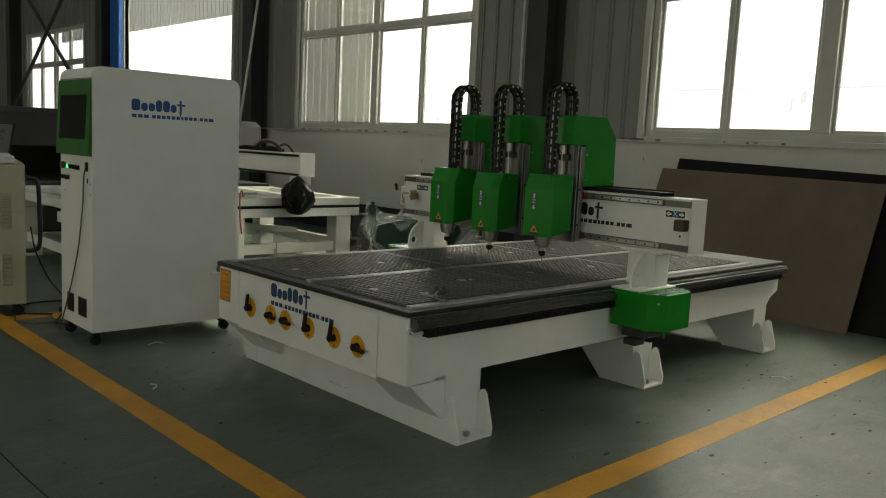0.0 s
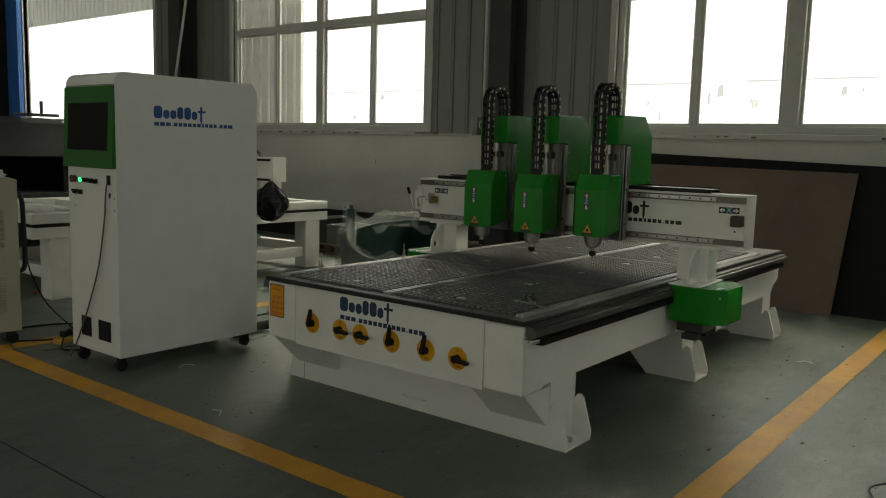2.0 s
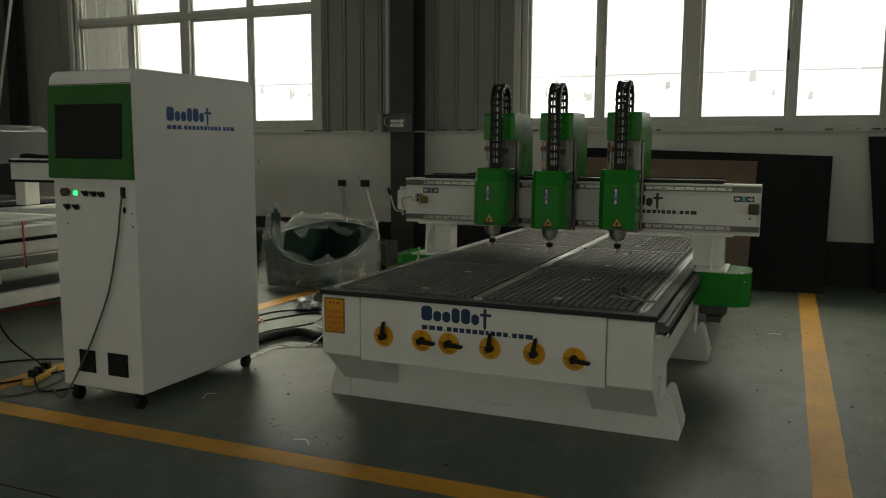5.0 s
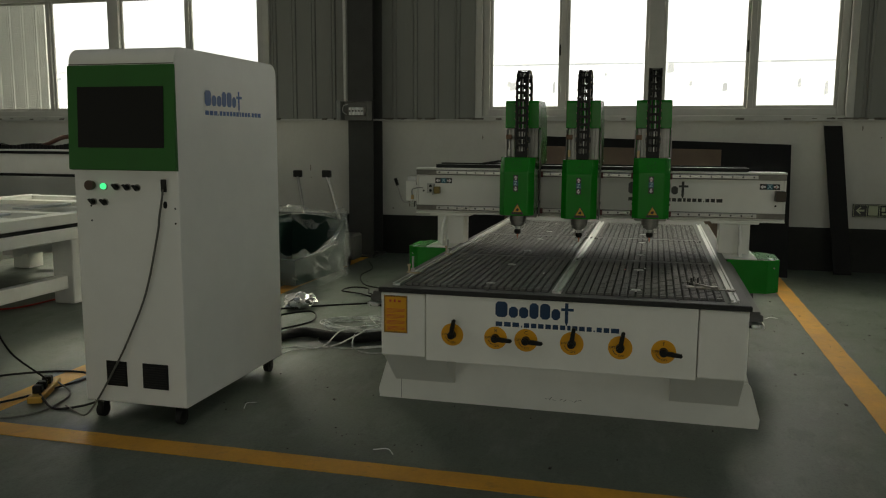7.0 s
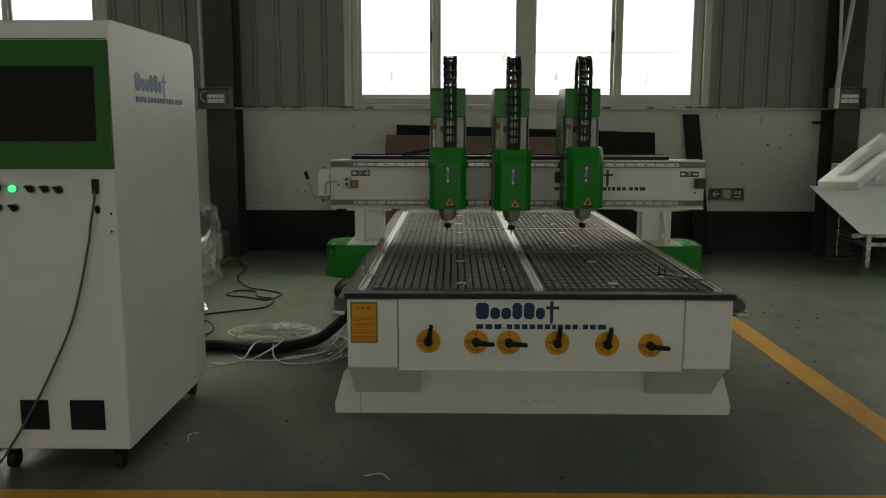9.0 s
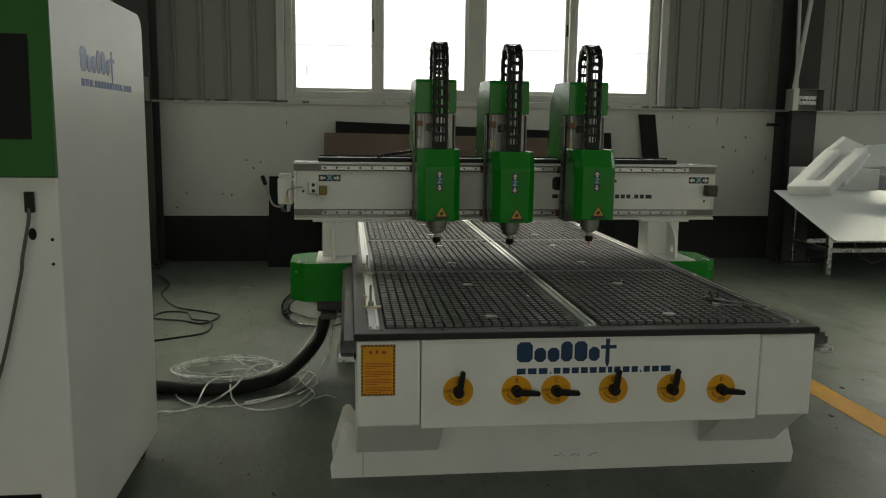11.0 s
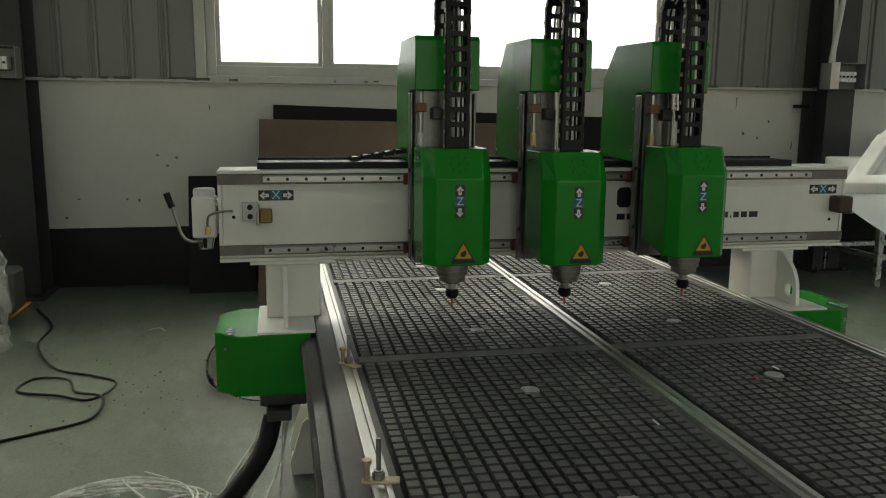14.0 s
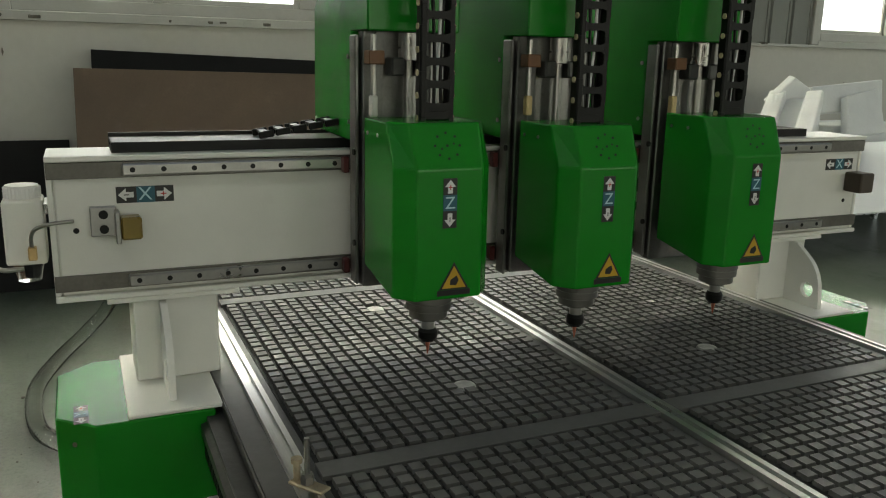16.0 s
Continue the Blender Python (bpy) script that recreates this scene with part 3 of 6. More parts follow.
for cy, cz, n in ((0.75, 1.25, 5), (5.7, 0.62, 3), (5.25, 0.85, 3), (0.4, 0.9, 4), (6.6, 1.0, 2), (8.0, 1.1, 2), (4.9, 1.1, 2), (-1.6, 1.1, 3)):
    for i in range(n):
        y, z = cy + rng.gauss(0, 0.25), cz + rng.gauss(0, 0.12)
        w, h = rng.uniform(0.005, 0.02), rng.uniform(0.005, 0.018)
        if rng.random() < 0.2:
            w, h = 0.006, rng.uniform(0.03, 0.06)
        pts = [(w * math.cos(a) * rng.uniform(0.5, 1), h * math.sin(a) * rng.uniform(0.5, 1)) for a in [k * math.pi / 4 for k in range(8)]]
        flat_plate(bm, facing((-1, 0, 0), (X1 - 0.0005, y, min(z, 1.4))), pts, 0.0012)
tagged(part("plaster_chips", bm, mat("bare_plaster", (0.13, 0.11, 0.09), 0.9)), "dark chips and scrapes in the white plaster", "chips", kind="stuff")

# crumbs of old sealing foam and mortar along the ledge
bm = bmesh.new()
for i in range(90):
    y = rng.uniform(-1.5, 11.5) if i < 60 else rng.choice((1.1, 4.75, 7.2)) + rng.gauss(0, 0.12)
    s = rng.uniform(0.006, 0.022)
    rbox(bm, (X1 - 0.05 + rng.uniform(0, 0.01), y, Z_SILL + 0.012), (X1 - 0.02, y + s * rng.uniform(1, 6), Z_SILL + 0.024 + s * 0.5), s * 0.2)
tagged(part("ledge_crumbs", bm, mat("dirty_foam", (0.13, 0.12, 0.10), 0.9, vary=0.5, scale=25)), "dirty crumbs of sealing foam and mortar on a wall ledge", "crumbs", kind="stuff")

# ---- outside the windows ----
bd = thing("backdrop", (16, 5, 0), "overcast white sky over a pale boundary wall, both made to glow", "backdrop", kind="structure")
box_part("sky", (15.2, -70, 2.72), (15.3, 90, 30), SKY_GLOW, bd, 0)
# the wall's daylight is put in as emission, like the sky's
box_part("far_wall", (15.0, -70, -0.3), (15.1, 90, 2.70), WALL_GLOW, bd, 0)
bm = bmesh.new()
y = -12.0
while y < 26:
    L = rng.uniform(0.5, 1.6)
    rbox(bm, (14.97, y, 2.69 + rng.uniform(-0.012, 0.012)), (14.99, y + L, 2.712 + rng.uniform(-0.006, 0.012)))
    y += L * rng.uniform(0.9, 1.05)
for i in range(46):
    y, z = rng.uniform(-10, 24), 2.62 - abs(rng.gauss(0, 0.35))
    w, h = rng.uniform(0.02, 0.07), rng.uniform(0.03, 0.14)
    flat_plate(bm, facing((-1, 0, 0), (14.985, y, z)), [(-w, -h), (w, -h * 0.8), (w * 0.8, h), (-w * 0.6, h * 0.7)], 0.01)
# coping and paint patches emit light to stay faint before the glowing wall
part("coping", bm, glow_material("flaking_paint_glow", (0.90, 0.94, 1.0), 0.9), bd, "coping line and flaking paint patches, made to glow faintly")
an = thing("annex", (9.6, 13.7, 0), "grey ribbed-sheet annex outside the doorway", "building", kind="structure")
bm = bmesh.new()
cladding(bm, 11.9, 15.2, 0, 6, 9.4)
part("wall", bm, OUT_GREY, an)
bm = bmesh.new()
cladding(bm, 14.0, 34.0, 4.64, 8.0, 11.5)
part("gable", bm, OUT_GREY, an)

# ---- painted floor lines ----


def floor_line(name, lo, hi, label):
    """A painted line with ragged edges."""
    bm = bmesh.new()
    along = 0 if hi[0] - lo[0] > hi[1] - lo[1] else 1
    n = int((hi[along] - lo[along]) / 0.04)
    rows = []
    for i in range(n + 1):
        u = lo[along] + (hi[along] - lo[along]) * i / n
        d0, d1 = (0.004 * noise.noise((u * 9, 1.7 + s, lo[0])) for s in (0, 5))
        a, b = (lo[1 - along] + d0, hi[1 - along] + d1)
        rows.append([bm.verts.new((u, v, 0.0025) if along == 0 else (v, u, 0.0025)) for v in (a, b)])
    for r, s in zip(rows, rows[1:]):
        bm.faces.new((r[0], r[1], s[1], s[0]))
    ext = bmesh.ops.extrude_face_region(bm, geom=bm.faces[:])
    for v in ext["geom"]:
        if isinstance(v, bmesh.types.BMVert):
            v.co.z = 0.0003
    return tagged(part(name, bm, LINE), label, "floor line", "floor lines", "structure")


floor_line("trim", (1.515, -6.0, 0), (1.645, 12.0, 0), "scuffed orange-yellow painted line on the floor")
floor_line("trim", (1.65, 1.725, 0), (7.0, 1.865, 0), "scuffed orange-yellow painted line on the floor")
floor_line("trim", (1.65, 5.86, 0), (7.0, 6.0, 0), "scuffed orange-yellow painted line on the floor")
tagged(tube_part("floor_crack", [(0.93, 6.5, -0.001), (0.915, 3.5, -0.001), (0.93, 2.4, -0.001), (0.9, -1, -0.001)], 0.004, BLACK), "thin dark crack in the floor", "crack", kind="stuff")

# ---- the router ----
CY = 3.305
router = thing("cnc_router", (4.0, CY, 0), "white and green three-spindle CNC router with a dark vacuum bed", "machine")
YR, YL = 2.497, 4.113
# legs: pairs of full-width plates, flared at the feet


def leg_plate(x, front=False):
    zt = 0.30
    out = [(2.408, 0.0), (2.404, 0.045), (2.448, 0.193), (2.463, 0.207), (2.480, 0.203), (2.497, 0.172), (2.497, zt)]
    pts = out + [(2 * CY - y, z) for y, z in out[::-1]]
    if not front:
        # arch under the middle
        pts += [(3.9, 0.0), (3.75, 0.16), (2.86, 0.16), (2.71, 0.0)]
    bm = bmesh.new()
    prism(bm, pts, "x", x, x + 0.012)
    return part("leg_plate", bm, WHITE, router)


for xa, xb in ((2.462, 2.672), (3.945, 4.128), (5.43, 5.6)):
    leg_plate(xa, xa < 2.5)
    leg_plate(xb)
    for s in (1, -1):
        y = CY - s * (CY - 2.50)
        lo, hi = sorted((y, y + s * 0.014))
        web = bmesh.new()
        rbox(web, (xa + 0.012, lo, 0.004), (xb, hi, 0.30))
        part("leg_web", web, WHITE, router)
        yo = CY - s * (CY - 2.409)
        lo, hi = sorted((yo, y - s * 0.0005))
        ft = box_part("foot_plate", (xa + 0.0125, lo, 0.0), (xb - 0.0005, hi, 0.012), WHITE, router, 0.001)
        cyl_part("bolt", ((xa + xb) / 2, (lo + hi) / 2, 0.012), ((xa + xb) / 2, (lo + hi) / 2, 0.032), 0.016, STEEL, ft, seg=6)
# scrawled scratches and a welded seam on the front plate
sf = facing((-1, 0, 0), (2.4618, 3.27, 0.060))
strokes = []
for i in range(11):
    x, z, a = -0.09 + i * 0.017, 0.004 * math.sin(i * 2.3), 0.9 * math.sin(i * 1.7)
    c, d = 0.008 * math.cos(a), 0.008 * math.sin(a)
    strokes.append([(x - c + 0.0007, z - d - 0.0007), (x + c + 0.0007, z + d - 0.0007), (x + c - 0.0007, z + d + 0.0007), (x - c - 0.0007, z - d + 0.0007)])
flat_part("scratches", sf, strokes, 0.0003, STICK_BLACK, router, "dark scrawled scratches on the white plate")
box_part("seam", (2.4612, 4.086, 0.004), (2.4619, 4.088, 0.13), GREY_CABLE, router, 0)
# side beams
for s in (1, -1):
    y0 = YR if s > 0 else YL - 0.06
    bm = bmesh.new()
    prism(bm, [(2.245, 0.285), (2.44, 0.30), (5.60, 0.30), (5.66, 0.36), (5.76, 0.40), (5.78, 0.585), (2.245, 0.585)], "y", y0, y0 + 0.06)
    part("side_beam", bm, WHITE, router)
    ya, yb = (2.445, 2.4965) if s > 0 else (4.1135, 4.165)
    bm = bmesh.new()
    prism(bm, [(ya, 0.545), (ya, 0.568), (ya + 0.012, 0.572), (ya + 0.012, 0.583), (yb, 0.583), (yb, 0.54), (ya + 0.01, 0.54)] if s > 0 else [(yb, 0.545), (yb, 0.568), (yb - 0.012, 0.572), (yb - 0.012, 0.583), (ya, 0.583), (ya, 0.54), (yb - 0.01, 0.54)], "x", 2.235, 5.79)
    part("edge_rail", bm, DARK_STEEL, router, "dull steel guide rail along the bed edge")
    bm = bmesh.new()
    za = 0.497
    yc = (2.452, 2.4965) if s > 0 else (4.1135, 4.158)
    rbox(bm, (2.30, yc[0], za), (5.74, yc[1], za + 0.03), 0.003)
    for i in range(0, 170):
        x = 2.31 + i * 0.02
        rbox(bm, (x, yc[0] - (0.003 if s > 0 else 0), za + 0.002), (x + 0.01, yc[1] + (0 if s > 0 else 0.003), za + 0.028))
    part("gear_rack", bm, BLACK, router, "black toothed rack under the rail")
    end = (2.44, 2.49) if s > 0 else (4.12, 4.17)
    box_part("end_stop", (2.20, end[0], 0.52), (2.26, end[1], 0.536), ALU, router, 0.002)
# front panel with corner panels
fp = bmesh.new()
rbox(fp, (2.226, 2.7, 0.272), (2.30, 3.896, 0.584), 0.004, 2)
front_panel = part("front_panel", fp, WHITE, router)
for y0, y1, rnd in ((2.498, 2.697, 1), (3.899, 4.112, -1)):
    box_part("corner_panel", (2.224, y0, 0.283), (2.40, y1, 0.582), WHITE, router, 0.008, seg=2)
    ga, gb = (2.50, 2.80) if rnd > 0 else (3.81, 4.11)
    bm = bmesh.new()
    prism(bm, [(2.25, 0.282), (2.461, 0.282), (2.461, 0.105), (2.44, 0.105)], "y", ga, gb, 0.002)
    part("gusset", bm, WHITE, router)
box_part("back_panel", (5.70, 2.56, 0.30), (5.76, 4.05, 0.584), WHITE, router, 0.004)
tb = bmesh.new()
rbox(tb, (2.214, YR - 0.008, 0.5855), (5.81, YL + 0.008, 0.607), 0.003)
table = part("table_board", tb, BLACK_EDGE, router, "black table board")
skin = bmesh.new()
rbox(skin, (2.219, YR - 0.003, 0.6072), (5.805, YL + 0.003, 0.6092))
part("table_skin", skin, PHENOLIC, router)
# vacuum panels with their pads
PORT_CAP = mat("worn_port_cap", (0.48, 0.48, 0.46), 0.5, vary=0.35, scale=40, fine=120)
PITCH = 0.0335
ZP = 0.6094
HOLES = [(x, y) for x in (2.41, 2.995, 3.55, 4.13, 4.60, 5.13) for y in (3.63, 2.965)]


near_pads = []


def vacuum_panel(x0, x1, y0, y1):
    bm = bmesh.new()
    # groove floor coloured darker than the pads to put in the shade between them
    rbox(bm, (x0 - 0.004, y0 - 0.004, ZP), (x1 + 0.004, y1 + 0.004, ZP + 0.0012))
    panel = part("vacuum_panel", bm, GROOVE_SHADE, router)
    nx, ny = round((x1 - x0) / PITCH), round((y1 - y0) / PITCH)
    px, py = (x1 - x0) / nx, (y1 - y0) / ny
    verts, faces = [], []
    g, h, c = 0.0044, 0.0098, 0.0007
    z0 = ZP + 0.001
    for i in range(nx):
        for j in range(ny):
            xa, xb, ya, yb = x0 + i * px + g, x0 + (i + 1) * px - g, y0 + j * py + g, y0 + (j + 1) * py - g
            if any(abs((xa + xb) / 2 - hx) < 0.026 and abs((ya + yb) / 2 - hy) < 0.026 for hx, hy in HOLES):
                continue
            if y0 > 3.3 and x0 < 2.5 and i < 15:
                near_pads.append((panel, (xa + xb) / 2, (ya + yb) / 2, px, py))
                continue
            k = len(verts)
            dz = 0.0004 * ((i * 7 + j * 13) % 5 - 2) / 2
            verts += [(xa, ya, z0), (xb, ya, z0), (xb, yb, z0), (xa, yb, z0)]
            verts += [(xa + c, ya + c, z0 + h + dz), (xb - c, ya + c, z0 + h + dz), (xb - c, yb - c, z0 + h + dz), (xa + c, yb - c, z0 + h + dz)]
            faces += [(k + 4, k + 5, k + 6, k + 7), (k, k + 1, k + 5, k + 4), (k + 1, k + 2, k + 6, k + 5), (k + 2, k + 3, k + 7, k + 6), (k + 3, k, k + 4, k + 7)]
    me = bpy.data.meshes.new("grooved_board")
    o = origin_of(router).translation
    me.from_pydata([(a - o.x, b - o.y, z - o.z) for a, b, z in verts], [], faces)
    me.materials.append(PHENOLIC)
    ob = new("grooved_board", me)
    ob.parent = panel
    tagged(ob, "dark grey board milled into raised squares", kind="stuff")


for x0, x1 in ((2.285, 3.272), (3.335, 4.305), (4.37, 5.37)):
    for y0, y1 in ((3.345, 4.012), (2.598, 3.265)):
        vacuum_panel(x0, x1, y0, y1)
wx, wy = near_pads[0][3] / 2 - 0.0044, near_pads[0][4] / 2 - 0.0044
pad = bpy.data.meshes.new("pad")
pad.from_pydata([(sx * (wx - c), sy * (wy - c), z) for z, c in ((0, 0), (0.0098, 0.0007)) for sx, sy in ((-1, -1), (1, -1), (1, 1), (-1, 1))], [],
                [(4, 5, 6, 7), (0, 1, 5, 4), (1, 2, 6, 5), (2, 3, 7, 6), (3, 0, 4, 7)])
pad.materials.append(PHENOLIC)
for k, (panel, x, y, px, py) in enumerate(near_pads):
    ob = new("pad", pad)
    ob.parent = panel
    o = origin_of(router).translation
    ob.matrix_basis = Matrix.Translation((x - o.x, y - o.y, ZP + 0.001 - o.z + 0.0002 * (k * 13 % 5 - 2)))
for x in (3.303, 4.338):
    box_part("zone_bar", (x - 0.026, 2.59, ZP + 0.0002), (x + 0.026, 4.02, ZP + 0.0095), PHENOLIC, router, 0.0008)
for hx, hy in HOLES:
    bm = bmesh.new()
    cyl(bm, (hx, hy, ZP + 0.0014), (hx, hy, ZP + 0.005), 0.031, seg=24)
    ho = part("suction_port", bm, BLACK, router)
    bm = bmesh.new()
    cyl(bm, (hx, hy, ZP + 0.0052), (hx, hy, ZP + 0.0095), 0.0255, 0.023, seg=24)
    part("cap", bm, PORT_CAP, ho, "grey round suction cap")
for y in (2.553, CY, 4.052):
    bm = bmesh.new()
    w = 0.020 if y == CY else 0.0175
    prism(bm, [(y - w, ZP), (y - w, ZP + 0.0112), (y - 0.007, ZP + 0.0112), (y - 0.007, ZP + 0.003), (y + 0.007, ZP + 0.003), (y + 0.007, ZP + 0.0112), (y + w, ZP + 0.0112), (y + w, ZP)], "x", 2.272, 5.41)
    part("t_slot_rail", bm, RAIL_ALU, router, "bright aluminium T-slot rail let into the bed")
# small holes along the front edge of the bed
for i in range(8):
    yy = 2.58 + i * 0.207
    cyl_part("screw", (2.262, yy, 0.6092), (2.262, yy, 0.6102), 0.006, BLACK, router, seg=10)

# logos as plain blocks


def logo(frame4, width, material, parent):
    """The maker's mark as plain blocks: a big row and a small row below."""
    u = width / 100.0
    big = [(0, 10.5, 0, 13.5, 0), (11.7, 19.5, 0, 9.5, 0), (20.6, 28.4, 0, 9.5, 0), (29.5, 37.2, 0, 13.5, 1), (38.6, 47.2, 0, 13.5, 0), (48.3, 55.6, 0, 9.5, 2)]
    shapes = []
    for a, b, z0, z1, k in big:
        r = 2.2
        shapes.append([(u * x, u * z) for x, z in ((a + r, z0), (b - r, z0), (b, z0 + r), (b, z1 - r), (b - r, z1), (a + r, z1), (a, z1 - r), (a, z0 + r))])
    shapes += [[(u * x, u * z) for x, z in q] for q in (rect(59.6, -1, 62.4, 15), rect(56.4, 8.2, 59.59, 10.6), rect(62.41, 8.2, 67, 10.6), [(59.6, -1.02), (61, -5), (62.4, -1.02)])]
    x = 0.0
    for wch in (6.6, 6.6, 6.6, 1.8, 5.4, 5.4, 5.4, 5.4, 5.4, 5.4, 3.6, 5.0, 5.4, 5.0, 1.8, 5.0, 5.4, 7.4):
        h = 1.4 if wch < 2 else 4.0
        shapes.append([(u * a, u * (b - 8.2)) for a, b in rect(x + 0.3, 0, x + wch - 0.5, h)])
        x += wch + 0.75
    return flat_part("logo", frame4, shapes, 0.0008, material, parent, "dark blue maker's mark in blocks")


logo(facing((-1, 0, 0), (2.2258, 3.571, 0.499)), 0.52, BLUE, front_panel)


def valve(y, z, turned, mark):
    fr = facing((-1, 0, 0), (2.2257, y, z))
    bm = bmesh.new()
    flat_plate(bm, fr, circle(0, 0, 0.052), 0.0015)
    disc = part("valve_plate", bm, ORANGE, router, "round orange valve plate with a black lever")
    f2 = facing((-1, 0, 0), (2.2241, y, z))
    for word, size, lx, lz in ((mark, 0.022, 0.0, 0.034), ("OFF", 0.0155, -0.034, 0.0), ("ON", 0.0155, 0.004, -0.036)):
        bm = bmesh.new()
        lettering(bm, word, size, f2, lx, lz)
        part("word", bm, STICK_BLACK, disc)
    bm = bmesh.new()
    for a in range(6):
        t0 = math.radians(195 + a * 9)
        flat_plate(bm, f2, [(0.034 * math.cos(t), 0.034 * math.sin(t) - 0.002) for t in (t0, t0 + 0.14)] + [(0.031 * math.cos(t), 0.031 * math.sin(t) - 0.002) for t in (t0 + 0.14, t0)], 0.0006)
    part("turn_arrow", bm, STICK_BLACK, disc)
    bm = bmesh.new()
    cyl(bm, (2.224, y, z), (2.196, y, z), 0.019, 0.017, 20)
    cyl(bm, (2.196, y, z), (2.190, y, z), 0.012, 0.011, 16)
    part("hub", bm, BLACK, disc)
    bm = bmesh.new()
    d = facing((-1, 0, 0), (2.205, y, z)) @ Matrix.Rotation(radians(turned), 4, "Z")
    flat_plate(bm, d, [(0.0, -0.009), (0.03, -0.010), (0.074, -0.008), (0.079, 0.0), (0.074, 0.008), (0.03, 0.010), (0.0, 0.009)], 0.012)
    part("lever", bm, BLACK, disc)


for mark, y, z, turned in (("A", 3.770, 0.403, 80), ("B", 3.569, 0.401, -4), ("C", 3.431, 0.399, -4), ("D", 3.228, 0.398, 82), ("E", 3.019, 0.394, 80), ("F", 2.837, 0.389, -6)):
    valve(y, z, turned, mark)
# warning sticker on the corner panel
wf = facing((-1, 0, 0), (2.2238, 4.040, 0.482))
st = flat_part("warning_sticker", wf, [rect(-0.057, -0.088, 0.057, 0.088)], 0.0006, STICK_BLACK, router, "orange warning sticker with a hazard border")
wf2 = facing((-1, 0, 0), (2.2230, 4.040, 0.482))
flat_part("field", wf2, [rect(-0.050, -0.081, 0.050, 0.081)], 0.0004, ORANGE, st)
dash = []
for i in range(9):
    dash += [rect(-0.054 + i * 0.0125, 0.0825, -0.047 + i * 0.0125, 0.0865), rect(-0.054 + i * 0.0125, -0.0865, -0.047 + i * 0.0125, -0.0825)]
for i in range(13):
    dash += [rect(-0.056, -0.08 + i * 0.0125, -0.0515, -0.073 + i * 0.0125), rect(0.0515, -0.08 + i * 0.0125, 0.056, -0.073 + i * 0.0125)]
flat_part("border", wf2, dash, 0.0004, ORANGE, st)
wf3 = facing((-1, 0, 0), (2.2225, 4.040, 0.482))
lines = [rect(-0.03, 0.058, -0.02, 0.068), rect(-0.008, 0.058, 0.0, 0.07), rect(0.012, 0.058, 0.026, 0.066)]
lr = random.Random(3)
for k in range(4):
    top = 0.026 - k * 0.028
    for j in range(4):
        lines.append(rect(-0.044, top - j * 0.0055 - 0.002, 0.044 if j < 3 else lr.uniform(-0.02, 0.03), top - j * 0.0055))
flat_part("small_print", wf3, lines, 0.0003, STICK_RED, st)

# ---- gantry ----
GX0, GX1, GY0, GY1, GZ0, GZ1 = 3.842, 3.995, 2.15, 4.415, 0.80, 1.097
bm = bmesh.new()
rbox(bm, (GX0, GY0 + 0.012, GZ0 + 0.012), (GX1, GY1 - 0.012, GZ1 - 0.012), 0.004)
beam = part("gantry_beam", bm, WHITE, router, "white steel gantry beam")
for ya, yb in ((GY0, GY0 + 0.0115), (GY1 - 0.0115, GY1)):
    box_part("end_plate", (GX0 - 0.0005, ya, GZ0 + 0.012), (GX1 + 0.005, yb, GZ1 - 0.012), WHITE, beam, 0.002)
box_part("lip", (GX0 - 0.012, GY0, GZ1 - 0.0115), (GX1 + 0.005, GY1, GZ1), WHITE, beam, 0.002)
box_part("lip", (GX0 - 0.012, GY0, GZ0), (GX1 + 0.005, GY1, GZ0 + 0.0115), WHITE, beam, 0.002)
for z in (1.068, 0.838):
    box_part("steel_strip", (GX0 - 0.008, GY0 + 0.001, z - 0.0165), (GX0 - 0.0008, GY1 - 0.001, z + 0.0165), STRIP, beam, 0.001)
    bm = bmesh.new()
    rbox(bm, (GX0 - 0.026, 2.31, z - 0.011), (GX0 - 0.0085, 4.275, z + 0.013), 0.003)
    rail = part("linear_rail", bm, STEEL, beam)
    for i in range(33):
        cyl_part("rail_bolt", (GX0 - 0.0265, 2.335 + i * 0.06, z + 0.001), (GX0 - 0.0255, 2.335 + i * 0.06, z + 0.001), 0.0055, BLACK, rail, seg=10)
bm = bmesh.new()
rbox(bm, (GX0 + 0.03, 2.36, GZ1 + 0.0005), (GX1 + 0.02, 4.29, GZ1 + 0.004))
rbox(bm, (GX0 + 0.03, 2.36, GZ1 + 0.004), (GX0 + 0.036, 4.29, GZ1 + 0.022))
rbox(bm, (GX1 + 0.014, 2.36, GZ1 + 0.004), (GX1 + 0.02, 4.29, GZ1 + 0.03))
part("cable_tray", bm, BLACK, beam, "black cable tray on the gantry")


def flat_chain(bm, p0, n, step, w):
    for i in range(n):
        x, y, z = p0[0], p0[1] + i * step, p0[2]
        for dx in (0, w - 0.008):
            rbox(bm, (x + dx, y + 0.002, z), (x + dx + 0.008, y + abs(step) - 0.002, z + 0.015), 0.002)
        rbox(bm, (x + 0.008, y + abs(step) * 0.3, z + 0.008), (x + w - 0.008, y + abs(step) * 0.7, z + 0.013))


box_part("tray_lid", (GX0 + 0.0365, 2.36, GZ1 + 0.016), (GX1 + 0.0135, 4.29, GZ1 + 0.022), BLACK, beam, 0.001)
bm = bmesh.new()
flat_chain(bm, (0, 0, 0), 7, 0.038, 0.08)
bm.transform(pose(GX0 + 0.05, 3.985, GZ1 + 0.021, 0, 0, 0) @ Matrix.Rotation(radians(-9), 4, "X") @ Matrix.Rotation(radians(180), 4, "Z") @ Matrix.Translation((-0.08, 0, 0)))
part("tray_chain", bm, BLACK, beam, "black cable chain rising out of the tray")
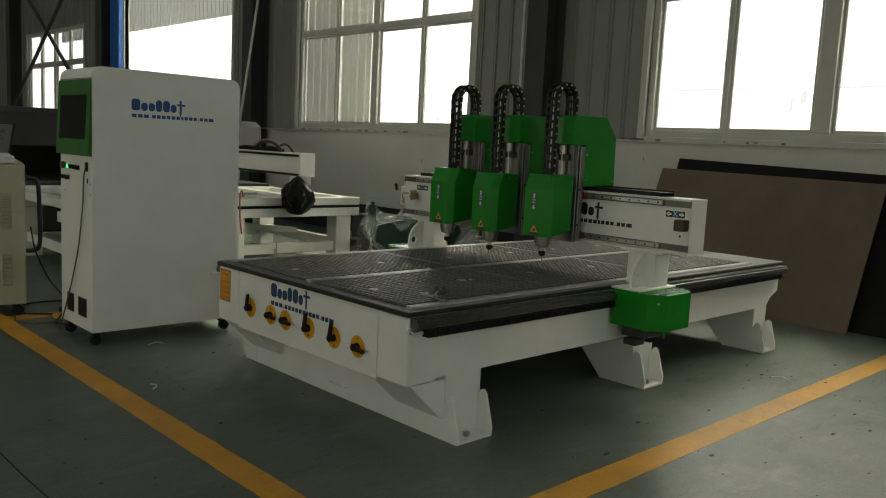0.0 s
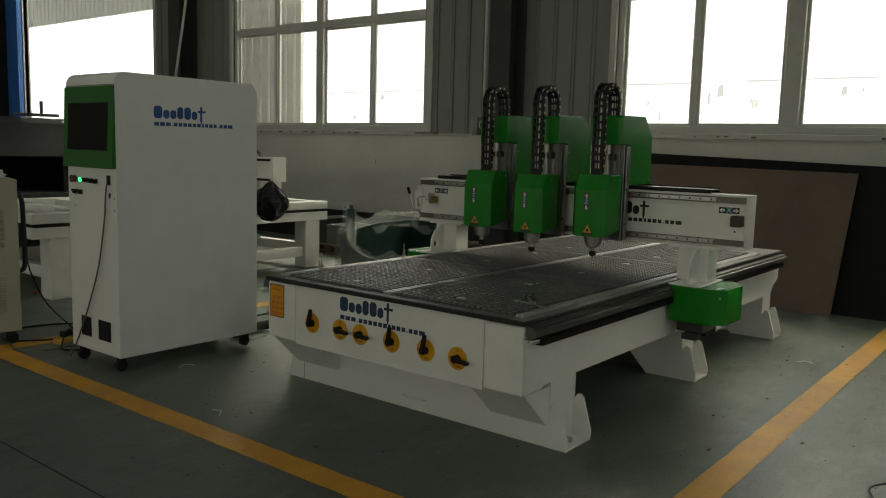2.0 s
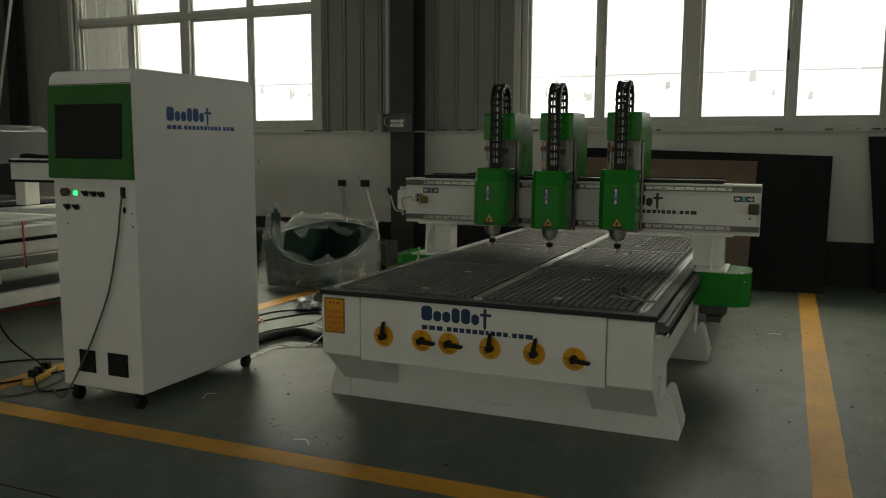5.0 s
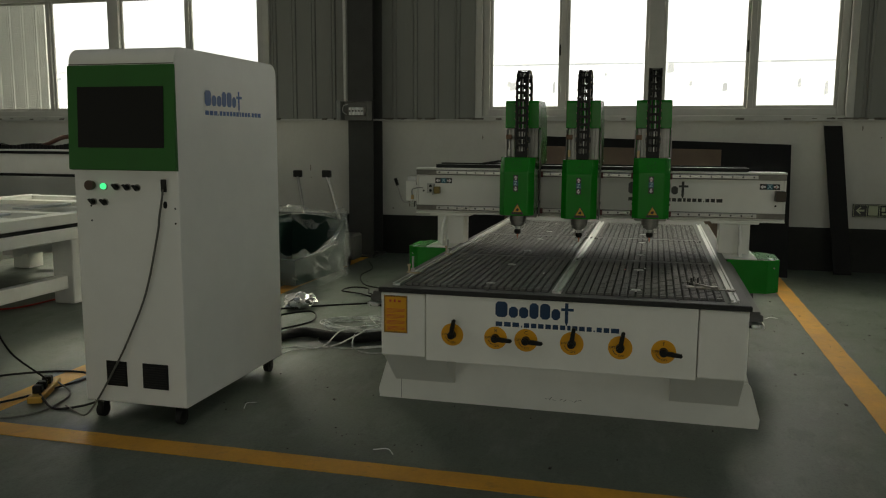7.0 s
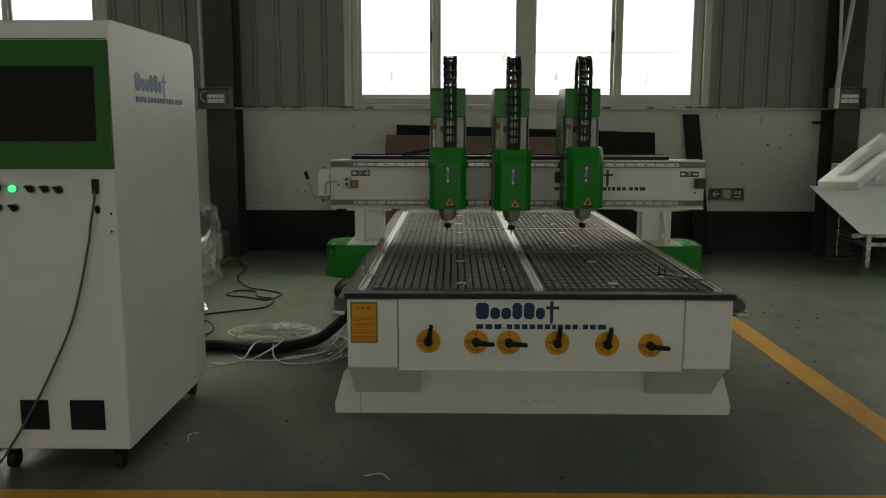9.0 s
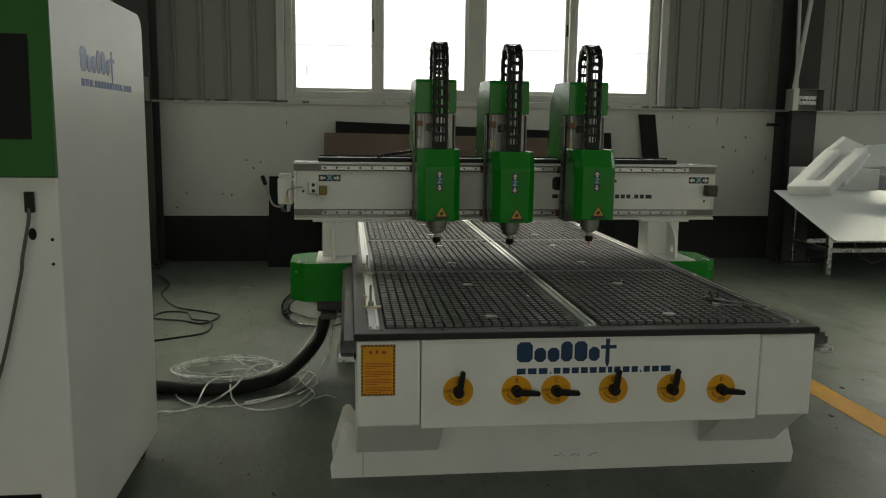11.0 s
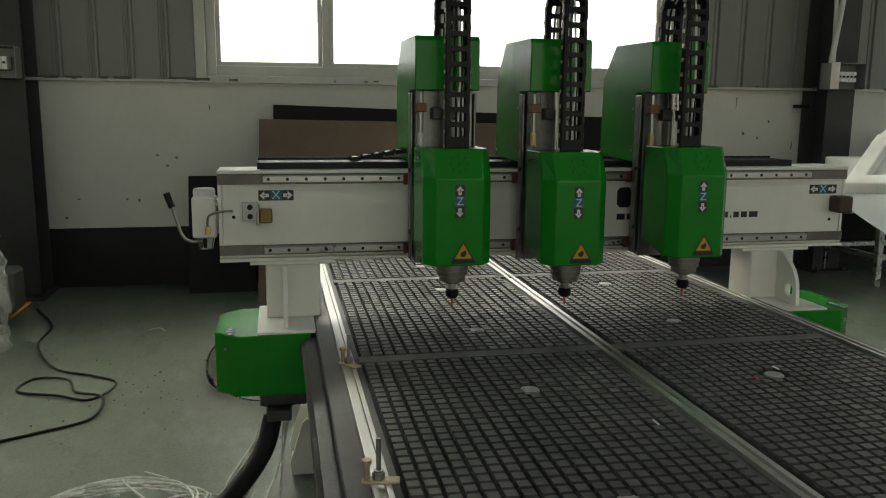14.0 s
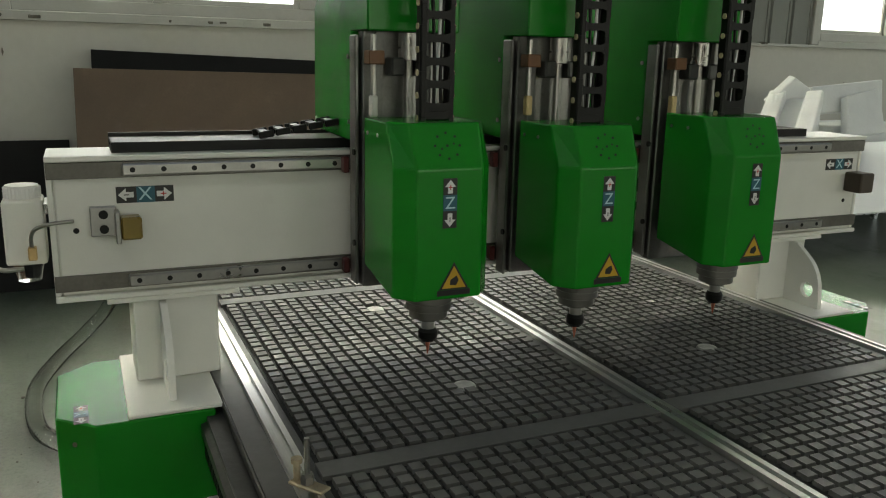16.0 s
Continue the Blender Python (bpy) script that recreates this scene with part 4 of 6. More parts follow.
for hx, hz in ((4.367, 0.946), (2.205, 0.90)):
    cyl_part("hole", (GX0 - 0.0008, hx, hz), (GX0 + 0.002, hx, hz), 0.006, BLACK, beam, seg=12)
logo(facing((-1, 0, 0), (GX0 - 0.0003, 3.056, 0.957)), 0.527, STICK_BLACK, beam)


def axis_sticker(frame4, length, letter, parent, vertical=False):
    """A black sticker: arrow, cyan letter field, arrow."""
    L, h = length, length * 0.30
    rot = frame4 @ Matrix.Rotation(radians(90), 4, "Z") if vertical else frame4
    s = flat_part("axis_sticker", rot, [rect(-L / 2, -h / 2, L / 2, h / 2)], 0.0006, STICK_BLACK, parent, "black axis sticker with white arrows")
    up = rot @ Matrix.Translation((0, 0, 0.0008))
    flat_part("field", up, [rect(-L * 0.15, -h / 2, L * 0.17, h / 2)], 0.0004, STICK_CYAN, s)
    arrow = lambda k: [(k * a * L, b * h) for a, b in ((0.47, 0), (0.33, 0.4), (0.33, 0.17), (0.2, 0.17), (0.2, -0.17), (0.33, -0.17), (0.33, -0.4))]
    flat_part("arrow", up, [arrow(1)], 0.0004, STICK_WHITE, s)
    flat_part("arrow", up, [arrow(-1)[::-1]], 0.0004, STICK_WHITE, s)
    bm = bmesh.new()
    lettering(bm, letter, h * 1.15, (frame4 if vertical else rot) @ Matrix.Translation((0, 0, 0.0014)), 0, 0, 0.0004)
    part("letter", bm, STICK_PALE, s)
    sign = [rect(-L * 0.37, -h * 0.03, -L * 0.28, h * 0.03)]
    flat_part("minus", up @ Matrix.Translation((0, 0, 0.0006)), sign, 0.0003, STICK_BLACK, s)
    flat_part("plus", up @ Matrix.Translation((0, 0, 0.0006)), [rect(L * 0.27, -h * 0.03, L * 0.37, h * 0.03), rect(L * 0.31, -h * 0.13, L * 0.33, -h * 0.0301), rect(L * 0.31, h * 0.0301, L * 0.33, h * 0.13)], 0.0003, STICK_RED, s)


axis_sticker(facing((-1, 0, 0), (GX0 - 0.0004, 4.232, 1.015)), 0.112, "X", beam)
axis_sticker(facing((-1, 0, 0), (GX0 - 0.0004, 2.242, 1.013)), 0.112, "X", beam)
# end stops on the gantry face
AMBER = mat("amber_rubber", (0.24, 0.165, 0.035), 0.3)
BROWN_RUBBER = mat("dark_brown_rubber", (0.045, 0.030, 0.018), 0.45)
y = 4.315
bm = bmesh.new()
rbox(bm, (GX0 - 0.018, y - 0.025, 0.935), (GX0 - 0.0005, y + 0.025, 0.995), 0.002)
rbox(bm, (GX0 - 0.06, y - 0.03, 0.925), (GX0 - 0.0185, y - 0.02, 0.99), 0.002)
stop = part("stop_bracket", bm, STEEL, beam)
for dz in (0.95, 0.98):
    cyl_part("bolt", (GX0 - 0.0185, y, dz), (GX0 - 0.024, y, dz), 0.009, BLACK, stop, seg=12)
box_part("bumper", (GX0 - 0.058, y - 0.07, 0.932), (GX0 - 0.02, y - 0.0305, 0.978), AMBER, stop, 0.004)
box_part("bumper", (GX0 - 0.062, 2.156, 0.930), (GX0 - 0.0005, 2.214, 0.990), BROWN_RUBBER, beam, 0.006, "dark brown rubber bumper", 2)

# oil pump at the gantry end
pump = bmesh.new()
rbox(pump, (3.872, 4.424, 0.875), (3.955, 4.500, 1.008), 0.006, 2)
pump = part("oil_pump", pump, WHITE, router, "white manual oil pump with a lever")
bm = bmesh.new()
cyl(bm, (3.913, 4.462, 1.0085), (3.913, 4.462, 1.034), 0.034, 0.031, 28)
for i in range(28):
    a = 2 * math.pi * i / 28
    rbox(bm, (3.913 + 0.0335 * math.cos(a) - 0.0015, 4.462 + 0.0335 * math.sin(a) - 0.0015, 1.010), (3.913 + 0.0335 * math.cos(a) + 0.0015, 4.462 + 0.0335 * math.sin(a) + 0.0015, 1.030))
part("cap", bm, STICK_WHITE, pump)
cyl_part("sight_bowl", (3.913, 4.462, 0.872), (3.913, 4.462, 0.835), 0.03, CLEAR_HOSE, pump, 0.022)
tube_part("lever", [(3.905, 4.47, 0.862), (3.9, 4.51, 0.862), (3.895, 4.535, 0.885), (3.89, 4.555, 0.955), (3.89, 4.563, 0.98)], 0.005, STEEL, pump)
tube_part("grip", [(3.89, 4.561, 0.975), (3.89, 4.57, 1.0), (3.888, 4.577, 1.022)], 0.011, BLACK, pump)
tube_part("oil_line", [(3.868, 4.45, 0.90), (3.85, 4.45, 0.935), (3.838, 4.44, 0.955), (3.832, 4.41, 0.965), (3.836, 4.37, 0.967)], 0.004, STEEL, pump)
box_part("fitting", (3.852, 4.442, 0.888), (3.872, 4.458, 0.915), BRASS, pump, 0.002)
box_part("pump_bracket", (3.86, 4.4155, 0.98), (3.95, 4.4235, 1.0), STEEL, pump, 0.001)

# posts, gussets and drive boxes at both ends
for s in (1, -1):
    ym = lambda y: CY + s * (y - CY)
    def span(a, b):
        return tuple(sorted((ym(a), ym(b))))
    a, b = span(4.095, 4.272)
    post = box_part("gantry_post", (3.845, a, 0.606), (3.985, b, 0.788), WHITE, router, 0.004)
    a2, b2 = span(4.05, 4.32)
    box_part("flange", (3.83, a2, 0.7885), (4.0, b2, 0.7995), WHITE, post, 0.002)
    a3, b3 = span(4.09, 4.30)
    box_part("base_plate", (3.668, a3, 0.5975), (4.03, b3, 0.6055), WHITE, post, 0.002)
    g0, g1 = span(4.204, 4.218)
    # curved web with a round hole
    out = [(3.8445, 0.606), (3.715, 0.606), (3.717, 0.64)] + [(3.80 - 0.083 * math.cos(t), 0.64 + 0.12 * math.sin(t)) for t in (0.35, 0.6, 0.85, 1.1)] + [(3.815, 0.785), (3.8445, 0.785)]
    bm = bmesh.new()
    hole = circle(3.762, 0.655, 0.023, 16)
    tb2 = bmesh.new()
    for d in (g0, g1):
        vo = [tb2.verts.new((x, d, z)) for x, z in out]
        vi = [tb2.verts.new((x, d, z)) for x, z in hole]
        eo = [tb2.edges.new((vo[i], vo[(i + 1) % len(vo)])) for i in range(len(vo))]
        ei = [tb2.edges.new((vi[i], vi[(i + 1) % len(vi)])) for i in range(len(vi))]
        bmesh.ops.triangle_fill(tb2, use_beauty=True, edges=eo + ei)
    n, m = len(out), len(hole)
    tb2.verts.ensure_lookup_table()
    for i in range(n):
        tb2.faces.new([tb2.verts[k] for k in (i, (i + 1) % n, n + m + (i + 1) % n, n + m + i)])
    for i in range(m):
        tb2.faces.new([tb2.verts[k] for k in (n + i, n + (i + 1) % m, n + m + n + (i + 1) % m, n + m + n + i)])
    merge(bm, tb2)
    part("web", bm, WHITE, post)
    # green drive box with cut corners
    outline = [(3.665, 4.135), (3.665, 4.36), (3.73, 4.432), (3.965, 4.432), (4.03, 4.36), (4.03, 4.135)]
    bm = bmesh.new()
    prism(bm, [(x, ym(y)) for x, y in outline], "z", 0.402, 0.597, 0.003)
    cover = part("drive_cover", bm, GREEN, router, "green steel drive cover with cut corners")
    for x, y in ((3.70, 4.3985), (4.0, 4.3985)):
        cyl_part("screw", (x, ym(y), 0.55), (x - 0.002, ym(y + 0.002), 0.55), 0.005, STEEL, cover, seg=8)
    axis_sticker(facing((0, 0, 1), (3.73, ym(4.385), 0.5974)) @ Matrix.Rotation(radians(90), 4, "Z"), 0.09, "Y", cover)
    a4, b4 = span(4.15, 4.30)
    bm = bmesh.new()
    rbox(bm, (3.75, a4, 0.335), (3.93, b4, 0.4015), 0.004)
    m0, m1 = span(4.2, 4.28)
    rbox(bm, (3.70, m0, 0.30), (3.79, m1, 0.3345), 0.004)
    part("drive_motor", bm, DARK_STEEL, router, "dark gear motor under the drive cover")
    box_part("motor_bracket", (3.944, a4, 0.315), (3.956, b4, 0.4013), DARK_GREEN, router, 0.002, "green motor bracket")
    box_part("terminal_box", (3.845, a4 + 0.02, 0.300), (3.925, b4 - 0.06, 0.3345), BLACK, router, 0.003)
    cyl_part("pinion", (3.86, ym(4.21), 0.30), (3.86, ym(4.21), 0.334), 0.028, STEEL, router)

# ---- the three spindle heads ----


def link_mesh(k):
    """One chain link, along z: side plates with flanges, cross bars with an oval gap between them, a pale pin each side."""
    bm = bmesh.new()
    d = 0.0009 * k
    for sy in (-1, 1):
        y0, y1 = sorted((sy * (0.030 - d), sy * (0.038 - d)))
        rbox(bm, (-0.0145 + d, y0, -0.028), (0.0145 - d, y1, 0.028), 0.004)
        for xx in (-0.0150 + d, 0.0118 - d):
            y0, y1 = sorted((sy * 0.0245, sy * (0.0365 - d)))
            rbox(bm, (xx, y0, -0.0255), (xx + 0.0032, y1, 0.0255), 0.0012)
    for xx in (-0.0146, 0.0116):
        prism(bm, [(-0.027, -0.012), (-0.017, -0.0075), (0.017, -0.0075), (0.027, -0.012), (0.027, 0.012), (0.017, 0.0075), (-0.017, 0.0075), (-0.027, 0.012)], "x", xx, xx + 0.003)
    n = len(bm.faces)
    for sy in (-1, 1):
        y0, y1 = sorted((sy * (0.0382 - d), sy * 0.0405))
        cyl(bm, (0, y0, 0.0225), (0, y1, 0.0225), 0.0065, seg=10)
    bm.faces.ensure_lookup_table()
    for f in bm.faces[n:]:
        f.material_index = 1
    me = bpy.data.meshes.new("link")
    bm.to_mesh(me)
    bm.free()
    me.materials.append(BLACK)
    me.materials.append(PIN)
    return me


LINKS = [link_mesh(0), link_mesh(1)]


SPINDLE = mat("spindle_steel", (0.2, 0.195, 0.18), 0.34, metal=0.9, vary=0.15, fine=150, stretch=(1, 1, 6))


WIPER_RED = mat("dark_red_plastic", (0.09, 0.013, 0.013), 0.45)
SENSOR_BROWN = mat("orange_brown_sensor", (0.17, 0.075, 0.03), 0.45, vary=0.15, scale=20)
CUSHION_WHITE = mat("white_rubber", (0.62, 0.61, 0.57), 0.6)
CUSHION_CREAM = mat("cream_rubber", (0.62, 0.46, 0.24), 0.6)


def spindle_head(y, dz, yc):
    base = origin_of(router).translation
    zb, zt = 0.832 + dz, 1.178 + dz
    w = 0.104
    # cover: bevelled box, open looking down from the top
    def ring(xf, z, cw, xc):
        return [(3.705, -w, z), (xc, -w, z), (xf, -cw, z), (xf, cw, z), (xc, w, z), (3.705, w, z)]
    rings = [ring(3.494, zb, 0.070, 3.535), ring(3.494, zt - 0.085, 0.070, 3.535), ring(3.530, zt, 0.075, 3.575)]
    rings[0] = [(x if x > 3.6 else x, a, z + (0.03 if x > 3.6 else 0)) for x, a, z in rings[0]]
    bm = bmesh.new()
    vs = [[bm.verts.new((x, y + a, z)) for x, a, z in r] for r in rings]
    for r0, r1 in zip(vs, vs[1:]):
        for i in range(6):
            bm.faces.new((r0[i], r0[(i + 1) % 6], r1[(i + 1) % 6], r1[i]))
    bm.faces.new(vs[0][::-1])
    bm.faces.new(vs[2])
    bmesh.ops.bevel(bm, geom=bm.edges[:], offset=0.004, segments=2, profile=0.5, affect="EDGES")
    cover = part("head_cover", bm, GREEN, router, "green spindle cover with bevelled front")
    # vent holes on the sloping top of the front
    n = Vector((-0.085, 0, 0.036)).normalized()
    fr = facing(n, Vector((3.5125, y, zt - 0.0425)) + n * 0.0006)
    dots = [circle(0.026 * math.cos(k * math.pi / 4), 0.026 * math.sin(k * math.pi / 4), 0.0028, 8) for k in range(8)] + [circle(0.0, 0.0, 0.0028, 8), circle(0.014, 0.004, 0.0022, 8), circle(-0.012, -0.006, 0.0022, 8)]
    flat_part("vent_holes", fr, dots, 0.0006, BLACK, cover)
    axis_sticker(facing((-1, 0, 0), (3.4936, y, 1.026 + dz)), 0.098, "Z", cover, True)
    tf = facing((-1, 0, 0), (3.4936, y - 0.012, 0.872 + dz))
    tri = lambda r: [(-r * 0.9, -r * 0.55), (r * 0.9, -r * 0.55), (0, r)]
    ws = flat_part("warning_triangle", tf, [tri(0.036), rect(-0.036, -0.032, 0.036, -0.0205)], 0.0005, STICK_BLACK, cover, "yellow triangular warning sticker")
    flat_part("field", tf @ Matrix.Translation((0, -0.001, 0.0006)), [tri(0.029)], 0.0004, YELLOW, ws)
    flat_part("symbol", tf @ Matrix.Translation((0, 0, 0.0012)), [[(-0.009, -0.010), (0.004, -0.012), (0.010, -0.002), (0.006, 0.008), (-0.002, 0.004), (-0.008, 0.0)]], 0.0003, STICK_BLACK, ws)
    for px in (3.62, 3.68):
        for sy in (1, -1):
            cyl_part("screw", (px, y + sy * w, zt - 0.03), (px, y + sy * (w + 0.002), zt - 0.03), 0.004, STEEL, cover, seg=8)
    # slide: back plate, side plates, screw and rails
    slide = box_part("slide_plate", (3.745, y - 0.0935, 0.80), (3.775, y + 0.0935, 1.36), SLIDE_STEEL, router, 0.003, "grey machined slide plate")
    for sy in (1, -1):
        a, b = sorted((y + sy * 0.099, y + sy * 0.108))
        box_part("side_plate", (3.752, a, 0.805 + dz), (3.792, b, 1.345), SLIDE_STEEL, slide, 0.003)
    for sy in (1, -1):
        box_part("slide_rail", (3.728, y + sy * 0.062 - 0.009, 1.12), (3.7445, y + sy * 0.062 + 0.009, 1.352), SLIDE_STEEL, slide, 0.002)
        cyl_part("bolt", (3.756, y + sy * 0.108, 0.9), (3.756, y + sy * 0.112, 0.9), 0.007, BLACK, slide, seg=10)
        cyl_part("bolt", (3.756, y + sy * 0.108, 1.1), (3.756, y + sy * 0.112, 1.1), 0.007, BLACK, slide, seg=10)
        box_part("rail_block", (3.776, y + sy * 0.07 - 0.03, 1.045), (3.815, y + sy * 0.07 + 0.03, 1.092), DARK_STEEL, slide, 0.003)
        box_part("rail_block", (3.776, y + sy * 0.07 - 0.03, 0.816), (3.815, y + sy * 0.07 + 0.03, 0.863), DARK_STEEL, slide, 0.003)
    for z0, z1 in ((1.05, 1.085), (0.822, 0.856)):
        for sy in (1, -1):
            lo, hi = sorted((y + sy * 0.1085, y + sy * 0.121))
            box_part("wiper", (3.793, lo, z0), (3.815, hi, z1), WIPER_RED, slide, 0.002, "dark red rail wiper")
    bm = bmesh.new()
    zz = 1.15
    while zz < 1.29:
        cyl(bm, (3.722, y + 0.0, zz), (3.722, y + 0.0, zz + 0.0035), 0.0105, seg=12)
        cyl(bm, (3.722, y + 0.0, zz + 0.0035), (3.722, y + 0.0, zz + 0.006), 0.0085, seg=12)
        zz += 0.006
    part("ball_screw", bm, STEEL, slide)
    bm = bmesh.new()
    cyl(bm, (3.722, y, 1.295), (3.722, y, 1.318), 0.021)
    cyl(bm, (3.722, y, 1.318), (3.722, y, 1.322), 0.016)
    cyl(bm, (3.722, y, 1.322), (3.722, y, 1.35), 0.021)
    part("coupling", bm, STEEL, slide)
    box_part("bearing_block", (3.70, y - 0.045, 1.262), (3.744, y - 0.015, 1.30), DARK_STEEL, slide, 0.004)
    box_part("bearing_block", (3.70, y + 0.015, 1.262), (3.744, y + 0.045, 1.30), DARK_STEEL, slide, 0.004)
    cyl_part("gas_strut", (3.715, y + 0.08, 1.18), (3.715, y + 0.08, 1.345), 0.006, STEEL, slide, seg=10)
    box_part("cushion", (3.702, y + 0.074, 1.178), (3.722, y + 0.089, 1.222), (CUSHION_WHITE if y > 3.6 else CUSHION_CREAM), slide, 0.003)
    box_part("sensor", (3.69, y + 0.064, 1.285), (3.725, y + 0.098, 1.313), SENSOR_BROWN, slide, 0.002)
    # motor cover behind
    bm = bmesh.new()
    prism(bm, [(3.688, 1.352), (3.688, 1.505), (3.697, 1.517), (3.985, 1.522), (4.09, 1.41), (4.10, 1.125), (3.80, 1.118), (3.80, 1.352)], "y", y - 0.102, y + 0.102, 0.003)
    mc = part("motor_cover", bm, GREEN, router, "green folded-sheet motor cover")
    for px, pz in ((3.815, 1.16), (3.815, 1.30), (4.08, 1.15)):
        for sy in (1, -1):
            cyl_part("screw", (px, y + sy * 0.102, pz), (px, y + sy * 0.105, pz), 0.005, STEEL, mc, seg=8)
    # spindle
    bm = bmesh.new()
    cyl(bm, (3.592, y, 0.855 + dz), (3.592, y, 0.806 + dz), 0.050, seg=32)
    cyl(bm, (3.592, y, 0.806 + dz), (3.592, y, 0.803 + dz), 0.046, seg=32)
    cyl(bm, (3.592, y, 0.803 + dz), (3.592, y, 0.788 + dz), 0.048, seg=32)
    cyl(bm, (3.592, y, 0.788 + dz), (3.592, y, 0.785 + dz), 0.038, seg=32)
    cyl(bm, (3.592, y, 0.785 + dz), (3.592, y, 0.770 + dz), 0.041, seg=32)
    cyl(bm, (3.592, y, 0.770 + dz), (3.592, y, 0.762 + dz), 0.028, 0.024, 24)
    spindle = part("spindle", bm, SPINDLE, router, "steel spindle nose")
    cyl_part("shaft", (3.592, y, 0.762 + dz), (3.592, y, 0.742 + dz), 0.014, STEEL, spindle)
    bm = bmesh.new()
    cyl(bm, (3.592, y, 0.743 + dz), (3.592, y, 0.736 + dz), 0.017, 0.021, 16)
    cyl(bm, (3.592, y, 0.736 + dz), (3.592, y, 0.722 + dz), 0.021, 0.0205, 16)
    cyl(bm, (3.592, y, 0.722 + dz), (3.592, y, 0.714 + dz), 0.0205, 0.014, 16)
    part("collet_nut", bm, BLACK, spindle)
    cyl_part("cutter", (3.592, y, 0.714 + dz), (3.592, y, 0.684 + dz), 0.006, COPPER_RED, spindle, 0.001, 10)
    # cable chain: up from the head, over, down to the motor cover
    xa, xb, ztop = 3.605, 3.775, 1.598 + dz * 0.3
    r = (xb - xa) / 2
    path = [(xa, 1.16 + dz + i * 0.0445) for i in range(int((ztop - 1.15 - dz) / 0.0445))]
    path += [(xa + r - r * math.cos(t), ztop + r * math.sin(t)) for t in [k * math.pi / 6 for k in range(7)]]
    path += [(xb, ztop - 0.0445 - i * 0.0445) for i in range(2)]
    bm = bmesh.new()
    rbox(bm, (xa - 0.014, yc - 0.034, zt + 0.0005), (xa + 0.014, yc + 0.034, zt + 0.02), 0.002)
    chain = part("cable_chain", bm, BLACK, router, "looped black plastic cable chain")
    pts = path
    for i, (x, z) in enumerate(pts):
        q = pts[min(i + 1, len(pts) - 1)]
        p = pts[max(i - 1, 0)]
        ang = math.atan2(q[0] - p[0], q[1] - p[1])
        o = new("link", LINKS[i % 2])
        o.parent = chain
        o.matrix_basis = Matrix.Translation((x - base.x, yc - base.y, z - base.z)) @ Matrix.Rotation(ang, 4, "Y")
    cable = [Vector((x, 0, z)) for x, z in pts]
    for k, (dy, mm) in enumerate(((-0.016, BLACK), (-0.004, WIRE_WHITE), (0.006, BLACK), (0.016, GREY_CABLE))):
        bm = bmesh.new()
        tube(bm, [Vector((v.x + 0.003 * math.sin(i * 0.7 + k), yc + dy + 0.004 * math.sin(i * 0.5 + k * 2), v.z)) for i, v in enumerate(cable)], 0.0036, 6)
        part("cable", bm, mm, chain)


spindle_head(3.700, 0.0, 3.688)
spindle_head(3.330, -0.010, 3.322)
spindle_head(2.920, 0.004, 2.920)

# ---- things on the bed ----


CLAMP_METAL = mat("worn_zinc_yellow_steel", (0.55, 0.46, 0.32), 0.4, metal=0.6, vary=0.2, scale=30, fine=200)


def clamp(x, y, turn):
    z = ZP + 0.0114
    c = thing("bed_clamp", (x, y, z), "worn yellowish steel clamp plate with upright bolts on a rail", "clamp", "bed clamps", turn=turn)
    def add(name, bm, m, label=""):
        bm.transform(origin_of(c))
        return part(name, bm, m, c, label)
    bm = bmesh.new()
    rbox(bm, (-0.035, -0.013, 0.0), (0.035, 0.013, 0.006), 0.002)
    add("plate", bm, CLAMP_METAL)
    bm = bmesh.new()
    cyl(bm, (0.004, 0, 0.0065), (0.004, 0, 0.085), 0.0045, seg=10)
    add("stud", bm, STEEL)
    bm = bmesh.new()
    cyl(bm, (0.004, 0, 0.0065), (0.004, 0, 0.020), 0.0115, seg=6)
    cyl(bm, (0.004, 0, 0.020), (0.004, 0, 0.024), 0.009, seg=10)
    add("nut", bm, STEEL)
    bm = bmesh.new()
    cyl(bm, (0.026, 0, 0.0065), (0.026, 0, 0.036), 0.006, seg=10)
    cyl(bm, (0.026, 0, 0.036), (0.026, 0, 0.044), 0.0095, seg=10)
    add("set_screw", bm, CLAMP_METAL)
    return c


clamp(2.556, 4.052, 80)
clamp(3.25, 4.050, 35)


def wrench(x, y, turn, z, L):
    w = thing("wrench", (x, y, z), "chrome open-ended spanner lying on the bed corner", "wrench", "spanners", turn=turn)
    bm = bmesh.new()
    rbox(bm, (-L / 2 + 0.015, -0.006, 0), (L / 2 - 0.015, 0.006, 0.006), 0.002)
    for s in (-1, 1):
        pts = [(s * (L / 2 + a), b) for a, b in ((-0.025, -0.006), (-0.012, -0.017), (0.006, -0.015), (0.008, -0.006), (-0.006, -0.005), (-0.006, 0.005), (0.008, 0.006), (0.006, 0.015), (-0.012, 0.017), (-0.025, 0.006))]
        prism(bm, pts, "z", 0, 0.008)
    bm.transform(origin_of(w))
    part("body", bm, STEEL, w)
    return w


wrench(2.50, 2.64, 75, ZP + 0.0114, 0.2)
wrench(2.545, 2.675, 40, ZP + 0.0196, 0.17)
nb = thing("bolt_set", (2.60, 2.69, ZP + 0.0112), "small dark bolts and nuts lying on the bed", "bolts")
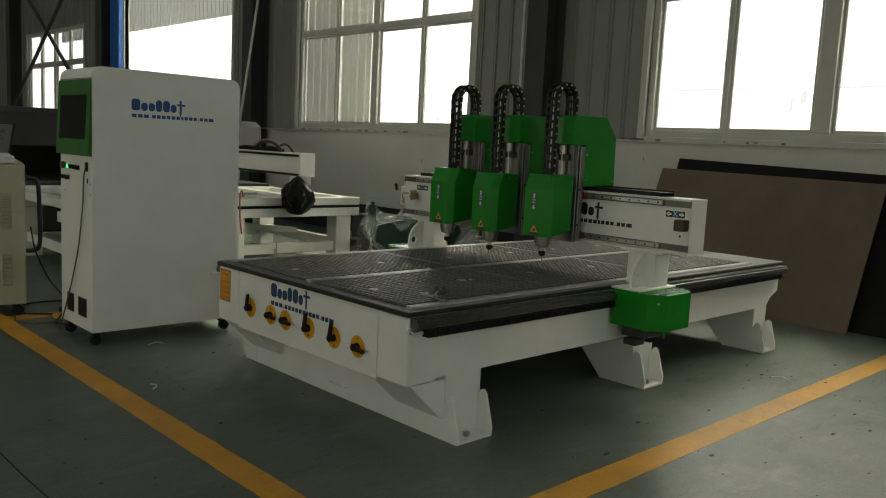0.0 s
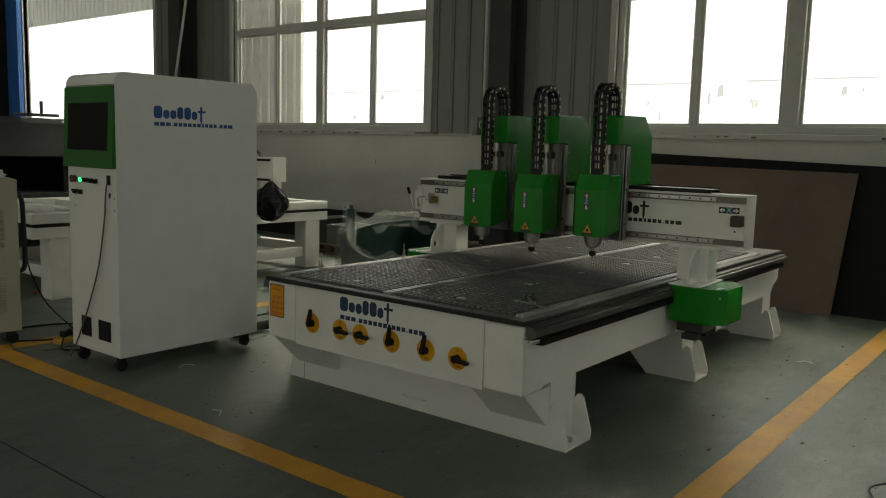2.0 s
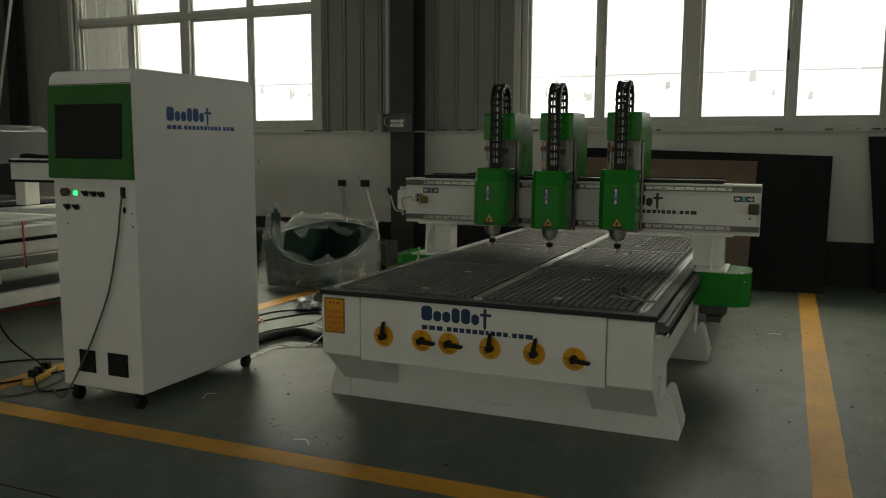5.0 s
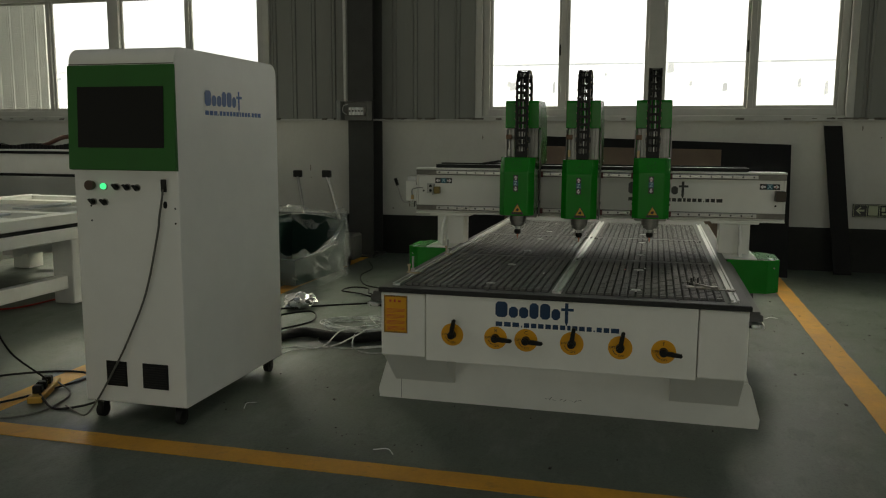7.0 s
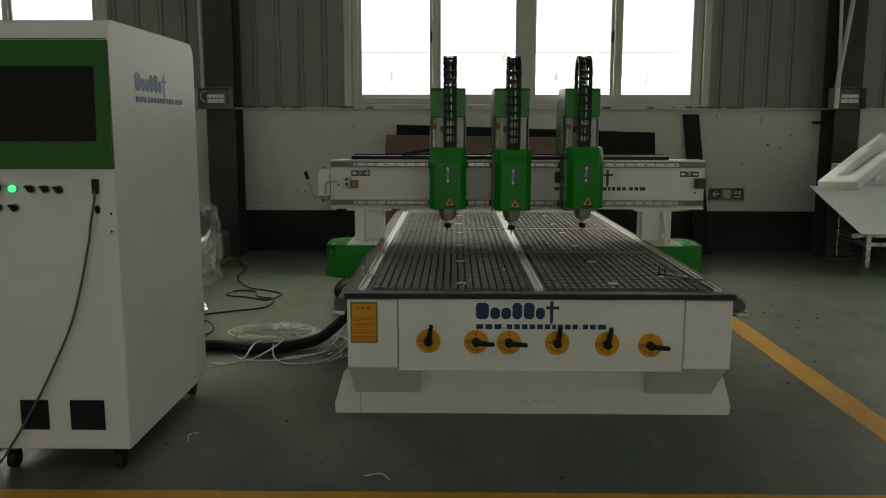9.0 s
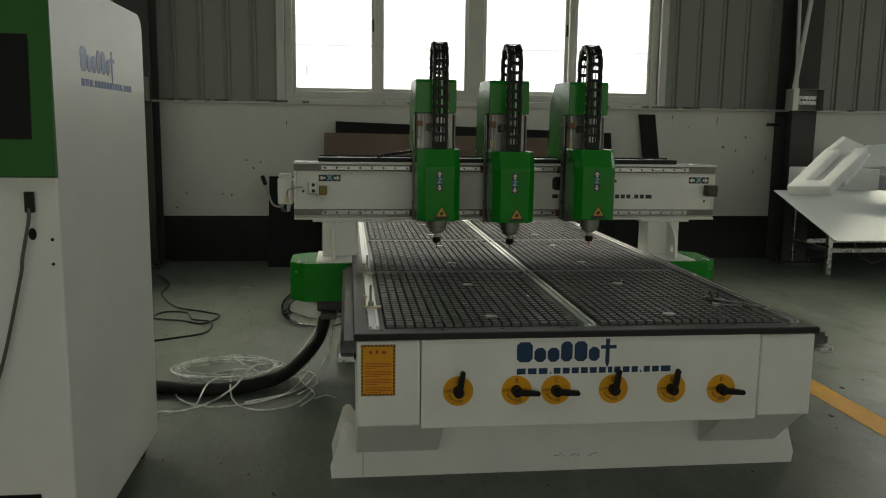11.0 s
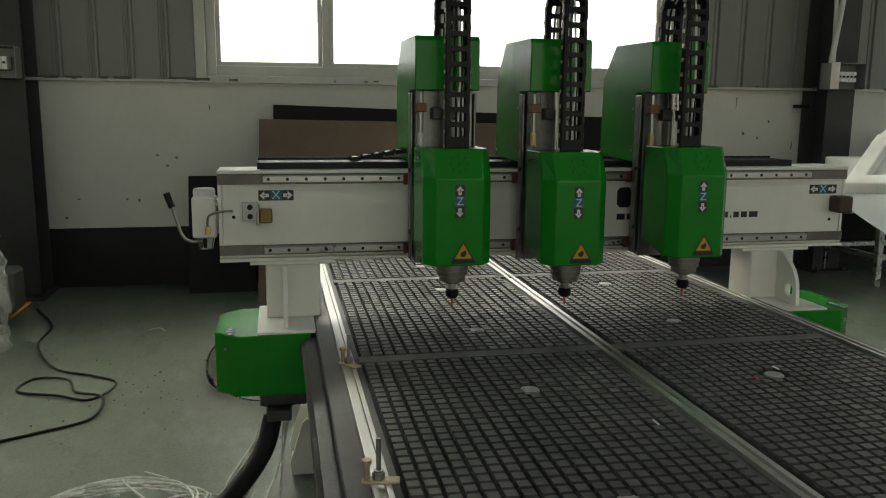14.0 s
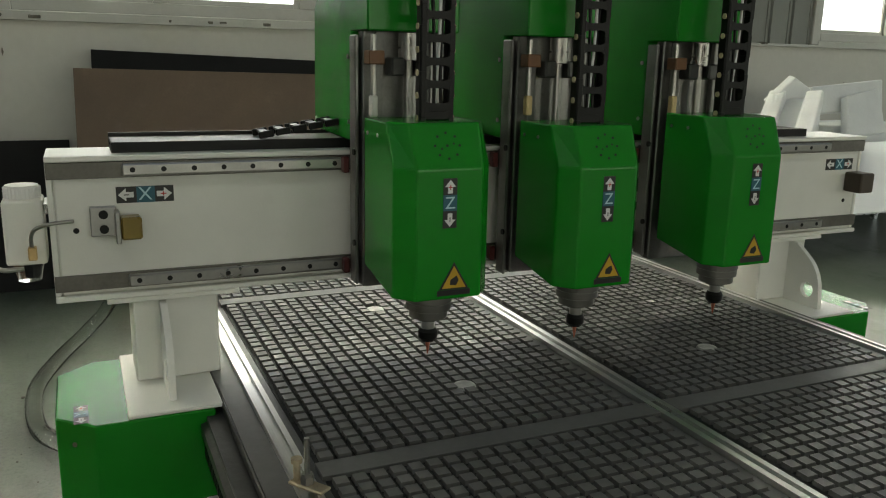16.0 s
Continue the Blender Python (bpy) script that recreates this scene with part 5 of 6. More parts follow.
for i, (dx, dy) in enumerate(((0.0, 0.0), (0.03, 0.018), (-0.012, 0.03))):
    bm = bmesh.new()
    cyl(bm, (2.60 + dx, 2.69 + dy, ZP + 0.0112), (2.60 + dx, 2.69 + dy, ZP + 0.024), 0.011, seg=6)
    cyl(bm, (2.60 + dx, 2.69 + dy, ZP + 0.024), (2.60 + dx, 2.69 + dy, ZP + 0.046), 0.0045, seg=8)
    part("bolt", bm, DARK_STEEL, nb)
for i, (x, y, z, r) in enumerate(((2.95, 3.03, ZP + 0.0112, 20), (3.02, 2.93, ZP + 0.0112, 100), (2.72, 3.42, ZP + 0.0112, 60))):
    c = box_part("paper_scrap", (x, y, z), (x + 0.03, y + 0.006, z + 0.001), STICK_WHITE if i else STICK_RED, None, 0)
    tagged(c, "tiny scrap of coloured paper on the bed", "scrap", "scraps on the bed")

# ---- control cabinet ----
cab = thing("control_cabinet", (2.29, 5.147, 0), "tall white control cabinet with green screen bezel on casters", "cabinet")
CX0, CX1, CYA, CYB, CZ0, CZ1 = 1.812, 2.772, 4.885, 5.409, 0.085, 1.672
R = 0.062
arc = [(CX0 + R - R * math.cos(t), CZ1 - R + R * math.sin(t)) for t in [k * math.pi / 12 for k in range(7)]]
arc2 = [(CX1 - R + R * math.sin(t), CZ1 - R + R * math.cos(t)) for t in [k * math.pi / 12 for k in range(7)]]
bm = bmesh.new()
prism(bm, [(CX0, CZ0)] + arc + arc2 + [(CX1, CZ0)], "y", CYA, CYB)
body = part("body", bm, CAB_WHITE, cab)
body.data.polygons.foreach_set("use_smooth", [abs(p.normal.y) < 0.5 and p.area < 0.02 for p in body.data.polygons])
bv = body.modifiers.new("edge", "BEVEL")
bv.width, bv.segments, bv.limit_method = 0.006, 2, "ANGLE"
bm = bmesh.new()
prism(bm, [(CX0 - 0.001, 1.144), (CX0 - 0.026, 1.148), (CX0 - 0.006, 1.594), (CX0 - 0.001, 1.598)], "y", CYA - 0.004, CYB + 0.004, 0.002)
bezel = part("bezel", bm, DARK_GREEN, cab, "dark green screen bezel")
n = Vector((-0.446, 0, 0.02)).normalized()
fc = facing(n, Vector((CX0 - 0.0158, 5.147, 1.374)) + n * 0.0005)
flat_part("screen", fc, [rect(-0.214, -0.131, 0.213, 0.131)], 0.002, SCREEN, bezel, "switched-off dark screen")
box_part("top_seam", (CX0 - 0.0006, CYA + 0.002, 1.5985), (CX0 + 0.0002, CYB - 0.002, 1.603), GREY_CABLE, cab, 0)
xk = CX0 - 0.0005


def knob(y, z, kind):
    bm = bmesh.new()
    cyl(bm, (xk, y, z), (xk - 0.006, y, z), 0.0165, seg=20)
    k = part("switch", bm, STEEL, cab)
    if kind == "stop":
        cyl_part("mushroom", (xk - 0.0065, y, z), (xk - 0.03, y, z), 0.02, mat("dull_red_brown", (0.07, 0.035, 0.02), 0.5), k, 0.022)
    elif kind == "lamp":
        cyl_part("lens", (xk - 0.0065, y, z), (xk - 0.014, y, z), 0.0145, GREEN_LED, k, 0.013, label="lit green button")
    else:
        cyl_part("collar", (xk - 0.0065, y, z), (xk - 0.014, y, z), 0.013, BLACK, k, 0.012)
        bm = bmesh.new()
        f = facing((-1, 0, 0), (xk - 0.0145, y, z)) @ Matrix.Rotation(radians(45), 4, "Z")
        flat_plate(bm, f, rect(-0.004, -0.014, 0.004, 0.016), 0.012)
        part("toggle", bm, BLACK, k)


for y, z, kind in ((5.315, 1.078, "stop"), (5.256, 1.074, "lamp"), (5.191, 1.073, ""), (5.137, 1.072, ""), (5.089, 1.07, ""), (5.314, 1.005, ""), (5.255, 1.004, "")):
    knob(y, z, kind)
box_part("usb_port", (xk - 0.012, 4.943, 1.055), (xk, 4.967, 1.109), BLACK, cab, 0.002)
fh = facing((-1, 0, 0), (xk, 4.954, 0.998))
flat_part("keyhole", fh, [[(0.010 * math.cos(t), 0.016 * math.sin(t)) for t in [k * math.pi / 8 for k in range(16)]]], 0.002, BLACK, cab)
for y, z in ((5.328, 0.985), (5.328, 0.92), (4.906, 0.983), (4.907, 0.918)):
    cyl_part("rivet", (xk, y, z), (xk - 0.001, y, z), 0.0045, BLACK, cab, seg=10)
for ya, yb in ((5.186, 5.292), (4.974, 5.104)):
    za, zb = 0.164, 0.28
    v = box_part("vent", (xk - 0.004, ya, za), (xk, yb, zb), BLACK, cab, 0.001, "square black filter vent")
    for i in range(9):
        zz = za + 0.008 + i * (zb - za - 0.016) / 9
        box_part("louvre", (xk - 0.007, ya + 0.006, zz), (xk - 0.0042, yb - 0.006, zz + 0.005), RUBBER, v, 0)
logo(facing((0, -1, 0), (2.046, CYA - 0.0003, 1.432)), 0.512, mat("logo_blue_bright", (0.01, 0.07, 0.24), 0.4, vary=0.04, bump=0), body)
tube_part("usb_cable", [(xk - 0.014, 4.955, 1.066), (xk - 0.02, 4.956, 1.03), (xk - 0.016, 4.977, 0.94), (xk - 0.014, 4.990, 0.87), (xk - 0.014, 5.061, 0.606), (xk - 0.016, 5.16, 0.391), (xk - 0.018, 5.233, 0.259), (xk - 0.02, 5.33, 0.103), (xk - 0.02, 5.40, 0.02), (1.84, 5.5, 0.008), (1.9, 5.6, 0.008)], 0.0048, GREY_CABLE, cab, "thin grey cable hanging from the port", per=10)
for x, y in ((1.86, 4.94), (1.86, 5.35), (2.72, 4.94), (2.72, 5.35)):
    bm = bmesh.new()
    rbox(bm, (x - 0.03, y - 0.03, 0.078), (x + 0.03, y + 0.03, 0.0845), 0.001)
    rbox(bm, (x - 0.026, y - 0.019, 0.03), (x + 0.01, y - 0.0155, 0.078))
    rbox(bm, (x - 0.026, y + 0.0155, 0.03), (x + 0.01, y + 0.019, 0.078))
    ca = part("caster", bm, BLACK, cab, "black swivel caster")
    cyl_part("wheel", (x - 0.012, y - 0.014, 0.033), (x - 0.012, y + 0.014, 0.033), 0.033, RUBBER, ca, seg=24)
bm = bmesh.new()
rbox(bm, (CX1 + 0.0005, 5.0, 1.07), (CX1 + 0.02, 5.02, 1.17), 0.003)
part("back_handle", bm, STEEL, cab)

# power strip and cables by the cabinet
ps = thing("power_strip", (2.05, 5.85, 0), "yellow power strip with black plugs on the floor", "power strip", turn=25)
bm = bmesh.new()
rbox(bm, (-0.17, -0.035, 0.0), (0.17, 0.035, 0.035), 0.008, 2)
bm.transform(origin_of(ps))
part("housing", bm, mat("yellow_plastic", (0.6, 0.34, 0.05), 0.45), ps)
for i, dx in enumerate((-0.1, -0.03, 0.06)):
    bm = bmesh.new()
    rbox(bm, (dx - 0.022, -0.022, 0.0355), (dx + 0.022, 0.022, 0.075), 0.005)
    bm.transform(origin_of(ps))
    part("plug", bm, BLACK, ps)


def cable(pts, r, material, label, per=10, seg=8, ridge=0.0, name="cable", group=""):
    return tagged(tube_part(name, pts, r, material, None, seg=seg, per=per, ridge=ridge), label, name.replace("_", " "), group)


G = "loose cables on the floor"
cable([(1.98, 5.83, 0.05), (1.9, 5.72, 0.02), (1.85, 5.6, 0.008), (2.0, 5.5, 0.008), (2.25, 5.62, 0.008), (2.4, 5.95, 0.008), (2.2, 6.3, 0.008), (1.9, 6.35, 0.008), (1.72, 6.1, 0.008), (1.9, 5.9, 0.012), (2.3, 5.8, 0.008), (2.7, 5.7, 0.008)], 0.006, BLACK, "black power cable looped on the floor by the cabinet", group=G)
cable([(1.8, 5.97, 0.62), (1.82, 5.93, 0.45), (1.9, 5.9, 0.25), (2.0, 5.8, 0.1), (2.03, 5.83, 0.06)], 0.005, BLACK, "black cable hanging down to the power strip", group=G)
cable([(1.70, 6.0, 0.008), (1.66, 5.8, 0.008), (1.78, 5.66, 0.008), (2.05, 5.7, 0.008), (2.15, 5.85, 0.03)], 0.005, GREY_CABLE, "thin grey cable lying on the floor", group=G)
cable([(2.6, 7.62, 0.006), (3.24, 7.66, 0.006), (3.44, 7.66, 0.006), (3.56, 7.67, 0.006), (3.75, 7.5, 0.006), (4.3, 7.45, 0.006)], 0.007, RED_WIRE, "red cable lying on the floor under a router frame", group=G)
# black ribbed hose between cabinet and router
cable([(2.79, 5.15, 0.03), (3.1, 5.2, 0.034), (3.47, 5.1, 0.034), (3.42, 4.82, 0.034), (3.47, 4.62, 0.034), (3.56, 4.47, 0.05), (3.66, 4.36, 0.12), (3.73, 4.29, 0.2), (3.755, 4.26, 0.30)], 0.031, RUBBER, "thick black ribbed hose running from cabinet to router", per=34, seg=14, ridge=0.035, name="ribbed_hose")


def coil(cx, cy, rx, ry, turns, seed, z0, dr=0.04):
    q = random.Random(seed)
    pts = []
    n = int(turns * 10)
    for i in range(n + 1):
        a = 2 * math.pi * i / 10
        k = 1 + q.uniform(-dr, dr) * 2
        pts.append((cx + rx * k * math.cos(a) + 0.02 * math.sin(i * 0.21), cy + ry * k * math.sin(a) + 0.02 * math.cos(i * 0.17), z0 + 0.008 + 0.03 * abs(math.sin(i * 0.37)) + 0.002 * i / 10))
    return pts


W = "white air tubes on the floor"
cable(coil(3.66, 4.74, 0.17, 0.25, 8, 1, 0.03, 0.07) + [(3.6, 4.5, 0.03), (3.75, 4.4, 0.1), (3.82, 4.25, 0.3)], 0.0046, AIR_TUBE, "tangled coil of white air tubing on the floor", name="air_tube", group=W, seg=6)
cable([(2.80, 5.0, 0.01), (3.1, 5.0, 0.01), (3.28, 4.8, 0.01), (3.36, 4.68, 0.06), (3.66, 4.6, 0.08), (3.78, 4.42, 0.02), (3.66, 4.30, 0.01), (3.3, 4.36, 0.01), (3.19, 4.53, 0.01), (3.3, 4.67, 0.02), (3.55, 4.70, 0.08), (3.75, 4.62, 0.03)], 0.0046, AIR_TUBE, "loop of white air tubing on the floor", name="air_tube", group=W, seg=6)
cable([(2.9, 5.25, 0.01), (3.18, 5.05, 0.01), (3.24, 4.85, 0.01), (3.45, 4.78, 0.075), (3.62, 4.55, 0.03), (3.72, 4.38, 0.02), (3.84, 4.28, 0.15), (3.85, 4.23, 0.31)], 0.0046, AIR_TUBE, "white air tube running over the black hose", name="air_tube", group=W, seg=6)
cable([(3.3, 4.62, 0.01), (3.42, 4.42, 0.01), (3.62, 4.33, 0.01), (3.80, 4.24, 0.12), (3.82, 4.21, 0.33)], 0.0045, AIR_TUBE, "white air tube hanging from the drive motor", name="air_tube", group=W, seg=6)
cable([(3.4, 4.38, 0.008), (3.6, 4.28, 0.01), (3.75, 4.24, 0.06), (3.81, 4.23, 0.22), (3.80, 4.22, 0.33)], 0.0045, AIR_TUBE, "white air tube hanging from the drive motor", name="air_tube", group=W, seg=6)
cable([(4.05, 4.72, 0.008), (3.95, 4.6, 0.008), (3.8, 4.52, 0.02), (3.72, 4.6, 0.05)], 0.003, AIR_TUBE, "loose end of thin white tubing on the floor", name="air_tube", group=W, seg=6)
cable([(3.80, 4.22, 0.33), (3.74, 4.30, 0.2), (3.62, 4.34, 0.07), (3.45, 4.42, 0.012), (3.30, 4.55, 0.012), (3.25, 4.78, 0.012), (3.42, 4.95, 0.012), (3.62, 4.9, 0.03), (3.7, 4.7, 0.05)], 0.004, AIR_TUBE, "thin clear tube looping from the drive motor to the floor", name="air_tube", group=W, seg=6)
cable([(3.83, 4.26, 0.33), (3.78, 4.36, 0.12), (3.70, 4.40, 0.03), (3.55, 4.36, 0.012), (3.38, 4.30, 0.012), (3.22, 4.36, 0.012)], 0.004, AIR_TUBE, "thin clear tube hanging from the drive motor", name="air_tube", group=W, seg=6)
cable([(6.64, 5.757, 0.006), (6.21, 5.568, 0.006), (5.8, 5.534, 0.006), (5.36, 5.343, 0.006), (5.20, 5.127, 0.006), (5.07, 5.0, 0.006), (4.86, 5.07, 0.006), (4.92, 5.22, 0.012), (5.03, 5.42, 0.006), (5.2, 5.39, 0.006), (5.14, 5.23, 0.014), (4.98, 5.16, 0.006), (4.86, 5.02, 0.014), (4.62, 5.02, 0.006), (4.49, 5.207, 0.006), (4.40, 5.353, 0.006), (4.1, 5.7, 0.006), (3.6, 5.7, 0.006)], 0.0065, BLACK, "black cable with loops lying on the floor", group=G)
cable([(3.0, 5.5, 0.006), (3.4, 5.6, 0.006), (3.9, 5.55, 0.006), (4.2, 5.35, 0.006), (3.9, 5.2, 0.006), (3.5, 5.35, 0.006), (3.1, 5.32, 0.006)], 0.0065, BLACK, "black cable in a flat loop on the floor", group=G)
cable(coil(3.62, 5.62, 0.14, 0.1, 3, 8, 0.0), 0.004, mat("orange_cable", (0.45, 0.16, 0.04), 0.45), "small coil of orange wire on the floor", name="wire_coil", seg=6)
cable([(2.5, 1.28, 0.004), (2.75, 1.24, 0.004), (2.95, 1.30, 0.004), (3.1, 1.22, 0.004)], 0.004, BLACK, "short black wire offcut on the floor", group=G)
# clear spiral hose behind the drive cover
HOSE = [(6.3, 4.2, 0.25), (6.18, 4.28, 0.1), (6.0, 4.39, 0.035), (5.67, 4.50, 0.035), (5.35, 4.57, 0.035), (5.0, 4.55, 0.035), (4.84, 4.47, 0.035), (4.72, 4.36, 0.035), (4.72, 4.22, 0.04), (4.85, 4.1, 0.06), (5.1, 4.0, 0.1)]
cable(HOSE, 0.029, CLEAR_HOSE, "clear spiral-wound hose in a loop on the floor", per=26, seg=12, ridge=0.05, name="spiral_hose")

# crumpled foil and small litter on the floor
bm = bmesh.new()
bmesh.ops.create_icosphere(bm, subdivisions=3, radius=0.11)
for v in bm.verts:
    k = 1 + 0.5 * noise.noise(v.co * 22)
    v.co = Vector((v.co.x * k * 1.3 + 4.35, v.co.y * k + 5.49, max(0.0, v.co.z * k * 0.55 + 0.05)))
tagged(part("crumpled_foil", bm, ALU), "crumpled silver foil packaging on the floor", "foil")
lr = random.Random(11)
bm = bmesh.new()
for i in range(260):
    cx, cy, sp = lr.choice(((5.0, 4.75, 0.35), (5.6, 5.2, 0.6), (4.6, 1.9, 0.8), (1.2, 3.4, 0.9), (3.2, 1.4, 0.9), (2.0, 4.4, 0.5), (5.0, 2.0, 0.5)))
    x, y = cx + lr.gauss(0, sp), cy + lr.gauss(0, sp * 0.6)
    s = lr.uniform(0.002, 0.007)
    if lr.random() < 0.06:
        s = 0.012
    rbox(bm, (x, y, 0.0002), (x + s * lr.uniform(0.6, 2.5), y + s, 0.0015 + s * 0.2))
tagged(part("floor_litter", bm, mat("dark_swarf", (0.05, 0.045, 0.04), 0.7)), "dark crumbs and swarf scattered on the floor", "litter", kind="stuff")
for i, (x, y, a) in enumerate(((1.75, 3.9, 0.3), (4.9, 2.0, 1.0), (2.2, 4.75, 2.0), (3.35, 4.2, 0.6), (6.0, 4.9, 0.2))):
    q = [(x + 0.05 * k * math.cos(a + 0.5 * k), y + 0.05 * k * math.sin(a + 0.5 * k), 0.003 + 0.006 * (k % 2)) for k in range(3)]
    cable(q, 0.0025, WIRE_WHITE, "short curl of white plastic offcut on the floor", name="plastic_offcut", group="offcuts on the floor", seg=5)

# ---- boards leaning on the wall ----


def leaning_board(name, ya, yb, zl, zr, xb, xt, th, material, label, group="", slip=0.0):
    """A board leaning on the wall; zl and zr are the heights of its two top corners."""
    bm = bmesh.new()
    t = bmesh.new()
    vs = []
    for d in (0, th):
        for y, z, top in ((yb, 0, 0), (ya, 0, 0), (ya, zr, 1), (yb, zl, 1)):
            vs.append(t.verts.new((xb + (xt - xb) * z / max(zl, zr) + d, y + slip * top, z)))
    for f in ((0, 1, 2, 3), (7, 6, 5, 4), (0, 4, 5, 1), (1, 5, 6, 2), (2, 6, 7, 3), (3, 7, 4, 0)):
        t.faces.new([vs[i] for i in f])
    bmesh.ops.recalc_face_normals(t, faces=t.faces[:])
    bmesh.ops.bevel(t, geom=t.edges[:], offset=0.0015, segments=1, profile=0.5, affect="EDGES")
    merge(bm, t)
    return tagged(part(name, bm, material), label, "board", group)


B = "boards leaning on the wall"
leaning_board("hardboard_sheet", 2.31, 4.38, 1.212, 1.185, 6.66, 7.14, 0.012, MDF, "large brown hardboard sheet leaning on the wall", B, -0.03)
leaning_board("black_board", 1.66, 4.28, 1.315, 1.238, 6.80, 7.27, 0.018, BLACK_BOARD, "large black board leaning on the wall behind a brown sheet", B, -0.03)
leaning_board("black_board", 4.40, 4.86, 0.805, 0.805, 6.98, 7.24, 0.02, BLACK_BOARD, "short black board leaning on the dark skirting", B)
leaning_board("black_plank", 1.04, 1.20, 1.42, 1.42, 7.12, 7.29, 0.022, BLACK_BOARD, "tall narrow black plank leaning on the wall", B, 0.14)

# ---- foam on a trolley table ----
ft = thing("profile_table", (6.8, -1.1, 0), "aluminium-profile table with a black top and castors", "table")
for x, y in ((6.385, -0.195), (6.385, -2.1), (7.0, -0.195), (7.0, -2.1)):
    bm = bmesh.new()
    rbox(bm, (x, y, 0.0), (x + 0.045, y + 0.045, 0.70), 0.003)
    for dx in (0.018,):
        rbox(bm, (x - 0.001, y + dx, 0.01), (x, y + dx + 0.009, 0.69))
    part("leg", bm, ALU, ft)
for z in (0.2, 0.66):
    for y in (-0.19, -2.095):
        box_part("rail", (6.431, y, z), (6.999, y + 0.035, z + 0.04), ALU, ft, 0.003)
    for x in (6.39, 7.005):
        box_part("rail", (x, -2.054, z), (x + 0.035, -0.196, z + 0.04), ALU, ft, 0.003)
box_part("tabletop", (6.33, -2.2, 0.7005), (7.1, -0.1, 0.735), BLACK, ft, 0.012, "black padded table top", 3)
tube_part("hanging_wire", [(6.4, -0.3, 0.66), (6.41, -0.4, 0.3), (6.42, -0.6, 0.1), (6.42, -0.8, 0.2), (6.4, -0.9, 0.2)], 0.006, GREY_CABLE, ft)
# white board lying on the table and tipping down over its edge
bm = bmesh.new()
t = bmesh.new()
out = [(6.36, 0.42), (5.52, 0.35), (5.50, 0.33), (5.50, -2.2), (6.36, -2.2)]
fall = lambda x: 0.766 - max(0.0, 6.34 - x) * 0.39
vs = [[t.verts.new((x, y, fall(x) - d)) for x, y in out] for d in (0, 0.008)]
t.faces.new(vs[0])
t.faces.new(vs[1][::-1])
for i in range(len(out)):
    j = (i + 1) % len(out)
    t.faces.new((vs[0][i], vs[0][j], vs[1][j], vs[1][i]))
merge(bm, t)
rbox(bm, (6.3605, -2.2, 0.737), (6.9, -0.12, 0.744))
tagged(part("plastic_sheet", bm, SHEET), "white plastic sheet tipping down over a table edge", "sheet")


def foam(pts, th, m, label, round_off=0.014):
    bm = bmesh.new()
    t = bmesh.new()
    va = [t.verts.new((x, y, 0)) for x, y in pts]
    vb = [t.verts.new((x, y, th)) for x, y in pts]
    t.faces.new(va[::-1])
    t.faces.new(vb)
    for i in range(len(pts)):
        j = (i + 1) % len(pts)
        t.faces.new((va[i], va[j], vb[j], vb[i]))
    bmesh.ops.recalc_face_normals(t, faces=t.faces[:])
    bmesh.ops.bevel(t, geom=t.edges[:], offset=round_off, segments=3, profile=0.5, affect="EDGES")
    for f in t.faces:
        f.smooth = True
    merge(bm, t)
    bm.transform(m)
    for v in bm.verts:
        v.co += 0.006 * noise.noise_vector(v.co * 5)
    return tagged(part("foam_block", bm, FOAM), label, "foam", "foam packing pieces")


def on_plane(origin, along, across):
    """A frame whose x runs along one direction and whose y leans to another."""
    x = Vector(along).normalized()
    z = x.cross(Vector(across)).normalized()
    m = Matrix((x, z.cross(x), z)).transposed().to_4x4()
    m.translation = Vector(origin)
    return m


u_shape = [(0, 0), (0.84, 0), (0.84, 0.11), (0.13, 0.11), (0.13, 0.24), (0.84, 0.24), (0.84, 0.35), (0, 0.35)]
U_FRAME = on_plane((5.95, 0.54, 0.835), (0.57, -0.73, 0.36), (-0.87, -0.49, 0))
foam([(0.34, 0.01), (0.9, 0.0), (0.92, 0.34), (0.3, 0.35)], 0.05, U_FRAME @ Matrix.Translation((0, 0, 0.088)), "white foam slab lying under a U-shaped piece")
foam(u_shape, 0.085, U_FRAME, "white U-shaped foam packing piece propped on a table")
foam([(0, 0), (0.32, 0), (0.445, 0.237), (0.128, 0.237)], 0.06, on_plane((6.39, 0.02, 1.075), (0.1, -0.30, -0.10), (-0.02, -0.2, 0.18)), "white foam slab standing on other foam")
foam([(0, 0), (0.8, 0.02), (0.82, 0.24), (0.1, 0.2)], 0.08, on_plane((6.44, -0.36, 0.95), (0.0, -0.7, 0.02), (0.05, 0.0, 0.24)), "white foam slab leaning on other foam")
foam([(0, 0), (0.45, 0.0), (0.5, 0.34), (0.12, 0.30)], 0.07, on_plane((6.26, -0.62, 0.80), (0.05, -0.45, 0.02), (0.12, -0.02, 0.30)), "white foam offcut propped on a table")
foam([(0, 0), (0.62, 0), (0.62, 0.45), (0, 0.45)], 0.20, pose(6.44, -0.02, 0.748, 0, 0, -88), "thick white foam block lying on a table")
foam([(0, 0), (0.8, 0), (0.8, 0.42), (0, 0.42)], 0.14, pose(6.46, -0.78, 0.748, 0, 0, -88), "thick white foam block lying on a table")

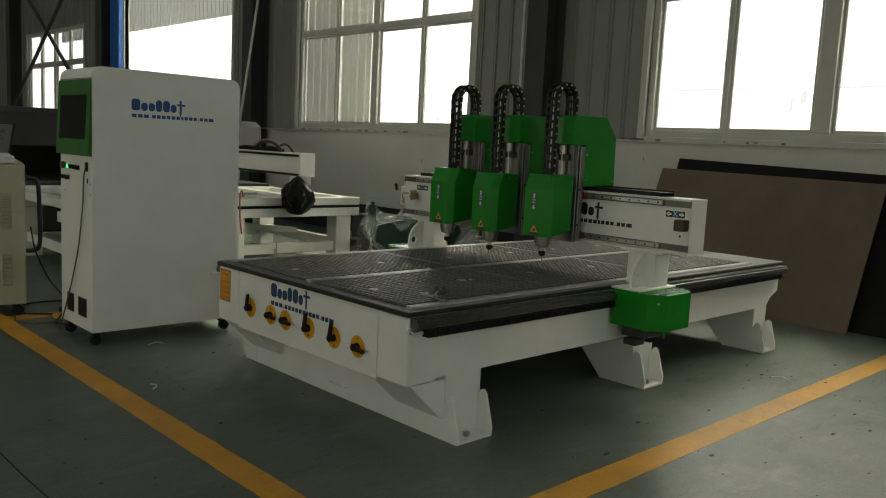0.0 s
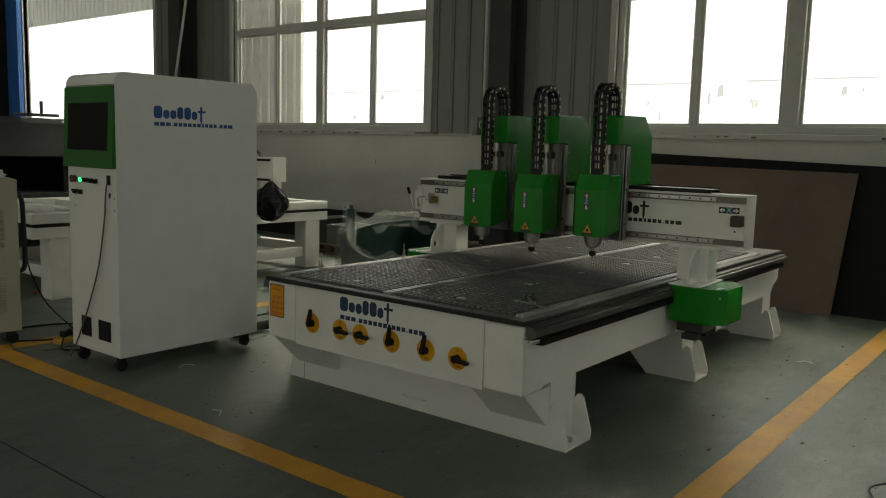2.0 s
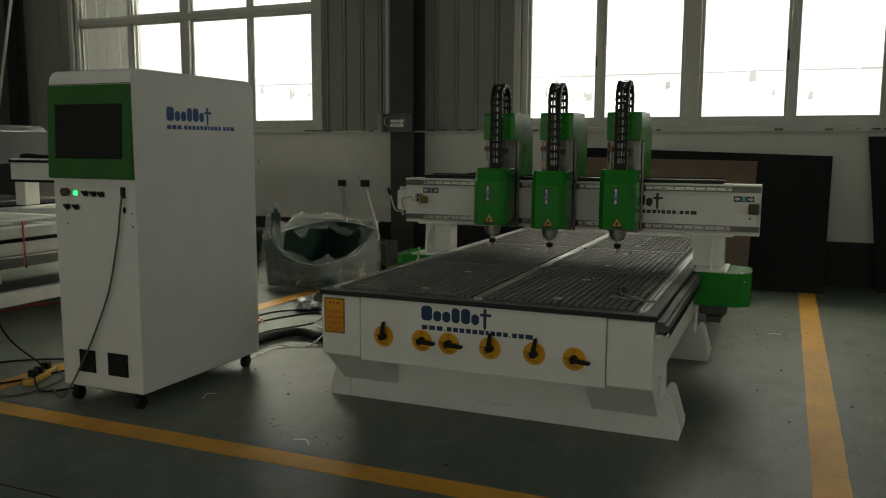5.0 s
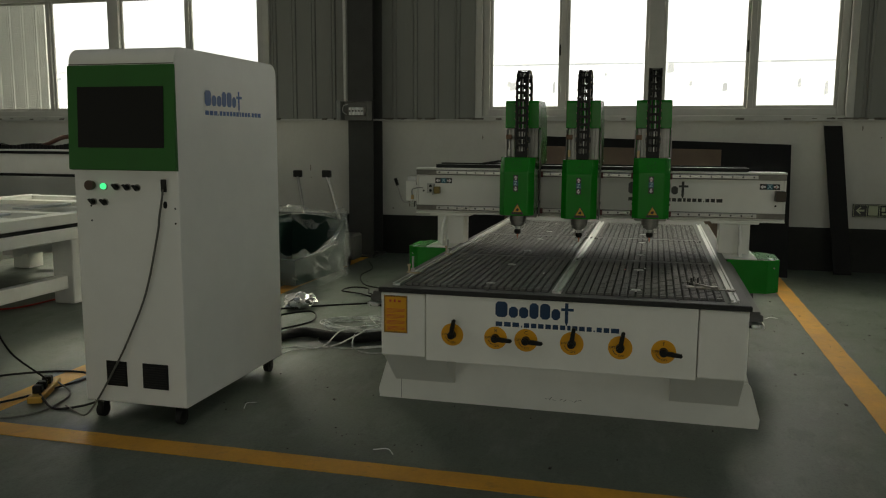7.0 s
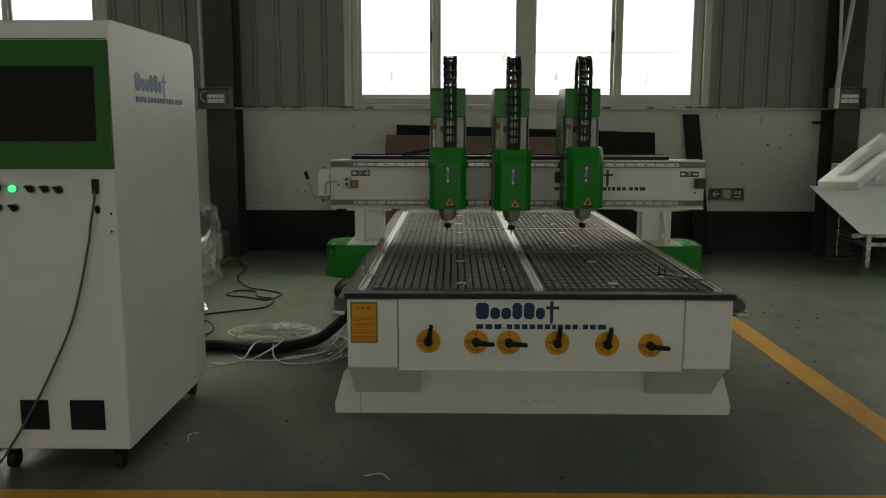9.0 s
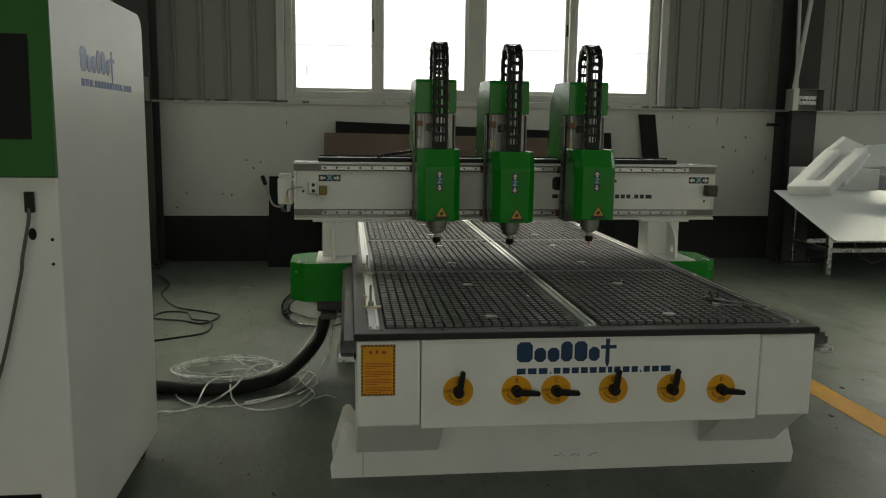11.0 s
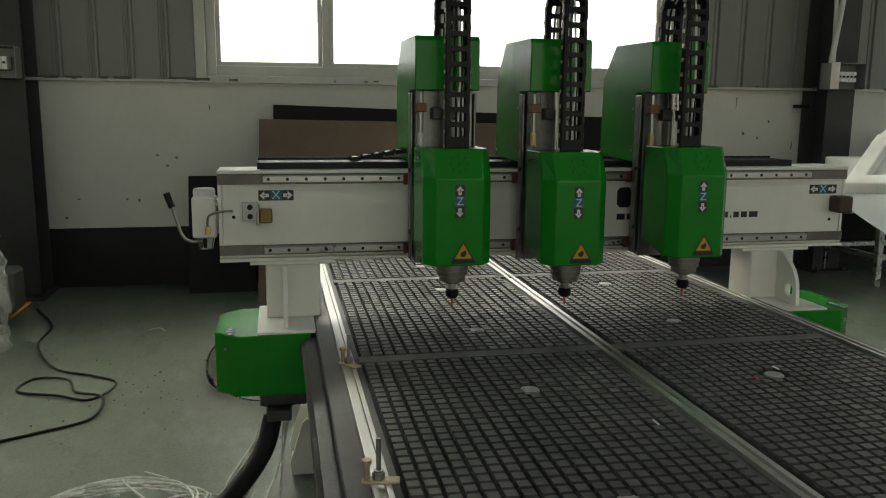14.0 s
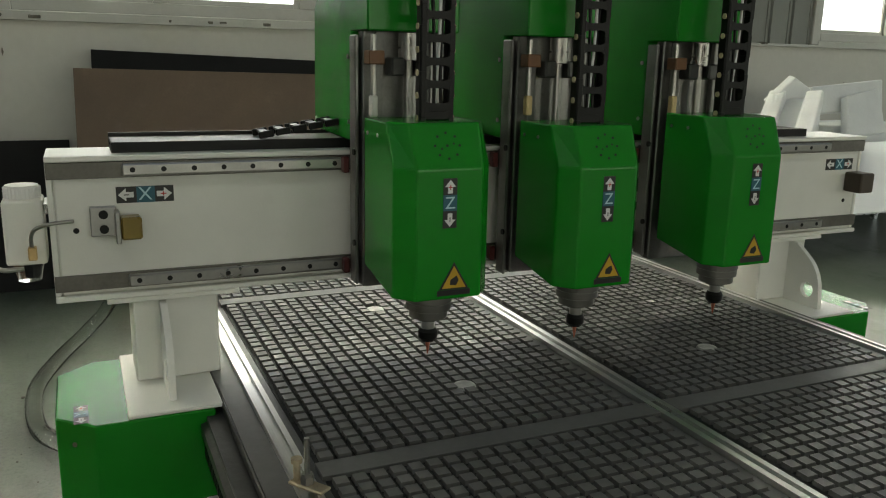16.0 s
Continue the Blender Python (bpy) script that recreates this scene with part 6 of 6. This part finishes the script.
# ---- second router frame, behind the cabinet ----
mb = thing("router_frame", (4.0, 8.1, 0), "unfinished white router with open table frame and gantry", "machine")
MX0, MX1, MY0, MY1 = 2.42, 5.6, 7.2, 9.0
for y in (MY0, MY1 - 0.12):
    box_part("table_beam", (MX0, y, 0.625), (MX1, y + 0.12, 0.705), WHITE, mb, 0.004)
    box_part("guide_rail", (MX0 + 0.02, y + 0.01, 0.595), (MX1 - 0.02, y + 0.11, 0.6245), BLACK, mb, 0.002)
    box_part("apron", (MX0, y, 0.505), (MX1, y + 0.12, 0.5945), WHITE, mb, 0.004)
for i in range(7):
    x = MX0 + i * (MX1 - MX0 - 0.12) / 6
    box_part("cross_beam", (x, MY0 + 0.1205, 0.625), (x + 0.12, MY1 - 0.1205, 0.70), WHITE, mb, 0.004)
box_part("bed_sheet", (MX0 + 0.13, MY0 + 0.13, 0.60), (MX1 - 0.13, MY1 - 0.13, 0.6245), PVC, mb, 0)
for x in (2.57, 3.975, 5.30):
    for y in (MY0 + 0.015, MY1 - 0.2):
        box_part("leg", (x, y, 0), (x + 0.2, y + 0.18, 0.5045), WHITE, mb, 0.006)
for y in (MY0 + 0.06, MY1 - 0.13):
    for xa, xb in ((2.771, 3.974), (4.176, 5.299)):
        box_part("stretcher", (xa, y, 0.12), (xb, y + 0.08, 0.22), WHITE, mb, 0.004)
for x in (2.62, 5.36):
    box_part("stretcher", (x, MY0 + 0.196, 0.15), (x + 0.08, MY1 - 0.201, 0.25), WHITE, mb, 0.004)
bm = bmesh.new()
prism(bm, [(4.18, 0.4), (4.28, 0.4), (5.28, 0.30), (5.28, 0.24), (4.18, 0.32)], "y", 7.95, 8.05)
part("brace", bm, WHITE, mb)
gb = box_part("gantry_beam", (4.71, 7.07, 0.935), (4.86, 9.25, 1.172), WHITE, mb, 0.004)
box_part("end_plate", (4.695, 7.04, 0.93), (4.875, 7.0695, 1.176), WHITE, gb, 0.003)
for z in (0.95, 1.145):
    box_part("linear_rail", (4.688, 7.075, z - 0.012), (4.7095, 9.25, z + 0.012), BLACK, gb, 0.002)
bm = bmesh.new()
for i in range(40):
    y = 7.55 + i * 0.04
    rbox(bm, (4.74, y, 1.1725), (4.83, y + 0.035, 1.205 + 0.02 * math.sin(i * 0.3) ** 2), 0.003)
part("cable_chain", bm, BLACK, gb)
tube_part("cable_loop", [(4.76, 7.5, 1.18), (4.75, 7.62, 1.26), (4.76, 7.85, 1.28), (4.78, 8.05, 1.22), (4.78, 8.2, 1.18)], 0.02, mat("brown_red_cable", (0.09, 0.03, 0.02), 0.5), gb)
tube_part("cable_loop", [(4.78, 7.3, 1.175), (4.78, 7.4, 1.24), (4.8, 7.55, 1.25), (4.8, 7.7, 1.18)], 0.014, mat("brown_red_cable", (0.09, 0.03, 0.02), 0.5), gb)
for y in (7.1, 9.05):
    box_part("gantry_post", (4.70, y, 0.7055), (4.87, y + 0.14, 0.9345), WHITE, mb, 0.004)
# motor bagged in black film
bm = bmesh.new()
bmesh.ops.create_icosphere(bm, subdivisions=3, radius=1)
for v in bm.verts:
    k = 1 + 0.34 * noise.noise(v.co * 3.1)
    taper = 0.45 + 0.55 * min(1, 1.15 * (1 - max(0, v.co.z)))
    v.co = Vector((4.66 + v.co.x * 0.17 * k * taper, 7.02 + v.co.y * 0.16 * k * taper, 0.745 + v.co.z * 0.20 * (0.9 + 0.1 * k)))
for f in bm.faces:
    f.smooth = False
part("bagged_motor", bm, BLACK, mb, "motor bagged in black film")
tube_part("red_wire", [(4.2, 7.3, 0.71), (4.15, 7.25, 0.78), (4.1, 7.19, 0.72), (4.1, 7.18, 0.5), (4.12, 7.18, 0.35)], 0.007, RED_WIRE, mb)
tube_part("red_wire", [(3.2, 7.3, 0.71), (3.15, 7.25, 0.74), (3.1, 7.19, 0.70), (3.1, 7.18, 0.4)], 0.007, RED_WIRE, mb)
for i, (x, y, w, d) in enumerate(((2.75, 7.35, 0.4, 0.14), (3.2, 7.5, 0.5, 0.2), (4.1, 7.7, 0.5, 0.15))):
    tagged(box_part("loose_sheet", (x, y, 0.7055), (x + w, y + d, 0.722), SHEET, None, 0.002), "loose white metal sheet lying on a machine frame", "sheet", "loose sheets")

# ---- dark machine farther back ----
dm = thing("engraving_machine", (3.4, 11.0, 0), "long dark grey machine with a hinged hood", "machine")
bm = bmesh.new()
prism(bm, [(10.45, 1.08), (10.5, 1.47), (10.62, 1.54), (11.6, 1.56), (11.7, 1.08)], "x", 0.2, 6.3, 0.01)
part("hood", bm, DARK_MACHINE, dm, "dark grey hinged hood")
box_part("body", (0.15, 10.42, 0.05), (6.35, 11.75, 0.60), BLACK, dm, 0.01)
box_part("bed_edge", (0.1, 10.38, 0.6005), (6.4, 11.8, 0.655), DARK_MACHINE, dm, 0.006)
for x in (0.3, 2.6, 4.4):
    box_part("support", (x, 10.6, 0.6555), (x + 0.22, 11.4995, 1.0795), BLACK, dm, 0.004)
box_part("back_panel", (0.2, 11.5, 0.6555), (4.55, 11.6, 1.0795), BLACK, dm, 0)
box_part("back_panel", (4.5505, 11.5, 0.80), (6.25, 11.6, 1.0795), BLACK, dm, 0)
tagged(box_part("red_container", (12.5, 21.8, 0.0), (13.1, 22.7, 0.17), RED_WIRE, None, 0.02), "low orange-red container standing outside the doorway", "container")
for x in (0.4, 5.5):
    box_part("foot", (x, 10.6, 0), (x + 0.15, 11.5, 0.0495), BLACK, dm, 0.003)
bm = bmesh.new()
cyl(bm, (4.3, 10.9, 1.56), (4.3, 10.9, 1.75), 0.02)
rbox(bm, (4.0, 10.85, 1.565), (4.5, 11.0, 1.60), 0.004)
tagged(part("bracket_bar", bm, GREY_CABLE), "small grey bracket resting on a dark machine", "bracket")

# ---- beige cabinet with laptop ----
bb = thing("beige_cabinet", (1.765, 5.955, 0), "beige metal cabinet with louvred vents on casters", "cabinet", turn=-14)


def local(owner, name, bm, m, label="", parent=None):
    bm.transform(origin_of(owner))
    return part(name, bm, m, parent or owner, label)


bm = bmesh.new()
rbox(bm, (-0.72, 0, 0.085), (0, 0.62, 1.045), 0.008, 2)
bb_body = local(bb, "body", bm, BEIGE)
for cx in (-0.115, -0.32, -0.525):
    for z0 in (0.22, 0.62):
        for i in range(13):
            bm = bmesh.new()
            z = z0 + i * 0.018
            prism(bm, [(-0.0005, z), (-0.016, z + 0.0015), (-0.016, z + 0.003), (-0.0005, z + 0.013)], "x", cx - 0.03, cx + 0.03)
            local(bb, "louvre", bm, BEIGE, "", bb_body)
for x, y in ((-0.06, 0.06), (-0.66, 0.06), (-0.06, 0.56), (-0.66, 0.56)):
    bm = bmesh.new()
    rbox(bm, (x - 0.025, y - 0.02, 0.05), (x + 0.025, y + 0.02, 0.0845), 0.003)
    cyl(bm, (x + 0.01, y - 0.014, 0.036), (x + 0.01, y + 0.014, 0.036), 0.036, seg=20)
    local(bb, "caster", bm, BLACK)
lap = thing("laptop", (1.53, 6.22, 1.046), "open laptop with a dark bezel on a beige cabinet", "laptop", turn=-60)
bm = bmesh.new()
rbox(bm, (-0.155, -0.11, 0), (0.155, 0.13, 0.022), 0.004)
local(lap, "base", bm, BLACK)
bm = bmesh.new()
rbox(bm, (-0.155, 0, 0), (0.155, 0.012, 0.262), 0.004)
bm.transform(pose(0, 0.125, 0.023, -14))
lid = local(lap, "lid", bm, BLACK)
bm = bmesh.new()
rbox(bm, (-0.142, -0.0015, 0.015), (0.142, -0.0003, 0.25))
bm.transform(pose(0, 0.125, 0.023, -14))
local(lap, "screen", bm, mat("laptop_screen", (0.09, 0.09, 0.088), 0.3), "", lid)
bm = bmesh.new()
bmesh.ops.create_icosphere(bm, subdivisions=3, radius=1)
for v in bm.verts:
    k = 1 + 0.4 * noise.noise(v.co * 3.3)
    v.co = Vector((1.58 + v.co.x * 0.16 * k, 6.085 + v.co.y * 0.055 * k, max(1.046, 1.066 + v.co.z * 0.055 * k)))
tagged(part("white_cloth", bm, STICK_WHITE), "crumpled white cloth on a beige cabinet", "cloth")
bm = bmesh.new()
tube(bm, smooth_path([(-0.01, 0.45, 0.93), (0.05, 0.45, 0.935), (0.10, 0.45, 0.90), (0.11, 0.45, 0.7), (0.11, 0.45, 0.45), (0.07, 0.45, 0.40), (-0.01, 0.45, 0.40)], 6), 0.016, 10)
local(bb, "handle", bm, mat("dark_blue_tube", (0.015, 0.02, 0.04), 0.4), "dark blue tubular push handle")

bm = bmesh.new()
flat_plate(bm, facing((-0.2, -1, 0.12), (1.58, 6.158, 1.047)), [(-0.06, 0.0), (-0.055, 0.10), (-0.035, 0.175), (0.01, 0.155), (0.06, 0.105), (0.10, 0.045), (0.10, 0.0)], 0.003)
tagged(part("paper_sheet", bm, STICK_WHITE), "curled white paper sheet propped on a beige cabinet", "paper")

# ---- film-wrapped green tub ----
tubt = thing("wrapped_tub", (5.48, 6.12, 0), "dark green tub wrapped in clear crumpled plastic film", "tub")


def tub_rim(x, y):
    """Height of the tub's edge: high at the back and at the upright, sagging low towards the near side."""
    near = 1 / (1 + math.exp(-((5.62 - x) * 0.55 + (6.02 - y) * 1.0) * 9))
    far_end = math.exp(-((x - 6.05) / 0.2) ** 2)
    return 0.60 - 0.31 * near * (1 - 0.75 * far_end)


bm = bmesh.new()
t = bmesh.new()
outline = []
for (xa, ya), (xb, yb) in zip(((5.02, 5.84), (6.0, 5.76), (6.03, 6.34), (5.02, 6.42)), ((6.0, 5.76), (6.03, 6.34), (5.02, 6.42), (5.02, 5.84))):
    outline += [(xa + (xb - xa) * k / 8, ya + (yb - ya) * k / 8) for k in range(8)]
inward = lambda x, y, s: (5.52 + (x - 5.52) * s, 6.09 + (y - 6.09) * s)
levels = [[t.verts.new((*inward(x, y, 0.95), 0.02)) for x, y in outline], [t.verts.new((x, y, tub_rim(x, y) - 0.05)) for x, y in outline],
          [t.verts.new((*inward(x, y, 0.93), tub_rim(x, y) - 0.05)) for x, y in outline], [t.verts.new((*inward(x, y, 0.88), 0.10)) for x, y in outline]]
n = len(outline)
for a, b in zip(levels, levels[1:]):
    for i in range(n):
        t.faces.new((a[i], a[(i + 1) % n], b[(i + 1) % n], b[i]))
t.faces.new(levels[0][::-1])
t.faces.new(levels[-1])
merge(bm, t)
part("tub", bm, TUB, tubt)
bm = bmesh.new()
cyl(bm, (5.09, 6.34, 0.10), (5.10, 6.345, 0.70), 0.055, 0.042, 16)
cyl(bm, (5.10, 6.345, 0.70), (5.10, 6.345, 0.735), 0.022, 0.02, 10)
part("post", bm, TUB, tubt, "green upright inside the film")
t = bmesh.new()
rings, NS, NZ = [], 132, 36
for k in range(NZ + 1):
    h = k / NZ
    up = min(1, h / 0.78)
    over = max(0, (h - 0.78) / 0.22)
    ring = []
    for i in range(NS):
        a = 2 * math.pi * i / NS
        ca, sa = math.cos(a), math.sin(a)
        q = (abs(ca) ** 6 + abs(sa) ** 6) ** (-1 / 6)
        x, y = 5.52 + 0.56 * q * ca, 6.10 + 0.37 * q * sa
        peak = math.exp(-(((x - 5.06) / 0.15) ** 2 + ((y - 6.40) / 0.17) ** 2))
        edge = tub_rim(x, y) + 0.015 + 0.07 * noise.noise((x * 5, y * 5, 7)) + 0.035 * noise.noise((x * 14, y * 14, 3)) + 0.20 * peak
        fold = 0.5 - abs(noise.noise((x * 5 + up * 1.2, y * 5 - up * 1.6, up * 1.5)))
        crease = 0.5 - abs(noise.noise((x * 13 + up * 3, y * 13, up * 6)))
        w = 0.11 * (fold - 0.25) + 0.035 * crease + 0.035 * noise.noise((x * 3, y * 3, up * 2)) + 0.03 * (1 - up)
        w -= 0.06 * peak * up
        drop = over * (0.13 + 0.05 * noise.noise((x * 6, y * 6, 2)))
        lean = 0.09 * math.sin(over * math.pi / 2) + (0.10 * over if peak < 0.2 else 0.02 * over)
        x, y = x + ca * (w - lean), y + sa * (w - lean)
        ring.append(t.verts.new((x, y, max(0.003, 0.004 + edge * up - drop + 0.03 * crease * up * (1 - over)))))
    rings.append(ring)
for a, b in zip(rings, rings[1:]):
    for i in range(NS):
        t.faces.new((a[i], a[(i + 1) % NS], b[(i + 1) % NS], b[i])).smooth = True
cyl(t, (5.09, 6.35, 0.72), (5.10, 6.36, 0.775), 0.016, 0.034, 9)
bm = bmesh.new()
merge(bm, t)
film = part("film", bm, FILM, tubt, "clear crumpled plastic film, gathered over the upright")

# pallet trucks behind the tub


def pallet_truck(x, y, hx, hy, hz):
    p = thing("pallet_truck", (x, y, 0), "pallet truck with a chrome pole and black grip", "pallet truck", "pallet trucks")
    box_part("body", (x - 0.12, y - 0.16, 0.06), (x + 0.12, y + 0.16, 0.32), GREY_CABLE, p, 0.02)
    for s in (-1, 1):
        cyl_part("wheel", (x - 0.1, y + s * 0.07 - 0.025, 0.06), (x - 0.1, y + s * 0.07 + 0.025, 0.06), 0.06, RUBBER, p)
    tube_part("pole", [(x, y, 0.3), ((x + hx) / 2, (y + hy) / 2, (0.3 + hz) / 2), (hx, hy, hz - 0.05)], 0.019, STEEL, p)
    bm = bmesh.new()
    rbox(bm, (hx - 0.02, hy - 0.05, hz - 0.06), (hx + 0.02, hy + 0.05, hz + 0.015), 0.012, 2)
    part("grip", bm, BLACK, p)


pallet_truck(6.62, 6.45, 6.785, 6.61, 0.92)
pallet_truck(6.42, 5.95, 6.44, 6.133, 0.94)

# pallet with dark cartons


def pallet(x, y):
    p = thing("pallet", (x, y, 0), "worn wooden pallet on the floor", "pallet")
    for i in range(3):
        box_part("bearer", (x, y + i * 0.36, 0.02), (x + 0.9, y + i * 0.36 + 0.09, 0.10), WOOD, p, 0.004)
    for i in range(6):
        box_part("slat", (x + i * 0.16, y - 0.02, 0.1005), (x + i * 0.16 + 0.1, y + 0.83, 0.12), WOOD, p, 0.003)
    for i in range(3):
        box_part("slat", (x + i * 0.39, y - 0.02, 0.0), (x + i * 0.39 + 0.1, y + 0.83, 0.0195), WOOD, p, 0.003)
    return p


pallet(6.22, 7.45)
ct = tagged(box_part("dark_carton", (6.25, 7.46, 0.121), (6.75, 7.9, 0.36), GREY_CABLE, None, 0.006), "dark grey carton stacked on a pallet", "carton", "cartons on the pallet")
tagged(box_part("dark_carton", (6.3, 7.95, 0.121), (6.8, 8.25, 0.42), DARK_MACHINE, None, 0.006), "dark grey carton stacked on a pallet", "carton", "cartons on the pallet")
